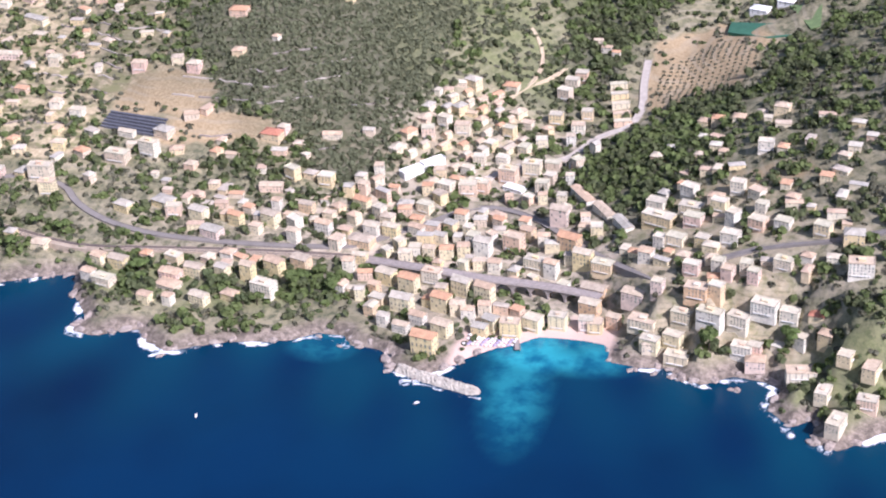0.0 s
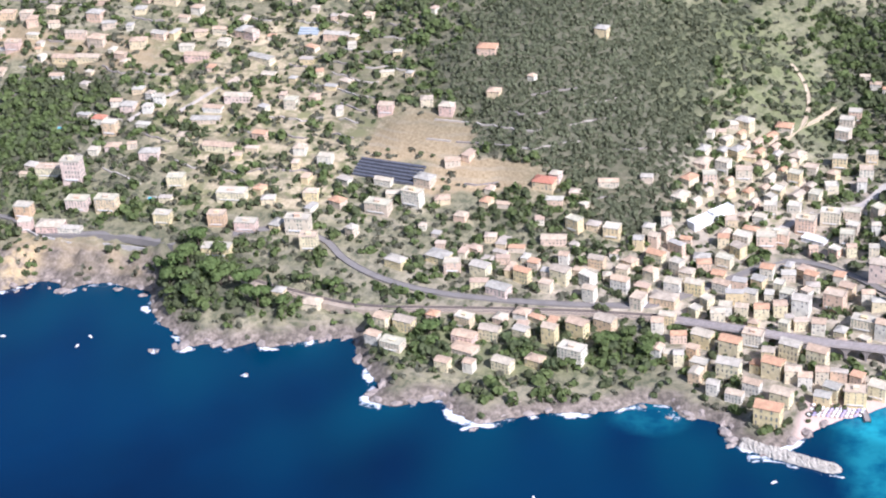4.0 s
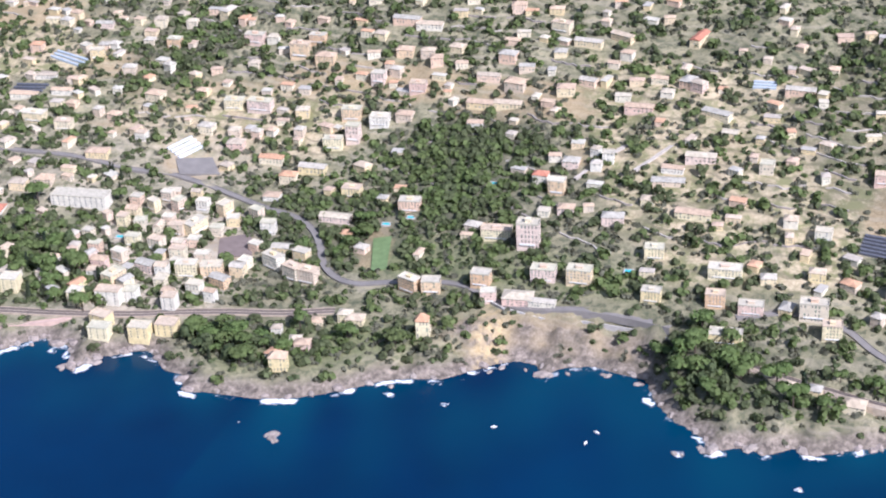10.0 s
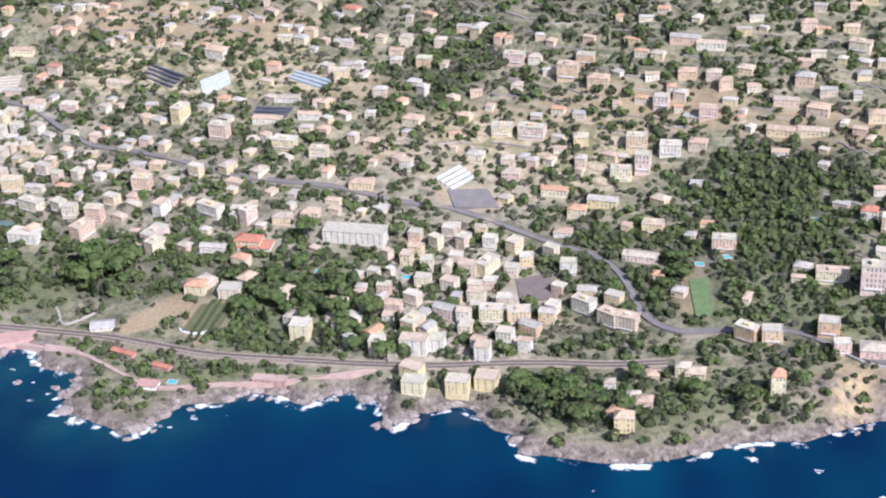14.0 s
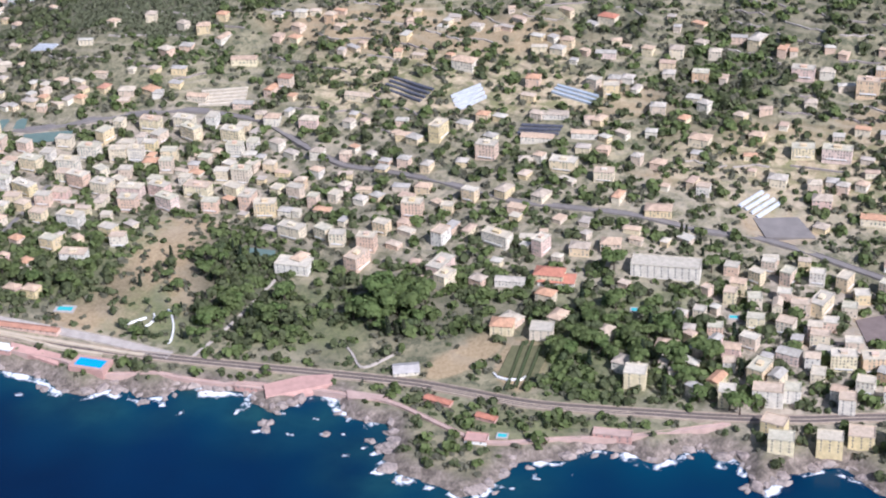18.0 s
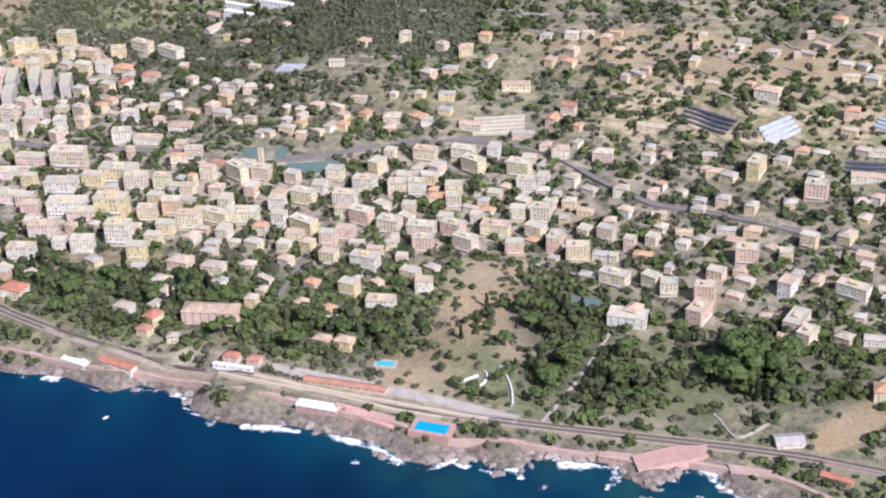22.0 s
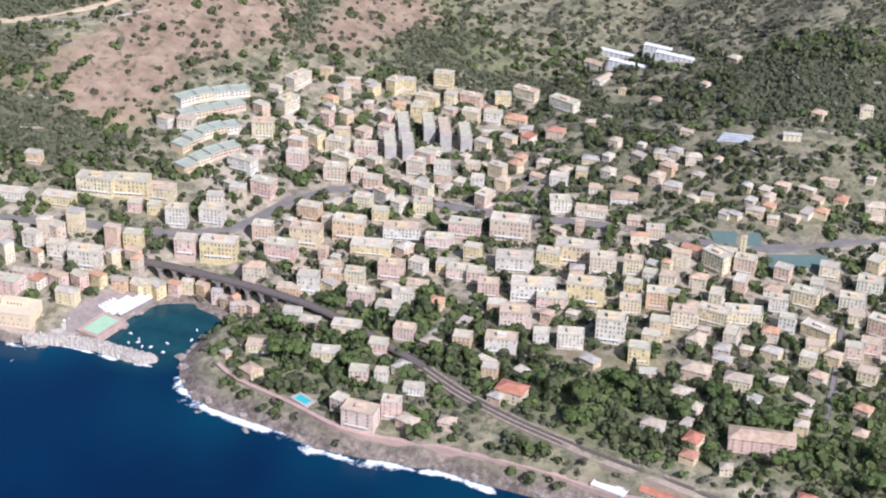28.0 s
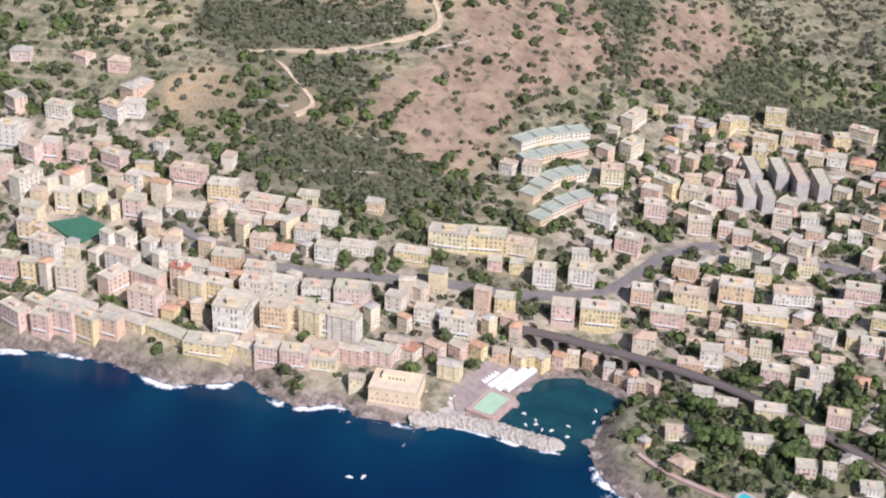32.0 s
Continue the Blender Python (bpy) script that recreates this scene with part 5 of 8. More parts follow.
pool(-244, -4, 12, 5.5, 3, POOL, "bright blue sea-water swimming pool on a pink terrace", BRICK_PINK, 6.6, 1.6)
pool(-276, 28, 6.5, 3.2, 12, POOL_CYAN, "turquoise garden swimming pool", CONCRETE)
pool(437, 13, 5, 3, 5, POOL_CYAN, "turquoise pool on the rocks", PAVING, 3.0)
pool(463, 24, 6, 2.6, -12, POOL_CYAN, "pale blue pool on the rocks", PAVING, 3.0)
pool(-506, -4, 6, 3, -20, POOL_CYAN, "turquoise villa swimming pool", CONCRETE)
pool(-600, 11, 7.4, 12.5, -7, POOL_GREEN, "pale green bathing pool behind the breakwater", PAVING, 2.9, 1.6)
for x, y in ((-50, 91), (107, 138), (-12, 98), (-75, 3), (230, 112), (118, 142), (150, 168)):
    pool(x, y, 3.4, 2.2, 10, POOL_CYAN, "small turquoise garden pool", CONCRETE, None, 0.5)

slab("sports_pitch", [(609.0, 329.7), (632.5, 316.5), (654.2, 300.4), (633.2, 299.2), (609.6, 314.6)], TURF, "dark green sports pitch in the valley", "pitch", 0.8)
slab("football_pitch", [(638.9, 338.2), (657.0, 331.5), (659.6, 305.6), (654.8, 303.5)], LAWN, "bright green football pitch in the valley", "pitch", 0.8)
slab("football_pitch", [(-795, 28), (-784, 37), (-770, 35), (-777, 22)], TURF, "dark green football pitch among the blocks", "pitch", 0.6)
slab("sports_pitch", [(-383, 160), (-361, 170), (-357, 162), (-380, 151)], COURT, "pale green sports pitch beside the road", "pitch", 0.6)
slab("tennis_court", [(-409, 167), (-390, 174), (-386, 165), (-404, 158)], COURT, "grey-green tennis court above the town", "court", 0.6)
slab("tennis_court", [(-226, 98), (-214, 99), (-212, 93), (-224, 92)], COURT, "green tennis court in the park", "court", 0.5)
slab("car_park", [(33, 112), (45, 121), (55, 102), (40, 97)], plain("brown_yard", (0.22, 0.17, 0.15), 0.95, 0.25, 0.3), "brown gravel car park between blocks", "car park", 0.5)
slab("yard", [(-20, 168), (-2, 174), (8, 162), (-12, 157)], ASPHALT, "grey yard below the sawtooth roofs", "yard", 0.5)
slab("lawn", [(105, 127), (113, 130), (121, 104), (115, 100)], LAWN, "bright green garden lawn", "lawn", 0.4)
ribbon("station_platform", [(-318.7, 2.9), (-294.6, 3.4), (-271.7, 5.0), (-249.3, 6.8), (-227.6, 9.0)], 1.7, PLATFORM, "long pale paved station platform beside the tracks", "platform", 0.9, 1.5)
ribbon("station_platform", [(-331.7, -0.3), (-310.0, 0.4), (-287.7, 3.2), (-263.0, 1.5), (-243.4, 3.7)], 1.5, PLATFORM, "long pale paved platform between the tracks", "platform", 0.9, 1.5)


def hall(name, x, y, w, d, storeys, turn, roof, label, category, wall=None, tiles=None, z=None):
    h = storeys * STOREY
    root = tagged(part(name, house_body(w, d, max(1, int(storeys))), wall or PLASTER, None), label, category)
    part("roof", {"hip": villa_roof, "gable": gable_roof, "flat": flat_roof}[roof](w, d, max(1, int(storeys)) * STOREY), tiles or (TERRACE if roof == "flat" else TILES), root)
    for zz, u, off, ax in facade_slots(w, d, max(1, int(storeys)), 2.8):
        if ax == 0 and off < 0:
            bm = bmesh.new()
            window_boxes(bm, [(zz, u, off, ax)])
            part("window", bm, GLASS, root)
    fill_rect(x, y, w, d, turn)
    root.matrix_world = pose(x, y, ground_at(x, y) if z is None else z, 0, 0, turn)
    for k in np.linspace(-w / 2, w / 2, int(w / 3) + 2):
        claim(x + k * math.cos(radians(turn)), y + k * math.sin(radians(turn)), d / 2 + 0.6)
    return root


hall("grand_hotel", -45, 119, 28, 9, 4, 8, "flat", "long white grand hotel with four storeys and a flat roof", "hotel", PAINTS["w"])
hall("seaside_hotel", -352, 32, 22, 8, 4, 14, "hip", "large pink hotel with a hipped roof among trees", "hotel", PAINTS["p"])
hall("red_roof_school", -86, 101, 15, 8, 1, 10, "hip", "low building with bright red hipped roofs", "building", PAINTS["w"], RED_TILES)
hall("station_building", -331, 9.6, 6, 4, 2, 5, "hip", "cream station building with a red hipped roof", "station", PAINTS["p"], RED_TILES)
hall("station_building", -322, 10.4, 5, 4, 2, 5, "hip", "cream station building with a red hipped roof", "station", PAINTS["p"], RED_TILES)
hall("goods_shed", -284, 9.5, 32, 3.6, 1, 5, "gable", "long goods shed with a red tile roof beside the tracks", "shed", PAINTS["p"], RED_TILES)
hall("platform_canopy", -328, 4.6, 16, 1.6, 1, 5, "flat", "narrow white platform canopy", "canopy", WHITE, WHITE)
hall("bathing_house", -289, -3.6, 16, 4.4, 1, 3, "flat", "white-roofed bathing house on pink walls above the rocks", "building", BRICK_PINK, WHITE)
hall("bathing_house", -37, 15, 14, 4, 2, 8, "flat", "pink bathing terrace with arches over the surf", "building", BRICK_PINK, PAVING)
hall("bathing_house", -83, -2, 8, 5, 1, 8, "flat", "white boat house with a pink roof on the shore", "building", WHITE, BRICK_PINK)
hall("garden_shed", -105, 16, 11, 3, 1, -8, "gable", "long low shed with a red tile roof", "shed", BRICK_PINK, RED_TILES)
hall("garden_shed", -84, 11, 8, 3, 1, -6, "gable", "long low shed with a red tile roof", "shed", BRICK_PINK, RED_TILES)
hall("bathing_house", -178, 6, 14, 3.4, 1, 4, "flat", "pink promenade terrace with arcades", "building", BRICK_PINK, PAVING)
slab("sea_terrace", [(-173.7, 6.7), (-162.1, 16.6), (-150.8, 21.1), (-148.7, 15.5), (-155.5, 9.1), (-169.3, -0.1)], BRICK_PINK, "pink paved bathing terrace on arches above the rocks", "terrace", 1.0, 5.0, "structure")
slab("sea_terrace", [(-141.8, 13.6), (-124.6, 14.1), (-124.0, 10.2), (-139.5, 9.3)], PAVING, "pale pink bathing terrace above the rocks", "terrace", 0.9, 5.0, "structure")
slab("sea_terrace", [(-283.1, -0.7), (-259.2, -1.6), (-258.0, -6.4), (-281.8, -3.6)], BRICK_PINK, "pink terrace beside the bathing house", "terrace", 0.8, 4.0, "structure")
slab("kitchen_garden", [(-89.9, 56.3), (-74.5, 60.2), (-74.2, 37.5), (-88.9, 36.9)], plain("garden_plot", (0.155, 0.150, 0.075), 0.95, 0.35, 0.4), "walled kitchen garden with rows of hedges", "garden", 0.3, 1.5)
ribbon("hedge", [(-86.2, 59.9), (-82.7, 28.9)], 1.0, LEAF, "clipped dark hedge along a garden path", "hedge", 0.7, 1.0, "")
ribbon("hedge", [(-82.8, 61.4), (-79.7, 31.3)], 1.0, LEAF, "clipped dark hedge along a garden path", "hedge", 0.7, 1.0, "")
ribbon("hedge", [(-78.7, 59.1), (-76.5, 33.8)], 1.0, LEAF, "clipped dark hedge along a garden path", "hedge", 0.7, 1.0, "")
hall("boat_shed", -124.5, 31.5, 10, 7, 1, 25, "gable", "low grey-roofed shed in the park", "shed", PAINTS["w"], CONCRETE)
hall("park_lodge", -96.8, 64.8, 9, 7, 3, 10, "hip", "cream park lodge with a hipped roof", "house", PAINTS["y"])
hall("park_house", -80.5, 65.3, 9, 7, 3, 10, "flat", "cream house above the walled garden", "house")
ribbon("path", [(-203.6, 78.1), (-204.8, 55.3), (-207.0, 30.6), (-209.9, 12.3)], 1.2, YARD, "pale avenue down through the park", "path", 0.25, 1.0)
ribbon("path", [(-131.4, 43.4), (-137.8, 32.3), (-142.1, 25.2), (-150.5, 39.3), (-157.9, 42.6)], 1.0, YARD, "pale garden path with a wall", "path", 0.25, 1.0)
hall("bathing_house", -374.9, -2.1, 16, 4, 1, -8, "gable", "long bathing house with a red roof on the rocks", "building", PAINTS["w"], RED_TILES)
hall("bathing_house", -392.6, -4.0, 12, 4, 1, -8, "flat", "white and yellow bathing cabins on the rocks", "building", PAINTS["w"], WHITE)
hall("apartment_building", -2, 43, 6, 6, 5, 8, "flat", "tall yellow apartment building beside the railway", "building", PAINTS["y"])
hall("apartment_building", 12, 48, 11, 6, 5, 8, "flat", "tall white apartment building beside the railway", "building", PAINTS["w"])
hall("apartment_building", 22, 23, 9, 6, 4, 8, "flat", "tall yellow apartment building beside the railway", "building", PAINTS["y"])
hall("apartment_building", 38, 29, 9, 6, 4, 8, "flat", "tall yellow apartment building beside the railway", "building", PAINTS["y"])
hall("apartment_building", 48, 35, 9, 7, 4, 8, "flat", "tall yellow apartment building beside the railway", "building", PAINTS["y"])
hall("apartment_building", 40, 52, 6, 6, 5, 8, "flat", "tall white apartment building beside the railway", "building", PAINTS["w"])
hall("apartment_building", 20, 53, 6, 6, 4, 8, "flat", "tall white apartment building beside the railway", "building", PAINTS["w"])
hall("apartment_building", -37, 45, 8, 7, 5, 8, "flat", "tall yellow apartment building beside the railway", "building", PAINTS["y"])
hall("sports_hall", 623.2, 339.4, 10, 7, 2, -15, "hip", "white-roofed sports hall beside the pitches", "building", WHITE, WHITE)
hall("sports_hall", 636.8, 344.1, 9, 6, 2, -15, "hip", "white-roofed sports hall beside the pitches", "building", WHITE, WHITE)
hall("villa_museum", -199, 87, 15, 8, 3, 5, "flat", "pale park villa with terraces", "building", PAINTS["w"])
hall("church", -398, 149, 10, 5, 4, 12, "gable", "yellow church nave behind the main street", "church", PAINTS["y"])
hall("bell_tower", -391, 151, 2.2, 2.2, 8, 12, "hip", "slim yellow bell tower", "church", PAINTS["y"])
hall("warehouse", 537, 152, 11, 5, 1, -20, "flat", "white-roofed hall beside the valley road", "building", WHITE, WHITE)
hall("white_terrace", 487, 149, 13, 5, 2, 52, "flat", "white stepped terrace house block", "building", WHITE, WHITE)
hall("white_terrace", 494, 158, 12, 4, 2, 52, "flat", "white stepped terrace house block", "building", WHITE, WHITE)
for k in range(5):
    hall("terraced_block", 563 + k * 2.6, 258 - k * 9, 9, 3.2, 2, 20, "flat", "pale terraced apartment row above the river", "building")
SAGE = plain("sage_roof", (0.43, 0.46, 0.37), 0.9, 0.25, 0.4)


def crescent(points, blocks, depth, storeys, label):
    """A curved terrace of houses in short blocks that step up the slope."""
    p = np.array(points, float)
    t = np.concatenate([[0], np.cumsum(np.hypot(*np.diff(p, axis=0).T))])
    edge = np.linspace(0, t[-1], blocks + 1)
    ex, ey = np.interp(edge, t, p[:, 0]), np.interp(edge, t, p[:, 1])
    root = tagged(new("terraced_crescent"), label, "building", "terraced crescents on the slope")
    for i in range(blocks):
        x, y = (ex[i] + ex[i + 1]) / 2, (ey[i] + ey[i + 1]) / 2
        w = math.hypot(ex[i + 1] - ex[i], ey[i + 1] - ey[i]) + 0.3
        place = pose(x, y, ground_at(x, y), 0, 0, math.degrees(math.atan2(ey[i + 1] - ey[i], ex[i + 1] - ex[i])))
        block = part("block", house_body(w, depth, storeys, 6.0), PLASTER, root)
        block.matrix_world = place
        part("roof", flat_roof(w, depth, storeys * STOREY), SAGE, block)
        bm = bmesh.new()
        window_boxes(bm, [q for q in facade_slots(w, depth, storeys) if q[3] == 0], 0.5, 0.6)
        tagged(part("glazing", bm, GLASS, block), kind="stuff")
        fill_rect(x, y, w, depth, math.degrees(math.atan2(ey[i + 1] - ey[i], ex[i + 1] - ex[i])))
        claim(x, y, max(w, depth) / 2)


CRESCENT = "curved terrace of cream houses with pale sage-green roofs"
crescent([(-651, 150), (-646, 160), (-639, 170), (-631, 178)], 4, 6.6, 2, CRESCENT)
crescent([(-645, 142), (-640, 150), (-634, 160), (-628, 168)], 4, 6.2, 2, CRESCENT)
crescent([(-635, 123), (-633, 133), (-629, 144), (-622, 153)], 5, 7.0, 2, CRESCENT)
crescent([(-627, 112), (-624, 122), (-620, 132), (-615, 140)], 4, 6.6, 2, CRESCENT)
for x, y, w, up, turn in ((-566, 207, 17, 7, -62), (-556, 213, 15, 8, -62), (-547, 211, 17, 8, -62), (-538, 214, 15, 7, -62), (-555, 188, 14, 7, -62), (-562, 184, 15, 6, -62)):
    hall("apartment_slab", x, y, w, 5.2, up - 1, turn, "flat", "tall grey apartment slab standing end-on to the sea", "building", CONCRETE)
for x, y, w, turn in ((573, 142, 17, -50), (587, 126, 15, -50), (599, 112, 13, -52)):
    hall("terraced_house_block", x, y, w, 4.6, 2, turn, "gable", "long pale terraced row above the stream", "building", PAINTS["w"])
for k in range(4):
    hall("cemetery_wall", -510 + k * 12, 350 - (k % 2) * 20, 20, 3.5, 2, -6, "flat", "long white wall of a terraced cemetery", "building", WHITE, WHITE)
for x, y, w in ((-652, 8, 9), (-640, 20, 9), (-618, 16, 8), (-600, 40, 8)):
    hall("harbour_house", x, y, w, 5, 4, 8, "gable", "tall pink and yellow harbour house", "house", PAINTS["yp"[w % 2]])


def glasshouse(x, y, w, d, bays, turn, material, label):
    """Ridged bays side by side, each a part."""
    root = tagged(new("greenhouse"), label, "greenhouse", "greenhouses")
    step = d / bays
    c, s = math.cos(radians(turn)), math.sin(radians(turn))
    base = ground_at(x, y) + 0.6
    for k in range(bays):
        bm = bmesh.new()
        y0 = -d / 2 + k * step
        prof = ((y0 + 0.05, -2.0), (y0 + step * 0.62, -2.0), (y0 + step * 0.62, 0.25), (y0 + step * 0.36, 0.8), (y0 + 0.05, 0.4))
        e = []
        for u in (-w / 2, w / 2):
            v0 = y0 + step * 0.3
            lift = ground_at(x + u * c - v0 * s, y + u * s + v0 * c) + 0.35 - base
            e.append([bm.verts.new((u, v, q + lift)) for v, q in prof])
        bm.faces.new(e[0])
        bm.faces.new(e[1][::-1])
        for i in range(5):
            bm.faces.new((e[0][i], e[0][(i + 1) % 5], e[1][(i + 1) % 5], e[1][i])[::-1])
        part("bay", bm, material, root)
    fill_rect(x, y, w, d, turn)
    root.matrix_world = pose(x, y, base, 0, 0, turn)
    for u in np.arange(-w / 2, w / 2, 2.5):
        claim(x + u * math.cos(radians(turn)), y + u * math.sin(radians(turn)), d / 2 + 0.5)


glasshouse(338, 149, 34, 13, 6, -6, SHADE_NET, "dark net greenhouse in long ridged bays on the terraces")
glasshouse(-20, 178, 15, 13, 4, 62, GLASSHOUSE, "white sawtooth greenhouse roofs above the yard")
glasshouse(-172, 228, 15, 14, 4, 35, GLASSHOUSE, "white sawtooth greenhouse roofs on the hillside")
glasshouse(-128, 206, 20, 9, 3, 0, SHADE_NET, "dark roofed greenhouse with low bays")
glasshouse(-300, 216, 24, 14, 5, 18, plain("beige_sheet_roof", (0.60, 0.52, 0.40), 0.7, 0.3, 0.4), "rows of pale beige greenhouses above the town")
glasshouse(-205, 232, 26, 12, 4, -20, SHADE_NET, "dark net greenhouse on the terraces")
glasshouse(-120, 235, 22, 8, 3, -12, BLUE_SHEET, "pale blue sheet greenhouses among trees")
glasshouse(259, 250, 11, 6, 3, 4, BLUE_SHEET, "pale blue greenhouse high on the slope")
glasshouse(-418, 236, 14, 8, 4, -8, GLASSHOUSE, "pale greenhouses on the upper slope")
glasshouse(-632, 46, 16, 8, 3, 10, GLASSHOUSE, "white ridged hall roofs behind the harbour")


def cabin_row(x, y, turn, n):
    """A row of small ridged canvas cabins on the quay."""
    root = tagged(new("beach_cabins"), "row of small white canvas beach cabins on the quay", "cabin", "beach cabins on the quay")
    for k in range(n):
        bm = bmesh.new()
        a, b = 1.05, 0.78
        lo = [bm.verts.new((i * a, j * b, z)) for z in (0.0, 1.15) for i, j in ((-1, -1), (1, -1), (1, 1), (-1, 1))]
        ridge = [bm.verts.new((-a, 0, 1.55)), bm.verts.new((a, 0, 1.55))]
        for q in ((0, 1, 5, 4), (1, 2, 6, 5), (2, 3, 7, 6), (3, 0, 4, 7)):
            bm.faces.new([lo[i] for i in q])
        for q in ((lo[4], lo[5], ridge[1], ridge[0]), (lo[6], lo[7], ridge[0], ridge[1]), (lo[5], lo[6], ridge[1]), (lo[7], lo[4], ridge[0])):
            bm.faces.new(q)
        ob = part("cabin", bm, CANVAS, root)
        ob.matrix_world = pose(0, 1.0 + k * 1.72, 0)
    root.matrix_world = pose(x, y, 2.25, 0, 0, turn)


slab("quay", [(-609, 2), (-599, 5.5), (-596, 15), (-598, 18.5), (-593, 36), (-598, 39), (-611, 31), (-615, 10)], plain("brown_quay_paving", (0.33, 0.27, 0.24), 0.95, 0.3, 0.5), "brown paved quay of the small harbour", "quay", 0.5, 4.0, "structure")
for x, y, n in ((-607.5, 20.5, 5), (-604.6, 19.5, 8), (-601.6, 19.0, 10), (-598.8, 20.5, 10)):
    cabin_row(x, y, -13, n)


def castle(x, y, w, d, turn):
    """A square castle on a sloping base, with a roof court and a belvedere."""
    wall = plain("cream_plaster", (0.80, 0.64, 0.43), 0.9, 0.18, 0.3)
    root = tagged(new("castle"), "massive cream harbour castle on a sloping base by the sea", "castle")
    bm = bmesh.new()
    loft(bm, ((w / 2 + 1.6, d / 2 + 1.6, -1.5), (w / 2 + 0.5, d / 2 + 0.5, 3.6), (w / 2 + 0.5, d / 2 + 0.5, 3.9)))
    part("base", bm, plain("pale_castle_stone", (0.58, 0.46, 0.36), 0.9, 0.3, 0.4), root, "sloping pale stone base")
    part("wall", house_body(w, d, 4), wall, root).matrix_world = pose(0, 0, 3.904)
    part("roof", flat_roof(w, d, 4 * STOREY), plain("cream_roof_terrace", (0.74, 0.60, 0.43), 0.9, 0.2, 0.3), root).matrix_world = pose(0, 0, 3.904)
    bm = bmesh.new()
    loft(bm, ((w * 0.30, d * 0.17, 0), (w * 0.30, d * 0.17, 1.6), (w * 0.28, d * 0.15, 1.75)))
    part("belvedere", bm, wall, root).matrix_world = pose(-w * 0.02, d * 0.2, 3.9 + 4 * STOREY + 0.05)
    for k in range(5):
        bm = bmesh.new()
        box(bm, -0.3, -0.03, 0, 0.3, 0.03, 1.0)
        part("arched_opening", bm, GLASS, root).matrix_world = pose(-w * 0.16 + k * 1.3, d * 0.03 - 0.02, 3.9 + 4 * STOREY + 0.3)
    for k in range(9):
        bm = bmesh.new()
        box(bm, -0.22, -0.04, 0, 0.22, 0.04, 0.6)
        part("window", bm, GLASS, root).matrix_world = pose(-w * 0.42 + k * w * 0.105, -d / 2 - 0.03, 4.9 + (k % 3 == 1) * 0.03)
    for k in range(4):
        bm = bmesh.new()
        box(bm, -0.22, -0.04, 0, 0.22, 0.04, 0.6)
        part("window", bm, GLASS, root).matrix_world = pose(-w * 0.32 + k * w * 0.2, -d / 2 - 0.03, 7.2)
    fill_rect(x, y, w + 3, d + 3, turn)
    for u in np.arange(-w / 2, w / 2 + 1, 3):
        claim(x + u, y + u * math.tan(radians(turn)), d / 2 + 2)
    root.matrix_world = pose(x, y, 0, 0, 0, turn)


castle(-630, -1, 17, 12, 13)
slab("sea_terrace", [(-622, 4), (-612, -2), (-606, 2), (-608, 14), (-616, 16)], YARD, "pale bathing terrace above the breakwater", "terrace", 0.6, 4.0, "structure")


def parasol(x, y, material, rng):
    bm = bmesh.new()
    bmesh.ops.create_cone(bm, segments=8, radius1=0.75, radius2=0.05, depth=0.35, matrix=Matrix.Translation((0, 0, 1.05)), cap_ends=True)
    root = tagged(part("parasol", bm, material, None), "small beach parasol over the sand", "parasol", "parasols on the beach")
    bm = bmesh.new()
    bmesh.ops.create_cone(bm, segments=5, radius1=0.05, radius2=0.05, depth=1.1, matrix=Matrix.Translation((0, 0, 0.4)), cap_ends=True)
    part("pole", bm, WHITE, root)
    root.matrix_world = pose(x, y, ground_at(x, y), 0, 0, rng.uniform(0, 90))


PURPLE = plain("lilac_canvas", (0.42, 0.36, 0.55), 0.8, 0.1)
for k in range(44):
    i, j = k % 12, k // 12
    parasol(551 + i * 1.7 + j * 0.4, 26 + i * 0.7 + j * 1.8, (CANVAS, PURPLE, CANVAS)[k % 3], rng)
for k in range(8):
    parasol(-613 + (k % 4) * 1.9 + (k // 4) * 0.6, 6 + (k // 4) * 2.2 + (k % 4) * 0.8, CANVAS, rng)


def flower_bed(points, label):
    ribbon("flower_bed", points, 0.6, CANVAS, label, "flower bed", 0.5, 0.5)


flower_bed([(-247, 26), (-244, 30), (-241, 34)], "winding bed of white roses in the park")
flower_bed([(-236, 43), (-231, 39), (-228, 33), (-224, 28), (-223, 20)], "winding bed of white roses in the park")
flower_bed([(-240, 38), (-236, 34), (-238, 28)], "winding bed of white roses in the park")
flower_bed([(-91, 38), (-86, 33), (-80, 35), (-78, 39)], "curved bed of white flowers in a garden")

for x, y, r in ((-256, 70, 1.1), (-252, 74, 1.2), (-249, 68, 1.0), (-254, 64, 0.9), (-258, 66, 1.0), (-251, 61, 1.1), (-269, 36, 1.0), (-244, 56, 0.9), (-240, 62, 0.9), (-232, 34, 1.2), (-216, 26, 1.3), (-212, 29, 1.2), (-246, 44, 0.8), (-238, 48, 0.8)):
    plant("broad" if r < 1.15 else "pine", x, y, r, rng)

PARK_TREES = [(-254, 68), (-248, 64), (-255, 80), (-255, 41), (-255, 31), (-239, 57), (-230, 44), (-234, 33), (-245, 24), (-239, 21), (-220, 26), (-251, 74), (-212, 46), (-216, 44), (-256, 55), (-234, 23)]
for k, (x, y) in enumerate(PARK_TREES):
    plant(("broad", "pine", "cypress", "broad")[k % 4], x, y, 1.0 + 0.25 * (k % 3), rng)

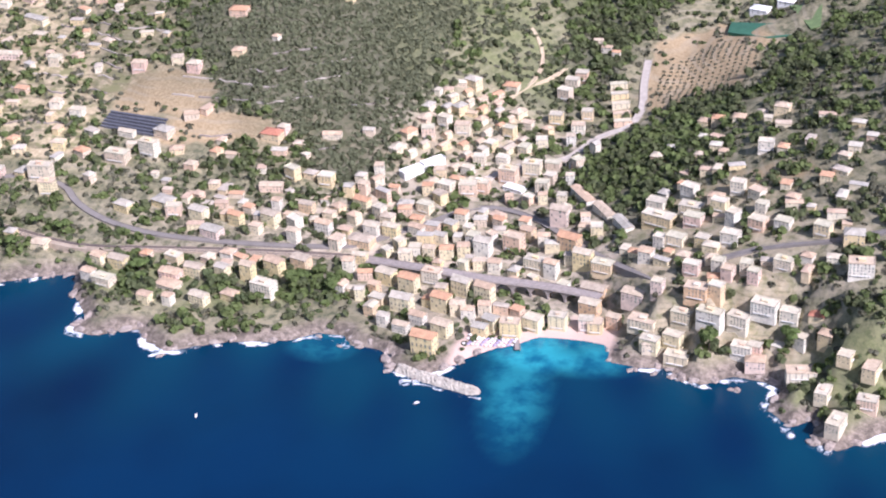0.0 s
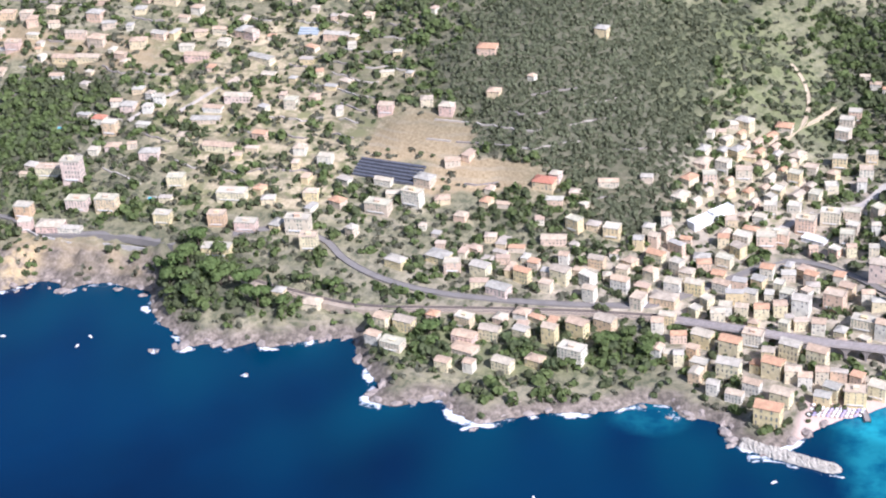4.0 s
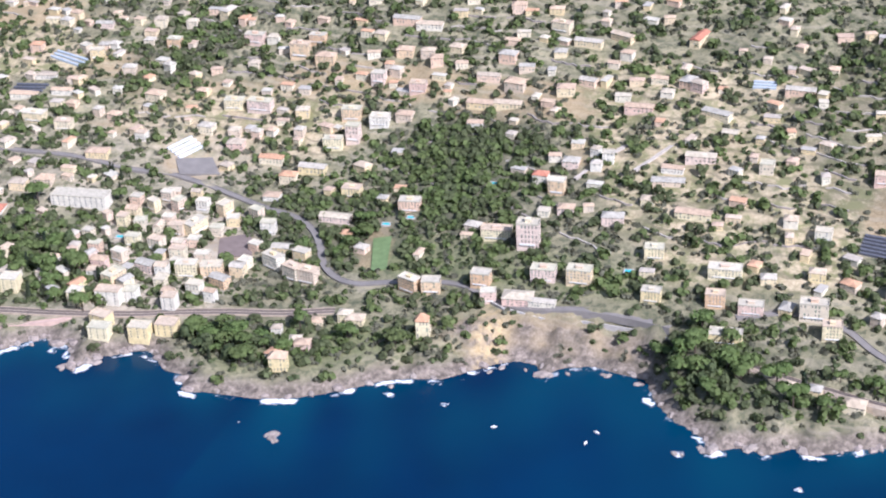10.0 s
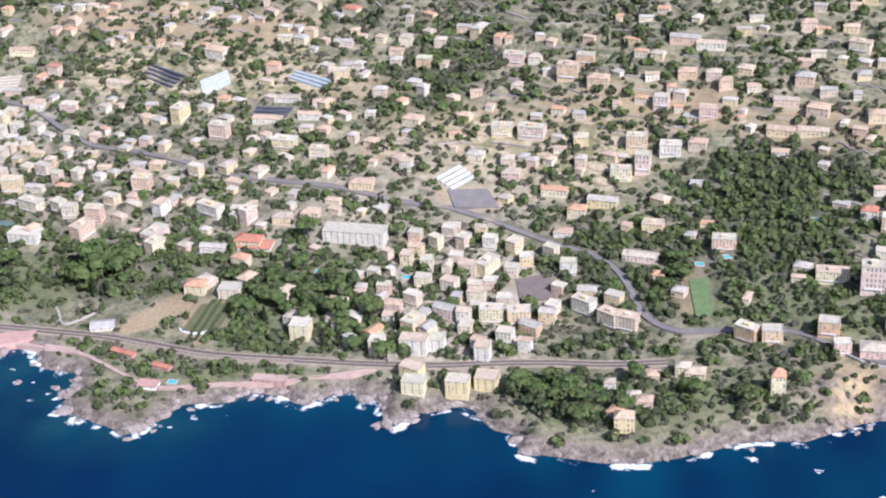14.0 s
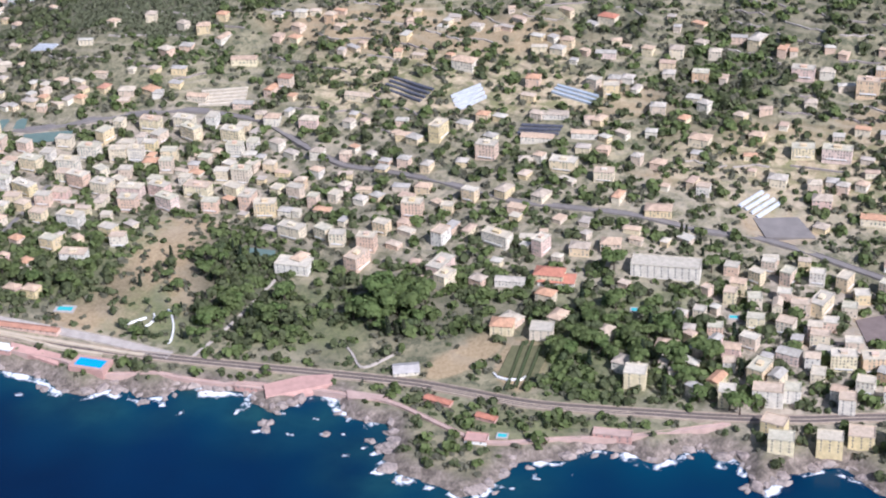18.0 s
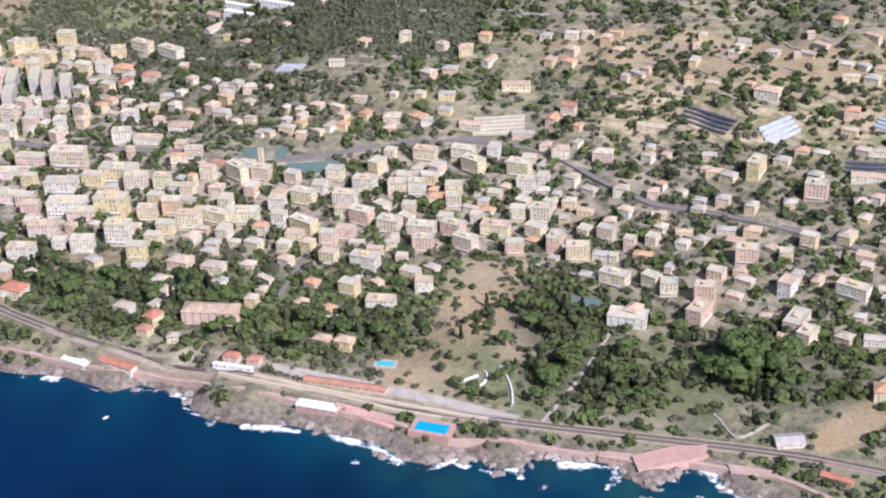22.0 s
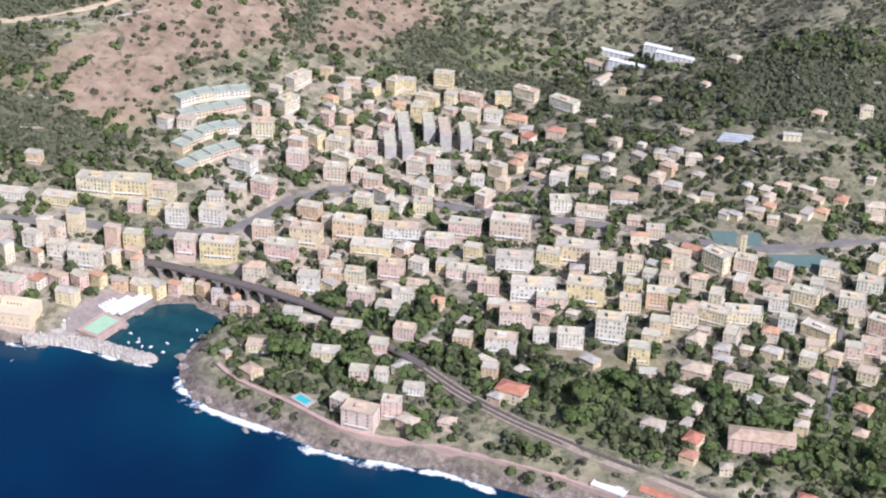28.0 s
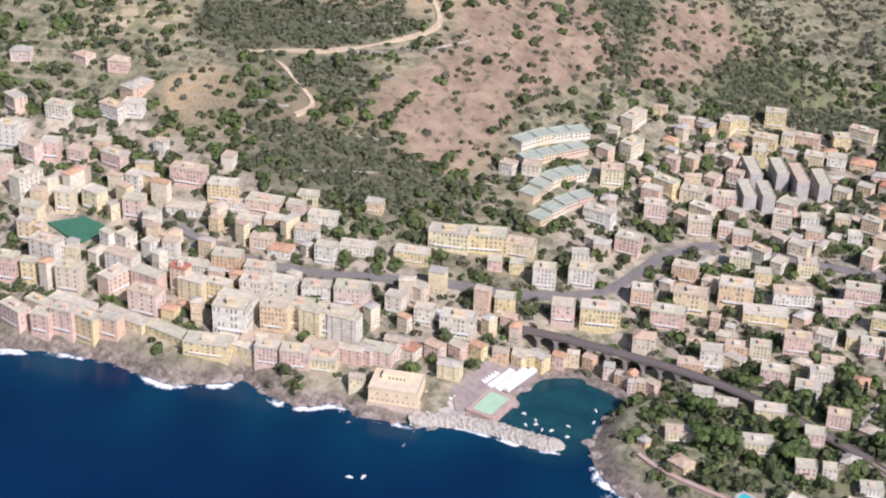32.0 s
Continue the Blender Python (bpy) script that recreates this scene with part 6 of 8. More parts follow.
gx_, gy_ = (a.ravel() for a in np.meshgrid(np.arange(576, 640, 3.4), np.arange(232, 312, 3.4)))
grove = near(gx_, gy_, 606, 272, 21, 32, -30, 0.2) > 0.5
woods("olive_grove", gx_[grove] + rng.uniform(-0.5, 0.5), gy_[grove], SCRUB, "bush", "rows of grey-green olive trees on the valley field", 77, (0.6, 0.9))

# ---- waterfront walls of the western town ----
for x_, y_, w_, s_, turn_, tone_ in ((-712, -9, 24, 2, -8, "y"), (-690, -4, 18, 2, -3, "y"), (-672, -2, 16, 3, 4, "p"), (-662, 4, 12, 4, 4, "p"), (-735, -8, 20, 2, -6, "y"), (-756, -10, 18, 3, -4, "p"), (-700, 12, 14, 6, 0, "w"), (-684, 14, 9, 7, 2, "y"),
                                     (-672, 16, 8, 7, 4, "y"), (-660, 18, 11, 7, 4, "w"), (-720, 14, 10, 6, 0, "y"), (-738, 12, 12, 5, -4, "p"), (-752, 16, 12, 6, 0, "w"), (-644, 12, 12, 4, 6, "p")):
    hall("waterfront_building", x_, y_, w_, 6, s_, turn_, "flat", {"y": "cream", "p": "pink", "w": "white"}[tone_] + " waterfront building above the rocks", "building", PAINTS[tone_])

# ---- the houses, district by district from west to east ----
site("b", -543, 106, 14.5, "o", 14, high=8.7)
site("b", -557, 95, 14.4, "", 14, high=7.8)
site("b", -530, 100, 21.5, "y", 14, high=3.9)
site("b", -524, 116, 17.0, "w", 14, high=5.5)
site("b", -561, 81, 14.2, "p", 14, high=6.7)
site("b", -539, 63, 9.2, "w", 14, high=7.6)
site("b", -533, 73, 9.3, "o", 14, high=4.9)
site("b", -545, 58, 10.3, "o", 14, high=3.7)
site("b", -514, 85, 11.6, "p", 14, high=6.6)
site("b", -516, 62, 11.3, "p", 14, high=6.4)
site("b", -502, 70, 9.1, "w", 14, high=4.8)
site("b", -500, 79, 9.2, "y", 14, high=4.0)
site("b", -504, 61, 10.1, "w", 14, high=3.6)
site("b", -496, 97, 8.2, "y", 14, high=5.2)
site("b", -489, 95, 11.7, "p", 14, high=5.3)
site("b", -482, 95, 8.2, "p", 14, high=5.1)
site("b", -474, 88, 9.2, "p", 14, high=5.8)
site("b", -501, 128, 14.7, "p", 14, high=6.3)
site("b", -507, 116, 13.3, "p", 14, high=4.3)
site("b", -483, 133, 18.3, "", 14, high=8.8)
site("b", -472, 110, 16.6, "w", 14, high=5.8)
site("b", -457, 92, 19.5, "w", 14, high=6.5)
site("b", -461, 119, 10.7, "y", 14, high=5.8)
site("b", -452, 127, 19.3, "", 14, high=7.4)
site("b", -438, 98, 16.1, "y", 14, high=8.4)
site("b", -439, 121, 11.9, "", 14, high=7.3)
site("b", -448, 89, 13.7, "p", 14, high=4.8)
site("b", -466, 77, 7.9, "o", 14, high=4.1)
site("b", -456, 71, 13.4, "p", 14, high=6.3)
site("b", -468, 49, 7.6, "o", 14, high=5.3)
site("b", -454, 52, 13.1, "w", 14, high=6.2)
site("b", -451, 34, 6.4, "o", 14, high=5.0)
site("b", -443, 64, 6.6, "w", 14, high=4.2)
site("b", -432, 65, 11.0, "w", 14, high=6.2)
site("b", -420, 75, 12.2, "w", 14, high=9.8)
site("b", -420, 98, 9.2, "", 14, high=6.2)
site("b", -412, 106, 9.3, "o", 14, high=6.8)
site("b", -406, 66, 8.8, "y", 14, high=6.4)
site("b", -512, 42, 12.1, "y", 14, high=4.0)
site("b", -536, 44, 7.8, "w", 14, high=3.1)
site("b", -527, 41, 8.9, "p", 14, high=2.9)
site("b", -490, 46, 8.8, "p", 14, high=5.5)
site("b", -511, 23, 11.8, "y", 14, high=3.9)
site("b", -495, 34, 7.6, "p", 14, high=4.7)
site("b", -493, 14, 7.4, "p", 14, high=5.5)
site("b", -486, 18, 5.3, "w", 14, high=4.1)
site("b", -472, 15, 8.3, "w", 14, high=3.1)
site("b", -536, 19, 10.8, "y", 14, high=3.0)
site("b", -459, 164, 15.1, "w", 14, high=3.5)
site("v", -450, 180, 12.9, "w", 14, high=2.3)
site("b", -428, 154, 8.7, "", 14, high=5.5)
site("b", -757, 70, 15.9, "p", 14, high=6.8)
site("b", -740, 68, 13.0, "", 14, high=6.8)
site("v", -750, 56, 15.6, "w", 14, high=2.6)
site("b", -732, 65, 10.3, "w", 14, high=2.8)
site("b", -722, 69, 15.5, "", 14, high=4.6)
site("b", -709, 80, 9.0, "y", 14, high=3.8)
site("b", -710, 72, 7.7, "p", 14, high=4.8)
site("b", -723, 58, 10.2, "w", 14, high=3.6)
site("b", -712, 50, 10.1, "", 14, high=4.7)
site("b", -714, 64, 10.2, "o", 14, high=2.7)
site("b", -699, 61, 10.1, "w", 14, high=5.5)
site("b", -698, 72, 12.7, "w", 14, high=4.2)
site("b", -687, 54, 8.7, "w", 14, high=6.8)
site("v", -704, 50, 10.0, "w", 14, high=2.7)
site("b", -679, 64, 14.9, "w", 14, high=3.5)
site("b", -684, 88, 7.7, "o", 14, high=4.2)
site("b", -717, 33, 12.4, "o", 14, high=7.2)
site("b", -728, 26, 15.0, "w", 14, high=4.5)
site("b", -704, 34, 12.3, "w", 14, high=5.5)
site("b", -680, 34, 12.1, "w", 14, high=5.5)
site("b", -667, 37, 14.4, "p", 14, high=7.4)
site("b", -690, 27, 9.7, "w", 14, high=8.4)
site("b", -698, 21, 12.1, "w", 14, high=9.7)
site("b", -685, 12, 10.7, "o", 14, high=9.6)
site("b", -697, 3, 14.3, "w", 14, high=11.5)
site("b", -678, 18, 10.7, "", 14, high=8.8)
site("b", -664, 19, 16.5, "w", 14, high=9.4)
site("b", -659, 70, 14.8, "y", 14, high=4.4)
site("b", -650, 84, 17.5, "y", 14, high=7.2)
site("b", -638, 90, 19.9, "y", 14, high=7.2)
site("b", -626, 94, 14.9, "y", 14, high=5.2)
site("b", -630, 82, 6.2, "p", 14, high=4.0)
site("b", -622, 84, 6.1, "y", 14, high=4.3)
site("b", -610, 82, 9.7, "w", 14, high=8.1)
site("b", -598, 90, 11.0, "w", 14, high=7.1)
site("b", -616, 59, 8.3, "y", 14, high=7.3)
site("b", -596, 66, 9.5, "p", 14, high=7.1)
site("b", -583, 70, 16.6, "y", 14, high=7.6)
site("b", -626, 40, 14.1, "w", 14, high=7.5)
site("b", -639, 40, 8.3, "w", 14, high=6.5)
site("b", -699, -10, 23.5, "y", 14, high=4.9)
site("b", -684, 1, 16.5, "y", 14, high=4.2)
site("b", -678, -5, 9.3, "p", 14, high=6.9)
site("b", -668, -3, 11.6, "p", 14, high=6.7)
site("b", -659, 0, 11.5, "y", 14, high=4.1)
site("g", 242, 192, 17.2, "p", 6, high=3.1)
site("g", 231, 184, 11.4, "w", 6, high=2.4)
site("b", 273, 188, 7.1, "", 6, high=4.7)
site("g", 231, 175, 17.0, "", 6, high=2.2)
site("v", 226, 159, 7.0, "y", 6, high=3.0)
site("g", 248, 153, 17.9, "y", 6, high=3.0)
site("v", 214, 144, 11.0, "p", 6, high=3.9)
site("b", 238, 124, 9.4, "y", 6, high=5.1)
site("b", 270, 118, 15.8, "y", 6, high=4.6)
site("b", 270, 100, 9.1, "o", 6, high=6.1)
site("b", 244, 96, 9.1, "y", 6, high=5.0)
site("b", 211, 103, 11.9, "", 6, high=6.9)
site("b", 195, 103, 12.0, "p", 6, high=5.8)
site("b", 181, 125, 11.0, "p", 6, high=11.9)
site("b", 164, 131, 15.3, "y", 6, high=4.9)
site("v", 191, 149, 8.4, "p", 6, high=2.8)
site("b", 182, 164, 8.5, "o", 6, high=6.9)
site("v", 183, 183, 8.7, "p", 6, high=3.4)
site("v", 196, 180, 5.7, "w", 6, high=3.4)
site("b", 200, 186, 5.8, "w", 6, high=5.1)
site("g", 204, 226, 18.0, "p", 6, high=2.8)
site("b", 324, 187, 8.4, "p", 6, high=4.5)
site("v", 290, 156, 6.8, "w", 6, high=3.4)
site("b", 305, 151, 8.1, "w", 6, high=4.3)
site("v", 307, 126, 7.9, "y", 6, high=4.2)
site("b", 310, 102, 12.9, "", 6, high=7.7)
site("b", 319, 92, 8.9, "y", 6, high=7.0)
site("b", 285, 99, 11.6, "p", 6, high=4.5)
site("b", 279, 79, 15.1, "y", 6, high=4.4)
site("v", 189, 86, 14.4, "p", 6, high=3.5)
site("g", 200, 85, 13.0, "w", 6, high=2.4)
site("b", 169, 96, 9.4, "o", 6, high=6.3)
site("b", 13, 252, 11.6, "o", 6, high=7.8)
site("b", -18, 261, 11.9, "p", 6, high=5.1)
site("b", -65, 256, 8.7, "o", 6, high=4.9)
site("b", 66, 197, 7.7, "p", 6, high=9.1)
site("b", 59, 212, 11.0, "o", 6, high=6.0)
site("b", 57, 192, 10.8, "y", 6, high=5.4)
site("b", 76, 208, 10.9, "w", 6, high=4.7)
site("v", 88, 212, 9.3, "", 6, high=3.1)
site("b", 64, 237, 8.0, "p", 6, high=5.3)
site("b", 88, 231, 9.4, "p", 6, high=5.0)
site("b", 7, 213, 14.5, "p", 6, high=5.7)
site("b", -8, 213, 11.4, "y", 6, high=4.9)
site("g", 54, 173, 15.3, "y", 6, high=3.3)
site("g", 30, 177, 14.0, "", 6, high=2.9)
site("b", 81, 159, 10.4, "y", 6, high=4.5)
site("b", 115, 149, 11.6, "", 6, high=5.3)
site("b", -44, 178, 6.5, "w", 6, high=4.3)
site("v", -59, 159, 12.8, "", 6, high=3.2)
site("b", -88, 175, 9.9, "", 6, high=4.4)
site("g", -124, 217, 13.9, "w", 6, high=2.2)
site("g", -106, 204, 13.6, "w", 6, high=2.8)
site("g", -127, 199, 17.2, "w", 6, high=2.2)
site("b", -108, 179, 13.4, "", 6, high=4.8)
site("v", -83, 123, 9.5, "", 6, high=3.7)
site("v", -71, 128, 9.4, "", 6, high=3.7)
site("v", 44, 166, 9.2, "", 6, high=4.1)
site("v", 42, 151, 9.0, "w", 6, high=2.3)
site("g", 81, 139, 17.5, "p", 6, high=2.7)
site("v", 6, 185, 9.5, "p", 6, high=3.7)
site("v", 30, 247, 11.5, "o", 6, high=4.1)
site("b", 19, 262, 10.0, "o", 6, high=4.5)
site("v", 72, 255, 9.7, "o", 6, high=3.2)
site("v", 85, 254, 8.0, "", 6, high=3.5)
site("g", 66, 274, 16.4, "", 6, high=3.0)
site("g", 79, 273, 16.3, "w", 6, high=2.5)
site("r", 370, 47, 7.1, "y", -12, high=5.5)
site("r", 380, 47, 9.8, "y", -12, high=5.3)
site("r", 369, 38, 7.0, "w", -12, high=3.9)
site("b", 379, 34, 11.1, "", -12, high=3.7)
site("b", 404, 55, 8.4, "", -12, high=5.1)
site("r", 417, 49, 9.6, "y", -12, high=5.2)
site("r", 407, 45, 11.0, "p", -12, high=3.7)
site("v", 409, 38, 12.3, "", -12, high=2.3)
site("r", 404, 25, 6.8, "y", -12, high=4.5)
site("r", 428, 30, 9.4, "y", -12, high=4.6)
site("v", 440, 36, 8.1, "y", -12, high=3.5)
site("r", 430, 51, 6.9, "y", -12, high=5.8)
site("v", 426, 66, 7.0, "w", -12, high=2.9)
site("r", 452, 59, 10.9, "y", -12, high=7.3)
site("b", 454, 42, 12.1, "", -12, high=6.9)
site("r", 462, 66, 12.3, "o", -12, high=5.8)
site("r", 442, 52, 6.8, "y", -12, high=8.2)
site("r", 415, 26, 4.9, "w", -12, high=4.9)
site("r", 401, 89, 10.1, "y", -12, high=5.4)
site("v", 362, 88, 10.3, "y", -12, high=3.5)
site("r", 420, 89, 8.0, "y", -12, high=5.8)
site("r", 436, 93, 9.1, "y", -12, high=6.1)
site("r", 449, 106, 8.0, "o", -12, high=4.6)
site("r", 412, 79, 11.4, "p", -12, high=3.8)
site("v", 380, 95, 11.7, "y", -12, high=3.1)
site("r", 451, 84, 6.2, "w", -12, high=6.1)
site("r", 462, 94, 8.5, "w", -12, high=5.6)
site("r", 473, 116, 8.6, "y", -12, high=5.2)
site("r", 493, 100, 8.4, "y", -12, high=5.6)
site("r", 484, 99, 7.9, "w", -12, high=5.2)
site("r", 504, 104, 8.4, "w", -12, high=4.4)
site("b", 502, 122, 8.0, "", -12, high=4.6)
site("v", 482, 90, 12.6, "o", -12, high=3.4)
site("r", 517, 46, 10.5, "y", -12, high=7.0)
site("r", 515, 61, 9.4, "y", -12, high=7.4)
site("r", 503, 65, 10.8, "y", -12, high=6.0)
site("b", 523, 69, 9.4, "", -12, high=6.3)
site("r", 534, 49, 9.2, "y", -12, high=7.3)
site("r", 539, 62, 9.3, "y", -12, high=7.4)
site("r", 528, 35, 7.8, "w", -12, high=6.3)
site("r", 537, 17, 11.4, "y", -12, high=8.7)
site("r", 540, 31, 9.0, "y", -12, high=6.0)
site("r", 522, 30, 7.7, "w", -12, high=4.0)
site("b", 505, 48, 7.9, "", -12, high=4.1)
site("r", 550, 60, 9.2, "y", -12, high=7.3)
site("r", 596, 62, 10.5, "o", -12, high=7.0)
site("r", 595, 74, 11.9, "o", -12, high=5.6)
site("r", 578, 98, 10.9, "o", -12, high=7.2)
site("b", 565, 88, 10.8, "", -12, high=4.8)
site("r", 573, 85, 6.7, "w", -12, high=6.9)
site("r", 587, 87, 9.4, "y", -12, high=6.3)
site("b", 597, 82, 10.6, "", -12, high=4.7)
site("r", 568, 120, 9.8, "p", -12, high=9.0)
site("r", 556, 108, 6.9, "o", -12, high=5.8)
site("b", 552, 99, 9.6, "", -12, high=7.6)
site("r", 539, 94, 8.2, "w", -12, high=7.9)
site("r", 616, 82, 6.6, "w", -12, high=5.4)
site("b", 612, 122, 9.2, "w", -12, high=4.9)
site("b", 616, 108, 15.9, "", -12, high=5.4)
site("b", 632, 104, 9.0, "p", -12, high=4.8)
site("b", 629, 114, 11.4, "", -12, high=4.0)
site("b", 642, 110, 7.9, "y", -12, high=5.4)
site("b", 651, 86, 8.7, "w", -12, high=5.4)
site("b", 661, 104, 5.5, "w", -12, high=4.4)
site("b", 672, 91, 7.6, "w", -12, high=3.8)
site("b", 627, 91, 8.9, "", -12, high=4.7)
site("b", 639, 88, 6.6, "y", -12, high=4.1)
site("b", 620, 91, 5.5, "w", -12, high=5.4)
site("b", 638, 69, 7.6, "p", -12, high=5.4)
site("b", 649, 69, 5.6, "w", -12, high=5.4)
site("b", 654, 63, 5.4, "p", -12, high=5.4)
site("b", 665, 60, 5.3, "p", -12, high=5.4)
site("b", 676, 66, 8.5, "", -12, high=4.5)
site("b", 643, 54, 10.6, "o", -12, high=5.3)
site("b", 651, 54, 6.4, "o", -12, high=5.1)
site("r", 615, 63, 10.9, "p", -12, high=4.3)
site("b", 638, 50, 9.6, "", -12, high=5.4)
site("b", 650, 46, 11.7, "w", -12, high=5.4)
site("b", 661, 50, 9.6, "w", -12, high=5.4)
site("b", 671, 52, 11.7, "w", -12, high=5.4)
site("b", 681, 52, 8.5, "w", -12, high=5.4)
site("b", 636, 41, 8.5, "y", -12, high=5.4)
site("b", 627, 38, 8.5, "y", -12, high=5.4)
site("b", 664, 41, 9.5, "w", -12, high=4.2)
site("b", 669, 42, 6.4, "p", -12, high=5.4)
site("b", 622, 48, 12.9, "", -12, high=4.2)
site("v", 110, 39, 7.3, "p", 10, high=3.3)
site("v", 124, 62, 8.7, "y", 10, high=3.1)
site("v", 94, 47, 4.9, "w", 10, high=3.5)
site("v", 157, 57, 6.1, "y", 10, high=8.9)
site("v", 107, 22, 8.3, "y", 10, high=6.6)
site("v", 108, 58, 6.2, "", 10, high=2.3)
site("B", -814, 41, 13.7, "w")
site("B", -822, 56, 9.3, "p")
site("B", -835, 59, 9.5, "w")
site("B", -816, 61, 8.4, "p")
site("b", -846, 78, 9.7)
site("b", -826, 81, 12.0, "w")
site("v", -861, 103, 10.0, "p")
site("v", -836, 113, 8.9, "p")
site("v", -819, 114, 9.8, "p")
site("B", -759, -30, 8.2, "p")
site("B", -771, -24, 12.5, "p")
site("B", -752, -20, 10.3, "p")
site("B", -765, -18, 10.4, "p")
site("B", -764, 0, 10.6)
site("B", -781, 9, 13.0, "w")
site("B", -764, 24, 5.2, "w")
site("B", -757, 26, 6.5, "w")
site("B", -801, 27, 9.0)
site("B", -793, 38, 8.1)
site("B", -756, 42, 6.6, "w")
site("B", -783, 43, 9.0, "y")
site("B", -766, 45, 8.9, "p")
site("B", -774, 58, 6.8, "w")
site("b", -805, 64, 9.3, "p")
site("b", -790, 67, 11.5, "p")
site("b", -800, 73, 7.0)
site("b", -777, 81, 5.5, "w")
site("b", -806, 90, 11.9, "w")
site("b", -799, 95, 9.5, "w")
site("v", -805, 106, 14.4)
site("B", -743, -19, 10.2)
site("B", -735, -16, 8.2)
site("B", -731, -0, 14.5, "p")
site("B", -749, 6, 12.7)
site("B", -726, 15, 7.5, "R")
site("B", -711, 17, 10.4, "y")
site("B", -747, 27, 6.4, "w")
site("B", -739, 29, 6.4, "w")
site("r", -644, -7, 5.8, "y")
site("r", -647, 10, 5.9, "p")
site("r", -640, 14, 7.9, "p")
site("r", -637, 20, 11.9, "R")
site("B", -651, 40, 7.4, "w")
site("B", -646, 49, 6.2)
site("b", -648, 135, 6.8, "w")
site("b", -639, 138, 8.2)
site("r", -627, 23, 7.1, "p")
site("r", -620, 27, 5.9, "p")
site("r", -614, 31, 5.9, "y")
site("r", -607, 35, 6.0, "o")
site("r", -601, 38, 5.2)
site("r", -595, 39, 7.2, "y")
site("r", -589, 41, 5.2, "p")
site("r", -571, 46, 4.4, "p")
site("r", -585, 46, 4.8)
site("r", -579, 47, 4.8, "o")
site("r", -611, 51, 6.1)
site("b", -590, 119, 10.9, "p")
site("b", -606, 129, 13.4, "w")
site("b", -594, 157, 8.3)
site("b", -573, 160, 11.5, "y")
site("b", -591, 166, 10.9, "y")
site("b", -580, 168, 10.9)
site("b", -619, 169, 7.0)
site("b", -611, 179, 11.2)
site("b", -595, 187, 5.7, "p")
site("b", -578, 190, 7.2, "p")
site("b", -589, 194, 5.8, "o")
site("b", -571, 199, 7.2, "p")
site("b", -619, 204, 14.6)
site("b", -577, 212, 7.3, "p")
site("b", -587, 242, 8.8, "y")
site("b", -583, 249, 7.7, "y")
site("b", -572, 267, 10.7, "y")
site("v", -530, 2, 7.8)
site("v", -545, 10, 4.0, "o")
site("r", -562, 44, 3.9, "p")
site("r", -558, 44, 3.9, "o")
site("r", -566, 44, 4.0, "o")
site("r", -554, 45, 4.7, "p")
site("b", -525, 75, 8.5)
site("b", -539, 79, 6.1, "o")
site("b", -565, 113, 10.8, "o")
site("b", -535, 137, 7.7, "w")
site("b", -544, 140, 8.9, "w")
site("b", -570, 146, 10.6)
site("b", -553, 148, 8.1)
site("b", -560, 149, 6.8)
site("b", -531, 152, 9.0)
site("b", -561, 165, 6.9)
site("b", -529, 169, 8.3)
site("b", -521, 170, 6.3)
site("b", -568, 172, 10.9, "p")
site("b", -514, 172, 6.3, "w")
site("b", -522, 186, 7.0)
site("b", -545, 186, 8.5, "p")
site("b", -546, 197, 6.6, "w")
site("b", -528, 212, 7.3)
site("b", -521, 226, 7.4)
site("b", -513, 231, 7.7, "R")
site("b", -570, 243, 11.6, "y")
site("b", -548, 245, 9.1)
site("b", -539, 251, 9.2, "w")
site("b", -555, 262, 11.8)
site("b", -512, 276, 16.0)
site("b", -535, 284, 13.7, "y")
site("g", -515, 334, 16.0, "w")
site("B", -481, -9, 16.0, "p")
site("B", -491, -5, 5.7, "p")
site("v", -466, -3, 7.7, "p")
site("B", -473, -1, 7.5, "p")
site("v", -453, 1, 6.3, "p")
site("v", -481, 24, 6.7)
site("v", -479, 45, 6.9)
site("v", -488, 70, 6.0)
site("v", -510, 76, 7.2)
site("b", -506, 93, 7.4, "w")
site("b", -504, 156, 9.0)
site("v", -504, 176, 6.3)
site("b", -481, 184, 8.6, "w")
site("b", -510, 185, 8.4)
site("g", -490, 186, 10.5, "w")
site("v", -463, 197, 5.8, "w")
site("b", -475, 197, 5.8, "y")
site("v", -506, 197, 6.5)
site("v", -484, 200, 6.4)
site("v", -496, 206, 6.5)
site("v", -509, 210, 6.0)
site("v", -470, 227, 5.4)
site("v", -503, 240, 9.3, "R")
site("v", -491, 254, 5.2, "o")
site("v", -486, 263, 3.7)
site("v", -468, 282, 6.4, "w")
site("v", -491, 301, 3.8)
site("g", -505, 312, 13.9, "w")
site("g", -503, 332, 14.2, "w")
site("v", -443, 22, 6.9)
site("v", -439, 25, 11.5, "R")
site("b", -405, 78, 8.0)
site("v", -390, 84, 8.0)
site("b", -405, 88, 8.3)
site("b", -398, 96, 11.4)
site("b", -412, 120, 7.1)
site("b", -399, 143, 12.0, "y")
site("g", -411, 149, 9.0, "R")
site("v", -432, 189, 8.5)
site("v", -441, 196, 7.2)
site("v", -439, 206, 7.3, "o")
site("v", -431, 217, 7.9)
site("v", -446, 220, 8.0)
site("v", -440, 220, 5.9)
site("v", -447, 289, 4.3)
site("v", -442, 323, 6.6, "p")
site("v", -359, 14, 4.8)
site("v", -372, 15, 6.1, "R")
site("v", -373, 23, 7.5, "R")
site("v", -388, 26, 8.3, "w")
site("v", -379, 43, 7.7, "p")
site("v", -342, 47, 5.4)
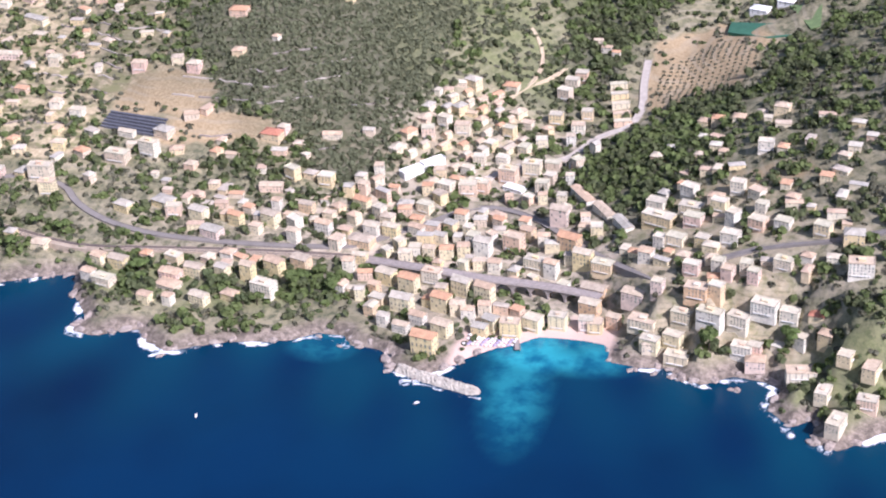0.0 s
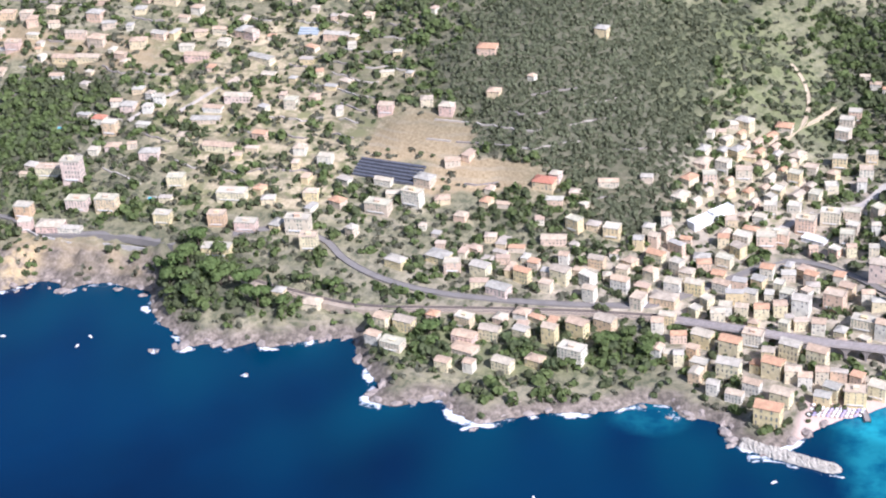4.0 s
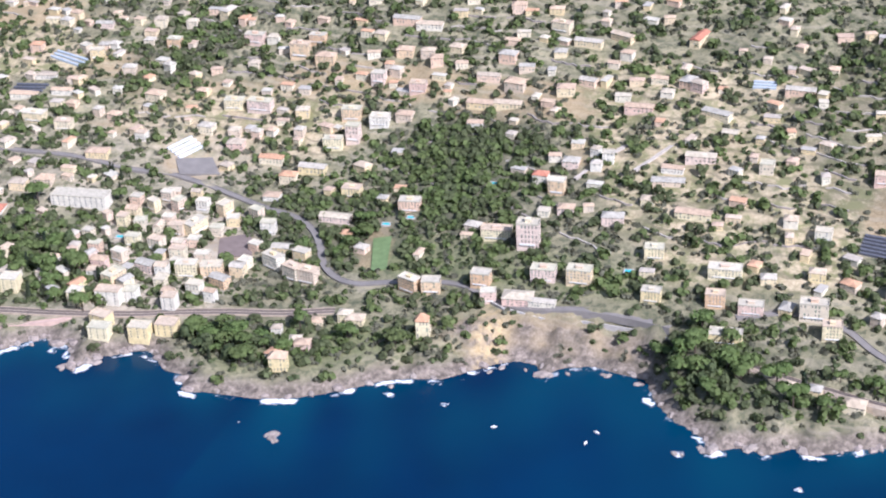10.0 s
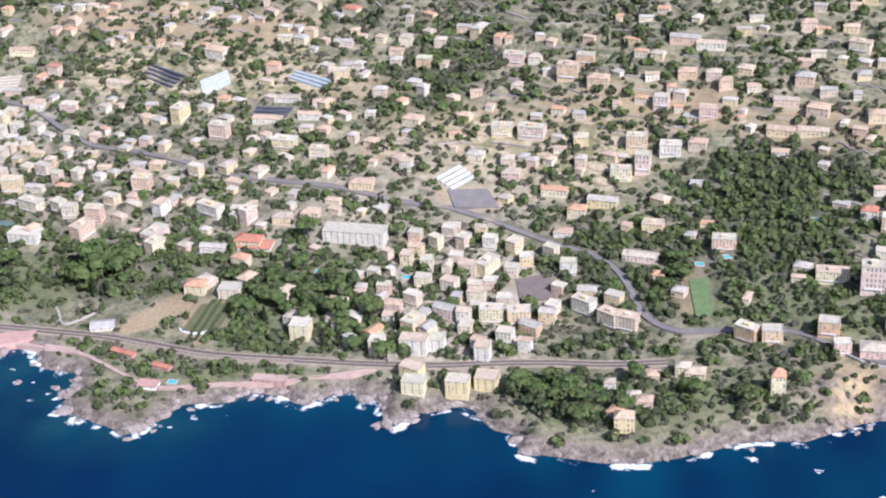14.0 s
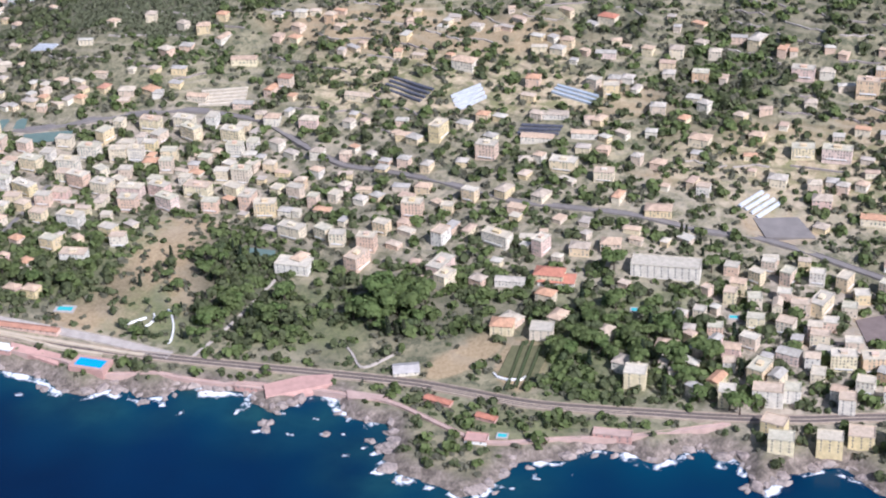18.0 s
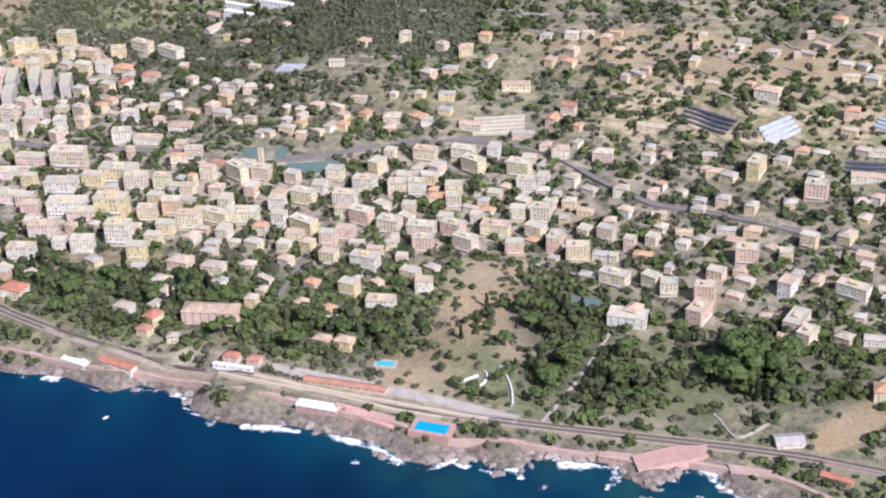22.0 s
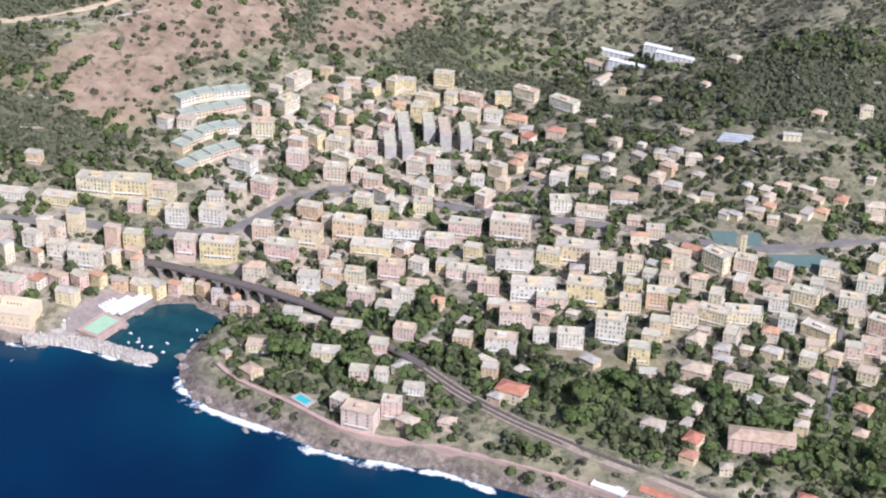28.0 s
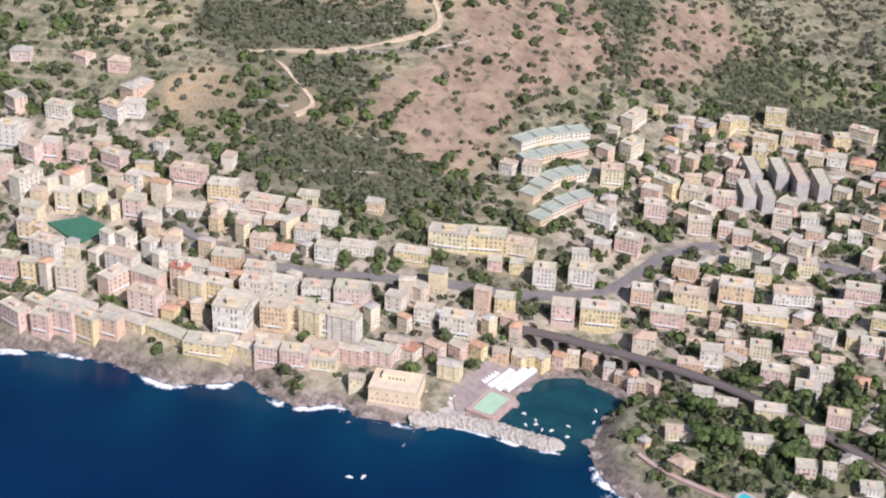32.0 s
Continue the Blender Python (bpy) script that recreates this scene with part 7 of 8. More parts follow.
site("v", -385, 50, 8.5)
site("v", -384, 64, 10.8)
site("v", -369, 65, 10.8)
site("v", -356, 71, 6.5)
site("v", -344, 81, 6.5)
site("v", -380, 84, 6.7)
site("v", -363, 89, 8.0)
site("b", -350, 92, 6.6, "y")
site("v", -342, 97, 6.6)
site("b", -389, 104, 13.7, "y")
site("b", -336, 105, 8.0)
site("b", -379, 109, 16.0, "y")
site("b", -331, 112, 9.0, "p")
site("b", -351, 112, 13.6, "y")
site("b", -369, 123, 8.3, "w")
site("b", -330, 126, 11.2)
site("b", -361, 133, 11.7)
site("b", -344, 139, 11.4)
site("b", -388, 145, 9.6)
site("b", -373, 146, 7.1)
site("b", -340, 152, 11.5)
site("b", -357, 157, 8.8)
site("b", -341, 168, 8.7)
site("v", -369, 192, 6.0)
site("v", -350, 206, 9.0)
site("v", -364, 207, 7.3, "R")
site("v", -333, 208, 6.0, "w")
site("v", -338, 210, 9.1)
site("v", -345, 240, 7.8)
site("v", -336, 246, 7.8)
site("v", -387, 258, 6.4)
site("v", -333, 260, 7.5)
site("v", -347, 263, 6.4)
site("v", -368, 266, 6.4)
site("v", -304, 32, 7.2, "p")
site("v", -295, 33, 8.0, "y")
site("v", -311, 53, 6.2)
site("v", -323, 53, 5.4, "p")
site("b", -293, 63, 12.9, "w")
site("v", -325, 67, 6.4)
site("b", -310, 70, 8.5)
site("b", -283, 83, 7.8)
site("b", -291, 88, 8.6, "y")
site("b", -328, 89, 7.9)
site("b", -313, 92, 13.1, "w")
site("b", -280, 121, 11.2, "p")
site("b", -316, 124, 11.1)
site("b", -302, 126, 13.7, "p")
site("b", -289, 130, 10.9, "p")
site("b", -311, 131, 6.9)
site("b", -272, 136, 13.7, "y")
site("b", -296, 138, 6.9)
site("b", -326, 139, 7.0)
site("b", -315, 143, 6.7)
site("b", -325, 154, 9.4)
site("b", -317, 157, 8.5, "w")
site("b", -301, 161, 8.5)
site("b", -282, 162, 6.7)
site("b", -325, 163, 8.6)
site("b", -315, 176, 8.7)
site("b", -299, 180, 11.5)
site("b", -278, 183, 11.4, "y")
site("b", -324, 184, 11.7, "y")
site("b", -307, 188, 11.6)
site("v", -273, 204, 5.9)
site("g", -312, 211, 11.8)
site("g", -286, 211, 11.7)
site("g", -275, 221, 8.8)
site("g", -301, 243, 15.1, "y")
site("g", -319, 255, 10.5, "w")
site("v", -282, 270, 7.3)
site("v", -327, 271, 6.4)
site("v", -298, 279, 6.4)
site("b", -212, 112, 13.1)
site("b", -232, 126, 11.1)
site("b", -213, 137, 5.3)
site("b", -255, 139, 9.1, "y")
site("b", -225, 143, 8.0)
site("b", -235, 144, 6.4, "y")
site("v", -226, 151, 5.5, "o")
site("b", -268, 160, 6.6)
site("v", -222, 160, 6.5, "w")
site("b", -256, 161, 6.6)
site("v", -248, 163, 6.6)
site("v", -228, 174, 7.1)
site("v", -214, 175, 5.4)
site("v", -253, 181, 7.2)
site("v", -264, 199, 8.8, "w")
site("v", -244, 199, 10.2, "p")
site("v", -224, 202, 5.6)
site("g", -229, 225, 15.0)
site("b", -269, 226, 7.5, "R")
site("v", -267, 278, 6.1, "o")
site("v", -223, 283, 6.3)
site("v", -198, 91, 8.5, "w")
site("b", -173, 95, 12.3)
site("b", -174, 108, 9.0)
site("b", -189, 110, 7.6)
site("b", -197, 113, 7.8)
site("b", -173, 122, 7.6)
site("b", -164, 136, 10.2)
site("v", -192, 142, 6.2)
site("b", -205, 143, 6.3)
site("v", -185, 145, 6.2)
site("v", -204, 152, 5.5, "p")
site("v", -166, 154, 7.8)
site("v", -192, 167, 6.4)
site("v", -170, 169, 6.3)
site("v", -183, 173, 6.4)
site("v", -155, 175, 6.3)
site("v", -185, 191, 8.1)
site("b", -174, 194, 10.8, "y")
site("v", -165, 204, 7.5)
site("v", -158, 211, 6.5)
site("v", -182, 251, 13.1)
site("v", -160, 299, 7.1)
site("v", -95, 71, 9.2)
site("b", -130, 88, 9.5)
site("v", -117, 92, 7.1)
site("g", -104, 95, 14.2, "w")
site("b", -136, 98, 14.5, "p")
site("b", -144, 119, 8.9, "w")
site("b", -99, 120, 8.5, "p")
site("b", -119, 121, 14.3)
site("b", -149, 140, 6.1)
site("b", -142, 150, 7.6)
site("v", -128, 156, 8.9)
site("v", -111, 156, 8.8)
site("v", -127, 182, 7.2)
site("b", -146, 183, 10.6)
site("v", -121, 184, 5.2)
site("v", -94, 194, 6.3)
site("v", -149, 196, 6.4, "y")
site("b", -103, 237, 8.2)
site("v", -142, 238, 7.6)
site("b", -113, 242, 6.6)
site("v", -104, 247, 7.5)
site("v", -98, 248, 6.6, "w")
site("v", -138, 264, 7.7)
site("g", -114, 265, 11.2, "p")
site("v", -135, 270, 6.8)
site("v", -121, 293, 10.4, "R")
site("v", -43, 53, 10.3)
site("v", -31, 68, 9.3)
site("v", -56, 70, 7.9)
site("v", -77, 75, 9.1)
site("v", -86, 87, 8.4)
site("v", -31, 89, 5.5)
site("v", -89, 101, 13.8, "R")
site("v", -68, 192, 7.0)
site("v", -78, 193, 5.2)
site("v", -54, 212, 10.5)
site("v", -65, 225, 6.0)
site("v", -78, 228, 8.0)
site("v", -40, 231, 6.4)
site("v", -58, 236, 6.4)
site("v", -80, 255, 6.6)
site("v", -80, 269, 7.5)
site("v", -62, 272, 6.7)
site("v", -70, 277, 6.3)
site("v", -44, 282, 11.2)
site("B", 18, 31, 9.7, "y")
site("r", -8, 53, 9.0, "y")
site("r", 13, 60, 7.5)
site("b", 6, 62, 10.9)
site("b", -6, 64, 5.3, "w")
site("r", -7, 72, 7.7, "p")
site("r", -14, 75, 6.2, "p")
site("r", 14, 77, 10.1, "p")
site("b", -2, 81, 7.7)
site("b", 26, 84, 6.7)
site("b", 23, 91, 8.3)
site("b", -24, 91, 5.3)
site("b", 9, 96, 7.8)
site("r", 20, 97, 6.2, "p")
site("b", 25, 103, 6.7)
site("b", -6, 108, 6.3)
site("b", 12, 110, 8.5)
site("b", -26, 111, 4.3)
site("b", 19, 115, 13.1)
site("b", 4, 117, 6.3)
site("b", -9, 126, 6.4)
site("b", -20, 129, 6.5)
site("b", 3, 129, 6.9)
site("b", 25, 134, 8.0)
site("b", -6, 135, 6.5)
site("v", 9, 168, 6.6)
site("v", 1, 194, 6.8)
site("v", -15, 194, 9.2)
site("v", 13, 195, 6.1)
site("v", 21, 197, 5.6)
site("v", -30, 221, 7.6)
site("v", -11, 244, 6.4)
site("v", -7, 262, 7.7)
site("r", 36, 58, 5.9, "w")
site("r", 52, 76, 9.9, "o")
site("b", 34, 79, 10.9, "y")
site("b", 45, 82, 10.8, "o")
site("r", 56, 86, 7.5)
site("b", 89, 90, 9.9)
site("b", 81, 91, 9.9)
site("b", 56, 93, 6.5)
site("b", 68, 98, 10.8)
site("b", 79, 105, 8.1)
site("b", 54, 108, 6.1)
site("g", 67, 111, 12.7)
site("b", 30, 116, 6.7)
site("b", 53, 124, 7.8, "w")
site("b", 33, 127, 6.8)
site("b", 42, 134, 6.8)
site("v", 80, 175, 8.6)
site("v", 36, 198, 5.6)
site("v", 32, 211, 7.7)
site("v", 72, 242, 6.8)
site("v", 55, 264, 7.4)
site("v", 102, 27, 5.9)
site("v", 105, 42, 6.0)
site("v", 119, 63, 6.6, "y")
site("b", 148, 90, 9.2, "o")
site("b", 138, 90, 10.3, "o")
site("v", 104, 116, 6.5)
site("v", 92, 127, 6.1)
site("v", 99, 154, 5.2)
site("g", 126, 210, 8.6, "w")
site("g", 124, 224, 16.0)
site("g", 138, 225, 16.0)
site("v", 138, 238, 11.7)
site("g", 122, 242, 13.1)
site("v", 92, 248, 7.2)
site("g", 140, 249, 8.8)
site("v", 128, 256, 9.9)
site("v", 99, 260, 8.6)
site("b", 149, 280, 11.5)
site("v", 122, 292, 8.8)
site("v", 156, 60, 5.9)
site("b", 176, 85, 7.5, "p")
site("v", 151, 136, 8.0)
site("v", 172, 171, 7.9, "R")
site("g", 174, 187, 6.6)
site("v", 193, 190, 4.9, "w")
site("v", 165, 234, 9.9)
site("g", 174, 242, 9.6)
site("g", 209, 246, 9.4)
site("g", 183, 256, 6.4)
site("v", 154, 261, 7.1)
site("v", 188, 263, 7.0)
site("g", 166, 270, 16.0)
site("g", 182, 276, 14.2)
site("g", 251, 212, 8.2)
site("g", 242, 224, 16.0)
site("v", 215, 237, 6.8)
site("v", 229, 242, 8.1, "p")
site("v", 223, 246, 9.4)
site("g", 220, 281, 16.0, "R")
site("v", 319, 56, 5.6)
site("v", 309, 56, 6.1)
site("v", 299, 103, 8.0)
site("v", 288, 119, 7.4)
site("v", 321, 124, 8.1)
site("v", 328, 213, 4.0)
site("g", 277, 245, 16.0)
site("v", 289, 261, 6.8)
site("v", 390, 55, 5.2)
site("v", 334, 55, 10.1)
site("b", 388, 89, 8.1)
site("v", 335, 105, 5.3)
site("v", 382, 122, 6.3)
site("b", 342, 122, 13.3)
site("b", 357, 128, 10.6)
site("v", 370, 132, 7.9)
site("g", 347, 133, 10.7)
site("g", 338, 141, 9.9)
site("v", 358, 143, 9.9)
site("v", 355, 189, 7.7, "p")
site("v", 343, 194, 6.8)
site("v", 376, 200, 7.1)
site("v", 364, 230, 10.8)
site("v", 418, 61, 6.2)
site("g", 427, 116, 12.8)
site("b", 434, 126, 7.7)
site("v", 391, 133, 6.3)
site("v", 414, 150, 11.2, "R")
site("v", 418, 155, 5.6, "p")
site("g", 442, 159, 10.6)
site("v", 391, 215, 4.2)
site("v", 416, 258, 7.3)
site("r", 493, 52, 7.4)
site("r", 493, 65, 7.5)
site("r", 486, 77, 7.6)
site("r", 506, 82, 6.6)
site("b", 472, 85, 7.7)
site("b", 461, 104, 6.0)
site("v", 473, 105, 6.3)
site("v", 488, 109, 6.8)
site("b", 483, 112, 6.0)
site("g", 501, 113, 6.3)
site("v", 492, 123, 8.0)
site("b", 451, 127, 8.1)
site("g", 483, 133, 5.4)
site("v", 466, 134, 5.4)
site("b", 507, 139, 8.1)
site("b", 500, 151, 6.5)
site("g", 458, 168, 6.4)
site("b", 485, 179, 7.3)
site("b", 499, 191, 8.5)
site("b", 489, 193, 7.1)
site("v", 493, 229, 8.8)
site("r", 555, 36, 7.1)
site("B", 567, 39, 9.4, "y")
site("r", 558, 42, 7.1, "y")
site("r", 542, 47, 7.2)
site("r", 553, 50, 5.8)
site("r", 515, 89, 6.1)
site("r", 517, 99, 6.2)
site("b", 532, 101, 6.1, "w")
site("r", 565, 103, 6.1)
site("r", 519, 109, 6.2)
site("r", 540, 117, 6.2)
site("r", 521, 119, 6.3)
site("b", 517, 142, 9.7)
site("b", 521, 146, 11.8)
site("b", 551, 151, 7.0)
site("b", 532, 159, 9.8)
site("b", 542, 166, 9.8)
site("b", 515, 167, 6.6)
site("b", 551, 171, 8.2)
site("b", 525, 173, 6.6)
site("b", 516, 183, 6.7)
site("b", 533, 184, 6.7)
site("b", 539, 194, 6.7)
site("b", 522, 196, 6.8)
site("b", 528, 207, 6.8)
site("b", 553, 212, 7.4)
site("b", 540, 218, 7.5)
site("b", 554, 227, 6.4)
site("v", 511, 238, 8.8)
site("b", 539, 240, 7.6)
site("b", 539, 255, 7.7)
site("b", 542, 264, 7.2)
site("g", 555, 287, 4.9)
site("g", 549, 291, 6.1)
site("g", 543, 297, 5.6)
site("v", 627, 26, 6.8)
site("B", 597, 43, 7.0, "p")
site("B", 585, 43, 8.5, "y")
site("B", 575, 43, 8.5, "y")
site("B", 601, 48, 7.0)
site("r", 608, 55, 6.1)
site("v", 623, 162, 4.2)
site("v", 602, 170, 5.9)
site("v", 607, 178, 3.8)
site("v", 625, 201, 6.6)
site("v", 618, 202, 5.5)
site("v", 670, 20, 8.9, "p")
site("B", 639, 25, 11.3)
site("B", 689, 30, 13.4)
site("b", 661, 66, 5.6)
site("v", 645, 75, 5.7)
site("b", 689, 83, 7.5)
site("v", 682, 99, 3.4)
site("v", 639, 119, 7.5)
site("b", 655, 153, 7.7, "w")
site("v", 635, 158, 4.2)
site("v", 657, 189, 8.0)
site("v", 647, 192, 5.4)
site("v", 636, 196, 6.5)
site("b", 706, -6, 10.7)
site("b", 699, 13, 8.8)
site("b", 716, 14, 8.7)
site("b", 716, 24, 8.8)
site("b", 706, 29, 8.9)
site("v", 697, 41, 6.7)
site("v", 692, 50, 6.8, "R")
site("b", 707, 58, 11.4, "w")
site("v", 702, 77, 9.3)
site("r", -561, 36, 2.4, "p")
site("r", 505, 40, 6.2, "o")
site("r", 513, 33, 5.2, "w")
site("r", 496, 50, 4.7, "y")
site("r", 501, 55, 5.0, "o")
site("r", 487, 52, 5.5, "w")
site("r", 527, 51, 4.3, "y")
site("r", 547, 45, 6.3, "w")


# ---- houses that fill the streets between ----
def infill(kind_, count, styles, widths, gap, tones, turns, limits=None, seed=1):
    """Houses set close together inside the outlines of one land cover."""
    rng = random.Random(seed)
    for outline in ZONES[kind_] if limits is None else [np.array(limits, float)]:
        lo, hi = outline.min(0), outline.max(0)
        share = int(count * (hi - lo).prod() / sum(np.ptp(o, axis=0).prod() for o in (ZONES[kind_] if limits is None else [outline])))
        left = share
        for _ in range(share * 30):
            x, y = rng.uniform(lo[0], hi[0]), rng.uniform(lo[1], hi[1])
            if left == 0:
                break
            wide = rng.uniform(*widths)
            if is_free(x, y, wide * 0.42 + gap) and zone_share(np.array([x]), np.array([y]), outline, 0.1)[0] > 0.5 and float(shore_distance(x, y)[0]) > 9 and not (552 < x < 604 and 24 < y < 74) and not (-620 < x < -556 and y < 45):
                site(rng.choice(styles), round(x, 1), round(y, 1), wide, rng.choice(tones), rng.choice(turns))
                left -= 1


infill("terrace", 46, "gggv", (4.5, 9.5), 0.4, ("", "", "", "y"), (62, 66, 70, 72), [(479, 209), (506, 240), (523, 221), (544, 207), (518, 140), (487, 135), (472, 156)], 3)
infill("town", 44, "rrbbv", (4.2, 7.5), 0.2, ("", "", "", "y", "w", "w"), (-30, -12, 4, 12, 60, 74), [(423, 102), (454, 124), (497, 166), (517, 200), (548, 214), (567, 203), (566, 145), (604, 104), (607, 65), (597, 53), (540, 18), (525, 33), (502, 46), (472, 73), (434, 72)], 4)
infill("quarter", 12, "bbv", (5.5, 9.0), 0.6, ("", "", "w", "p"), (-24, -16, -8, 66), None, 5)
infill("town", 14, "bbB", (6.0, 11.0), 0.3, ("", "w", "y", "p"), (8, 14, 20, 100), [(-860, 70), (-800, 98), (-740, 84), (-660, 72), (-600, 60), (-612, 25), (-660, -5), (-760, -20), (-860, -10)], 6)
infill("town", 22, "bbbv", (6.0, 12.0), 0.4, ("", "", "w", "y", "p"), (6, 12, 18, 24, 102), [(-601, 187), (-572, 290), (-523, 282), (-467, 180), (-405, 152), (-394, 104), (-438, 70), (-510, 60), (-585, 60), (-640, 150)], 7)
infill("town", 26, "bbv", (6.0, 11.0), 0.4, ("", "", "y", "w"), (2, 8, 14, 96), [(-427, 158), (-372, 171), (-326, 203), (-260, 194), (-228, 134), (-305, 107), (-377, 84)], 8)
infill("town", 14, "rb", (5.0, 8.0), 0.3, ("", "y", "w"), (2, 8, 14, 96), [(-32, 116), (0, 141), (38, 135), (59, 84), (58, 48), (0, 35)], 9)


# ---- the crowd of further small houses, too many to count ----
def crowd(name, spots, wall, roof_material, label, seed):
    rs = np.random.RandomState(seed)
    n = len(spots)
    p = np.array(spots)
    z = height(p[:, 0], p[:, 1])
    w, d = rs.uniform(1.6, 3.9, n), rs.uniform(1.4, 2.4, n)
    h = (1.3 + rs.rand(n) * np.where(p[:, 2] > 0, 2.2, 1.0)) * STOREY + rs.randint(0, 2, n) * p[:, 2] * STOREY + np.where(p[:, 2] > 1, rs.randint(1, 4, n) * STOREY, 0)
    a = np.radians(rs.choice([-20, -8, 0, 6, 14, 80], n) + rs.uniform(-6, 6, n))
    c, s = np.cos(a), np.sin(a)

    def place(u, v, q):
        return np.stack([p[:, 0] + u * c - v * s, p[:, 1] + u * s + v * c, q], 1)

    corner = ((-1, -1), (1, -1), (1, 1), (-1, 1))
    lo = [place(i * w, j * d, z - 3) for i, j in corner]
    up = [place(i * w, j * d, z + h) for i, j in corner]
    k = np.arange(n)[:, None] * 8
    quad = np.array([(0, 1, 5, 4), (1, 2, 6, 5), (2, 3, 7, 6), (3, 0, 4, 7), (4, 5, 6, 7)])
    faces = (k[:, :, None] + quad[None]).reshape(-1, 4)
    walls = np.stack(lo + up, 1).reshape(-1, 3)
    tagged(new(name, fast_mesh(name, walls, faces, wall)), label, "houses", kind="stuff")
    e = 0.25
    base = [place(i * (w + e), j * (d + e), z + h + 0.004) for i, j in corner]
    eave = [place(i * (w + e), j * (d + e), z + h + 0.16) for i, j in corner]
    flat = rs.rand(n) < 0.45
    r = np.where(flat, 0.92, 0.25)
    top = [place(i * w * np.maximum(r, 0.3), j * d * np.where(flat, 0.92, 0.05), z + h + np.where(flat, 0.2, d * 0.42)) for i, j in corner]
    k = np.arange(n)[:, None] * 12
    quad = np.array([(3, 2, 1, 0)] + [(i, (i + 1) % 4, (i + 1) % 4 + 4, i + 4) for i in range(4)] + [(i + 4, (i + 1) % 4 + 4, (i + 1) % 4 + 8, i + 8) for i in range(4)] + [(8, 9, 10, 11)])
    tagged(new(name + "_roofing", fast_mesh(name + "_roofing", np.stack(base + eave + top, 1).reshape(-1, 3), (k[:, :, None] + quad[None]).reshape(-1, 4), roof_material)), "pale tile roofs of many small houses", "roofs", kind="stuff")
    panes = []
    for f in range(2):
        for row in range(3):
            for t in (-0.55, 0.0, 0.55):
                use = (row * STOREY + 1.0 < h) & (rs.rand(n) < 0.7)
                q = z + row * STOREY + 0.45
                if f == 0:
                    pts = [place(t * w - 0.24, -d - 0.02, q), place(t * w + 0.24, -d - 0.02, q), place(t * w + 0.24, -d - 0.02, q + 0.62), place(t * w - 0.24, -d - 0.02, q + 0.62)]
                else:
                    pts = [place(w + 0.02, t * d - 0.24, q), place(w + 0.02, t * d + 0.24, q), place(w + 0.02, t * d + 0.24, q + 0.62), place(w + 0.02, t * d - 0.24, q + 0.62)]
                panes.append(np.stack(pts, 1)[use])
    v = np.concatenate(panes).reshape(-1, 3)
    tagged(new(name + "_glazing", fast_mesh(name + "_glazing", v, np.arange(len(v)).reshape(-1, 4), GLASS)), "dark windows of many small houses", "windows", kind="stuff")


def island_palette(name, stops, rough=0.88):
    m = Nodes(name, rough, 0, 0.2)
    r = m.node("ShaderNodeValToRGB")
    r.color_ramp.interpolation = "CONSTANT"
    while len(r.color_ramp.elements) < len(stops):
        r.color_ramp.elements.new(0.5)
    for i, c in enumerate(stops):
        r.color_ramp.elements[i].position, r.color_ramp.elements[i].color = i / len(stops), (*c, 1)
    m.link(m.island(), r.inputs[0])
    return m.done(m.mix(1.0, r.outputs[0], m.ramp(m.noise(0.6, 5), (0.35, 0.75), (0.65, 1.0)), "MULTIPLY"))


MANY_WALLS = island_palette("many_plasters", [(0.736, 0.587, 0.387), (0.754, 0.659, 0.482), (0.699, 0.516, 0.378), (0.754, 0.685, 0.533), (0.736, 0.587, 0.344), (0.662, 0.552, 0.421), (0.754, 0.641, 0.421)])
MANY_ROOFS = island_palette("many_roofs", [(0.56, 0.41, 0.30), (0.60, 0.48, 0.36), (0.50, 0.43, 0.35), (0.62, 0.46, 0.32), (0.48, 0.44, 0.38), (0.62, 0.54, 0.41), (0.62, 0.37, 0.23), (0.58, 0.53, 0.43)])
rng = random.Random(21)
spots = []


def wild(x, y):
    """How far a place lies in wood, scrub or bare ground, where no house stands."""
    x, y = np.array([x]), np.array([y])
    return max(float(cover_of(x, y, k)[0]) for k in ("maquis", "green", "forest", "bare"))


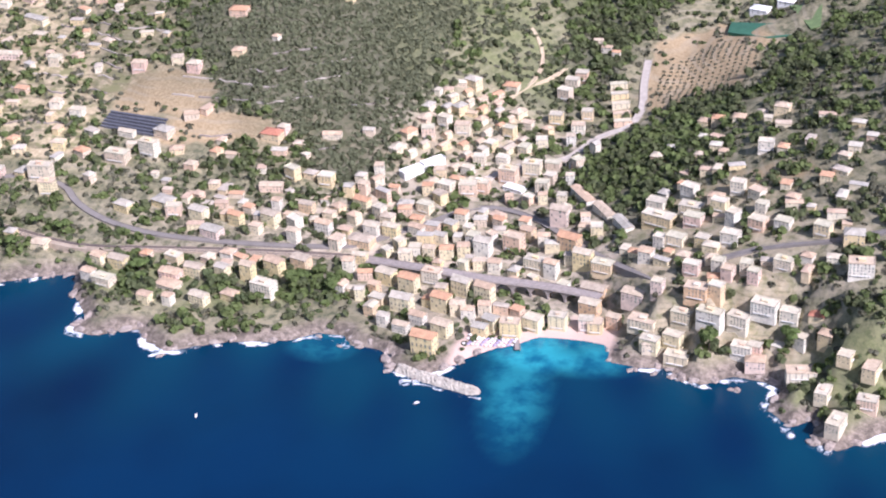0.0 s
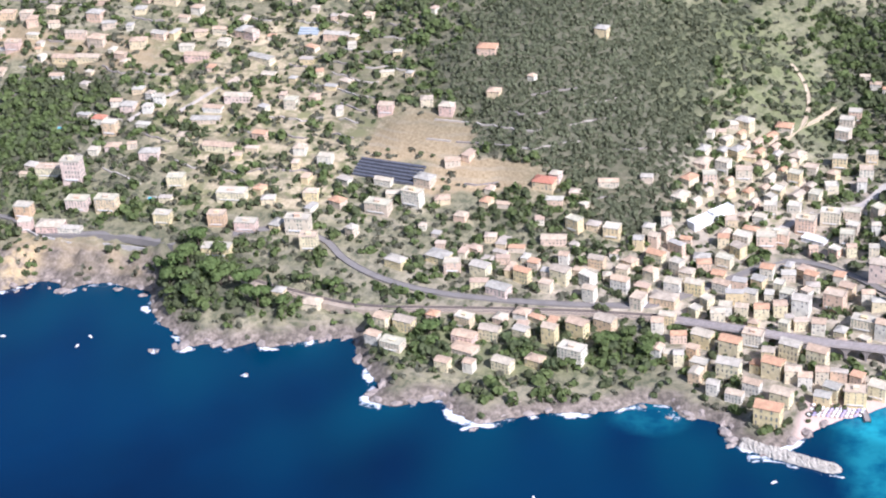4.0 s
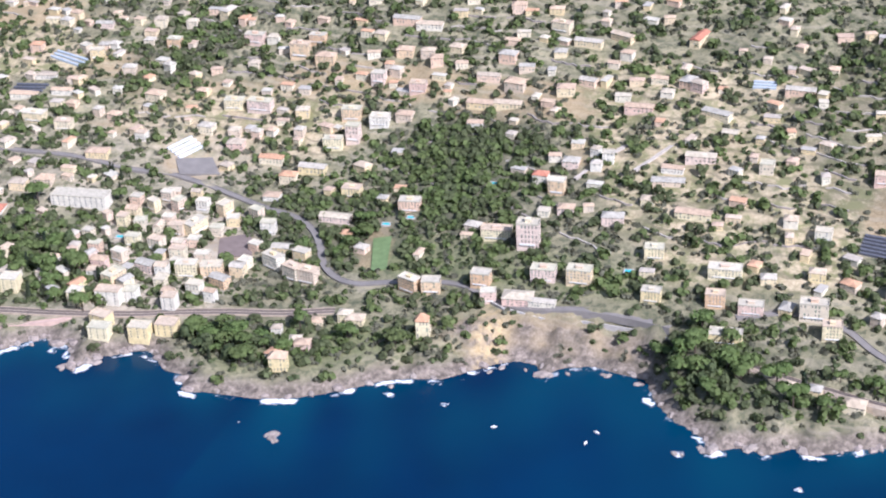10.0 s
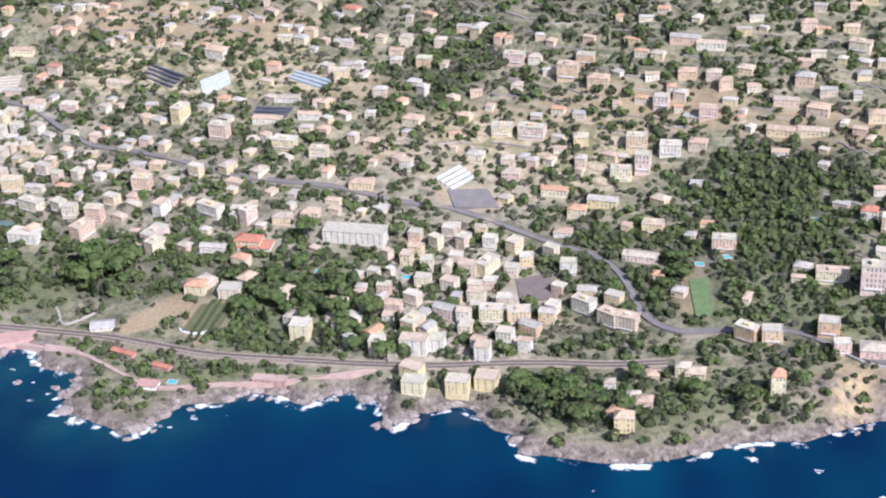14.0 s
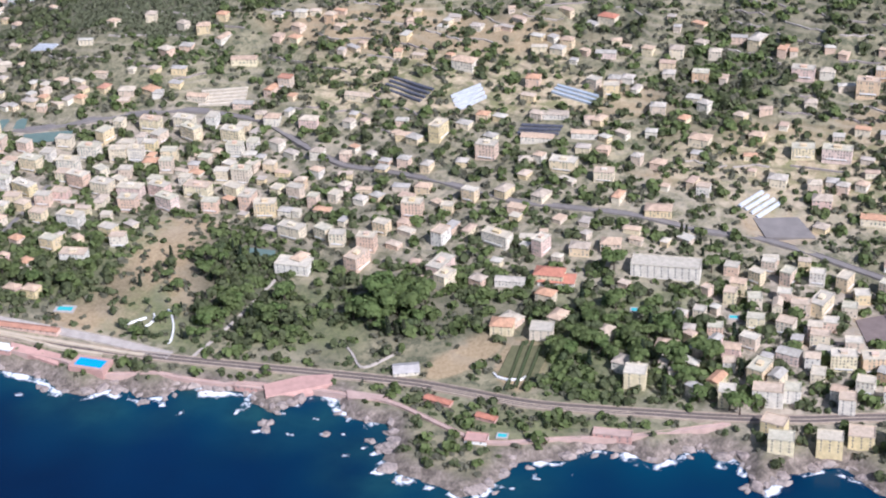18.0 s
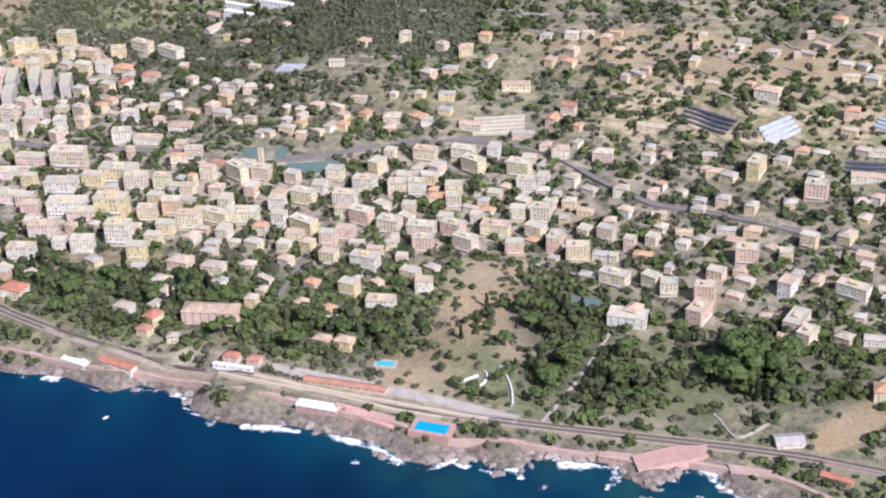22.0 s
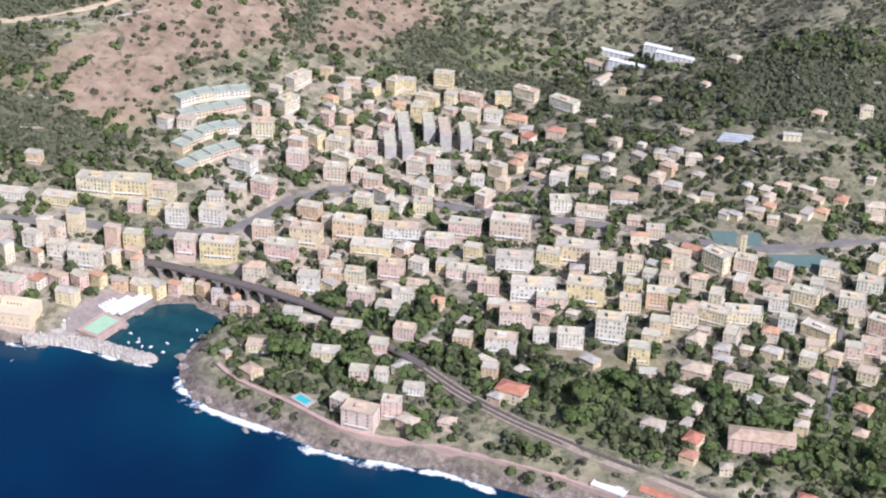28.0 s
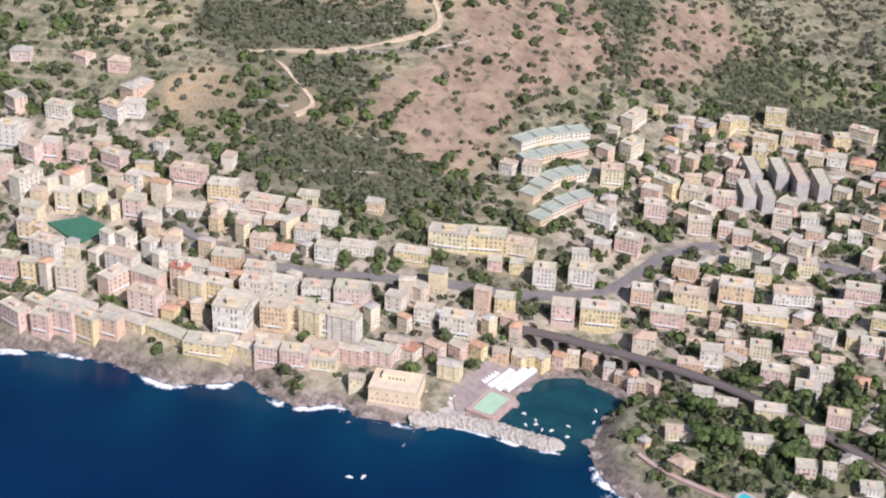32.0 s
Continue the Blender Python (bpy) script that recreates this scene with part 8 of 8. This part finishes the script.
for cx, cy, rx, ry, n, tall_ in ((545, 88, 44, 36, 200, 1), (505, 130, 34, 30, 80, 1), (650, 70, 60, 34, 110, 0), (440, 85, 70, 30, 90, 0), (-345, 125, 80, 40, 70, 1), (-230, 150, 60, 36, 60, 0), (-450, 110, 60, 46, 30, 1),
                                 (-570, 190, 50, 56, 80, 1), (-560, 100, 40, 44, 40, 1), (-640, 30, 90, 28, 260, 2), (-740, 35, 60, 40, 160, 2), (5, 70, 36, 36, 110, 1), (-120, 125, 70, 34, 55, 0),
                                 (90, 180, 110, 70, 70, 0), (270, 170, 90, 70, 55, 0), (-80, 190, 100, 50, 80, 0), (-300, 190, 100, 40, 90, 0), (640, 130, 60, 50, 50, 0), (420, 130, 60, 40, 60, 0), (160, 270, 160, 40, 90, 0),
                                 (-160, 270, 130, 24, 60, 0), (-420, 190, 60, 50, 60, 0), (500, 190, 24, 40, 50, 0), (-380, 60, 90, 30, 40, 0), (380, 200, 50, 30, 20, 0)):
    for _ in range(n):
        a, r = rng.uniform(0, 6.28), math.sqrt(rng.random())
        x, y = cx + rx * 1.1 * r * math.cos(a), cy + ry * 1.1 * r * math.sin(a)
        if is_free(x, y, 1 if tall_ == 2 else 2) and wild(x, y) < 0.4 and float(shore_distance(x, y)[0]) > 11 and not (556 < x < 600 and 54 < y < 72) and not (-572 < x < -480 and y < 40) and not (-616 < x < -586 and y < 40):
            spots.append((x, y, tall_))
            claim(x, y, 2)
            fill(x, y, 2)
crowd("crowded_houses", spots, MANY_WALLS, MANY_ROOFS, "crowd of small plastered houses filling the slopes", 6)

# ---- terrace walls on the slopes ----
def terrace_walls(x0, x1, z0, z1, step, y0, y1):
    xs = np.arange(x0, x1, 3.0)
    ys = np.arange(y0, y1, 1.5)
    gx_, gy_ = (a.ravel() for a in np.meshgrid(xs, ys))
    hz = height(gx_, gy_, np.full(len(gx_), 200.0)).reshape(len(ys), len(xs))
    for z in np.arange(z0, z1, step):
        i = (hz > z).argmax(0)
        ok = (i > 0) & (hz[-1] > z)
        line = [(x, ys[j]) for x, j, o in zip(xs, i, ok) if o]
        k = 0
        while k < len(line) - 5:
            n = rng.randrange(5, 14)
            piece = line[k:k + n]
            if len(piece) > 4 and max(abs(b[1] - a[1]) for a, b in zip(piece, piece[1:])) < 6 and all(is_free(a, b, 0) for a, b in piece[1:-1]):
                retaining_wall(piece, 0.8, "dry-stone terrace wall on the slope", STONE if rng.random() < 0.5 else YARD)["category"] = "wall"
            k += n + rng.randrange(0, 4)


for zone_ in ((150, 330, 22, 62, 3.2, 90, 300), (-60, 140, 20, 62, 3.6, 120, 320), (-330, -100, 20, 60, 4.0, 170, 330), (350, 470, 22, 50, 4, 110, 220), (480, 530, 14, 40, 4, 130, 240), (-430, -340, 16, 50, 5, 170, 300), (-760, -690, 26, 60, 6, 60, 200)):
    terrace_walls(*zone_)

# ---- trees and scrub ----
rng = random.Random(5)
PINES = [(-150, 64, 14, 9), (-148, 70, 8, 6), (265, 62, 22, 14), (70, 35, 14, 9), (85, 30, 20, 12), (472, 53, 14, 9), (-380, 45, 30, 12), (-300, 40, 20, 10), (-226, 82, 16, 16), (-200, 45, 24, 12), (-20, 70, 30, 20), (-60, 70, 26, 20), (-10, 45, 20, 8), (-520, 25, 24, 14), (420, 40, 40, 12), (330, 60, 20, 8), (660, 45, 40, 10), (90, 122, 24, 16), (-140, 60, 12, 9), (-445, 40, 30, 12), (-500, 60, 30, 16)]
for n_, (cx, cy, rx, ry) in enumerate(PINES):
    for _ in range(int(rx * ry * 0.12) + 6):
        a, r = rng.uniform(0, 6.28), math.sqrt(rng.random())
        x, y = cx + rx * r * math.cos(a), cy + ry * r * math.sin(a)
        if is_free(x, y, 1) and float(shore_distance(x, y)[0]) > 6:
            plant("pine" if n_ < 2 else rng.choice(("pine", "pine", "broad", "broad", "cypress")), x, y, rng.uniform(1.4, 2.0) if n_ < 2 else rng.uniform(1.1, 2.2), rng)
GREAT_PINES = [(68, 34, 2.2), (78, 35, 2.2), (61, 35, 2.2), (-16, 65, 2.2), (0, 39, 2.2), (-342, 22, 2.2), (-312, 24, 2.2), (-414, 30, 2.2), (-414, 17, 2.2), (-211, 49, 2.2), (-192, 63, 2.2), (-65, 112, 2.2), (-28, 127, 2.2), (4, 38, 2.2), (-12, 63, 2.2), (-27, 58, 2.2), (-144, 75, 3.0), (-135, 67, 3.0), (-145, 65, 3.0), (-152, 71, 3.0), (-152, 59, 3.0), (-133, 73, 3.0), (-39, 54, 2.2), (284, 62, 2.2), (279, 48, 2.2), (265, 65, 2.2), (290, 58, 2.2), (304, 57, 2.2), (102, 53, 2.2), (126, 49, 2.2), (148, 48, 2.2), (269, 69, 2.2), (281, 64, 2.2), (292, 62, 2.2), (269, 81, 2.2), (312, 48, 2.2), (324, 49, 2.2), (282, 76, 2.2), (273, 57, 2.2)]
for n_, (x, y, r) in enumerate(GREAT_PINES):
    plant("pine", x, y, r * (0.85 + 0.1 * (n_ % 4)), rng)
    fill(x, y, r)
for cx, cy, rx, ry, n in ((-490, 335, 30, 12, 26), (30, 262, 20, 10, 14), (-45, 145, 20, 10, 14), (560, 160, 10, 30, 14), (620, 235, 30, 10, 16)):
    for _ in range(n):
        x, y = cx + rng.uniform(-rx, rx), cy + rng.uniform(-ry, ry)
        if is_free(x, y, 0):
            plant("cypress", x, y, rng.uniform(0.9, 1.4), rng)

THIN = [(-192, 60, 26, 22, 0), (-165, 38, 30, 12, 0), (100, 40, 30, 14, 0), (-110, 60, 26, 22, 0), (-745, 190, 75, 90, 0), (-150, 66, 16, 10, 0), (-150, 66, 15, 9, 0), (-150, 66, 14, 9, 0)]
SPARSE = [(545, 85, 44, 40, 0), (-640, 15, 110, 30, 0), (-345, 130, 70, 30, 0), (-560, 200, 40, 46, 0), (5, 65, 24, 24, 0), (205, 66, 40, 12, 5), (490, 165, 26, 20, 30), (620, 55, 50, 20, 0)]
step_ = 2.7
ax = np.arange(-930, 760, step_)
ay = np.arange(-20, 430, step_)
tx, ty = (a.ravel() for a in np.meshgrid(ax, ay))
rs = np.random.RandomState(9)
tx, ty = tx + rs.uniform(-1.3, 1.3, len(tx)), ty + rs.uniform(-1.3, 1.3, len(tx))
cover = 0.40 + 0.26 * ripple(tx, ty, 60, 31) + 0.35 * ripple(tx, ty, 22, 32)
for zone_ in FOREST:
    cover = np.maximum(cover, near(tx, ty, *zone_, 0.8) * (0.78 + 0.30 * ripple(tx, ty, 30, 37)) if len(zone_) == 5 else cover)
for zone_ in SPARSE:
    cover *= 1 - 0.35 * near(tx, ty, *zone_)
for zone_ in DRY:
    cover *= 1 - 0.35 * near(tx, ty, *zone_)
for zone_ in THIN:
    cover *= 1 - 0.45 * near(tx, ty, *zone_)
for zone_ in GRASS:
    cover *= 1 - 0.25 * near(tx, ty, *zone_)
for zone_ in MEADOW:
    cover *= 1 - 0.97 * near(tx, ty, *zone_)
shares = {k: cover_of(tx, ty, k) for k in ZONES}
for kind_, much, uneven in (("terrace", 0.34, 0.2), ("garden", 0.54, 0.32), ("town", 0.40, 0.26), ("quarter", 0.24, 0.2), ("maquis", 0.92, 0.14), ("green", 0.55, 0.30), ("forest", 0.74, 0.24), ("bare", 0.14, 0.16), ("lawn", 0.12, 0.14)):
    cover = cover * (1 - shares[kind_]) + shares[kind_] * (much + uneven * ripple(tx, ty, 26, 38))
steps = np.abs(np.sin((height(tx, ty) + 1.5 * ripple(tx, ty, 40, 39)) * 1.05))
cover *= 1 + (0.75 * (steps > 0.62) - 0.35) * np.clip(shares["terrace"] + 0.6 * (ty > 150) * (1 - shares["maquis"] - shares["forest"]), 0, 1)
cover *= 1 - 0.30 * near(tx, ty, 545, 85, 60, 60)
for outline_ in BURNT_ZONES:
    cover *= 1 - 0.48 * zone_share(tx, ty, outline_)
for zone_ in MEADOW:
    cover *= 1 - 0.97 * near(tx, ty, *zone_)
inside = shore_distance(tx, ty)
free = ~solid[np.clip((ty + 120).astype(int), 0, 619), np.clip((tx + 960).astype(int), 0, 1859)]
keep = (rs.rand(len(tx)) < cover) & (inside > 4.5 + 3 * ripple(tx, ty, 14, 33)) & free
tx, ty = tx[keep], ty[keep]
heath = rs.rand(len(tx)) < shares["maquis"][keep] * 1.1 + 0.6 * shares["green"][keep]
dense_wood = shares["forest"][keep]
hedged = np.maximum(shares["garden"][keep], shares["town"][keep])
mix = rs.rand(len(tx)) + 0.25 * ripple(tx, ty, 70, 34) - 0.3 * ((ty > 170) & (tx < -380))
forest = np.max([near(tx, ty, *z) for z in FOREST], axis=0)
tall = (rs.rand(len(tx)) < 0.32 + np.where(ty > 160, 0.15, 0.4) * forest + 0.5 * dense_wood + 0.15 * hedged - 0.5 * shares["bare"][keep]) & (ty < 350) & ~heath
for name_, sel_, leaf_, form_, label_, size_ in (
        ("woodland", tall & (mix < 0.55), LEAF, "tree", "dark green mixed woodland on slopes and in gardens", (0.8, 2.0)),
        ("pine_wood", tall & (mix >= 0.55), PINE, "tree", "green pine wood on slopes and in gardens", (0.9, 2.2)),
        ("maquis", heath & ~tall, MAQUIS, "bush", "even grey-green maquis over the hill", (1.0, 1.9)),
        ("scrub", ~tall & ~heath & (mix < 0.6), SCRUB, "bush", "grey-green scrub on the hillside", (0.9, 1.7)),
        ("garden_bushes", ~tall & ~heath & (mix >= 0.6), LEAF, "bush", "dark green bushes and hedges", (0.9, 1.7))):
    woods(name_, tx[sel_], ty[sel_], leaf_, form_, label_, 40 + len(name_), size_)
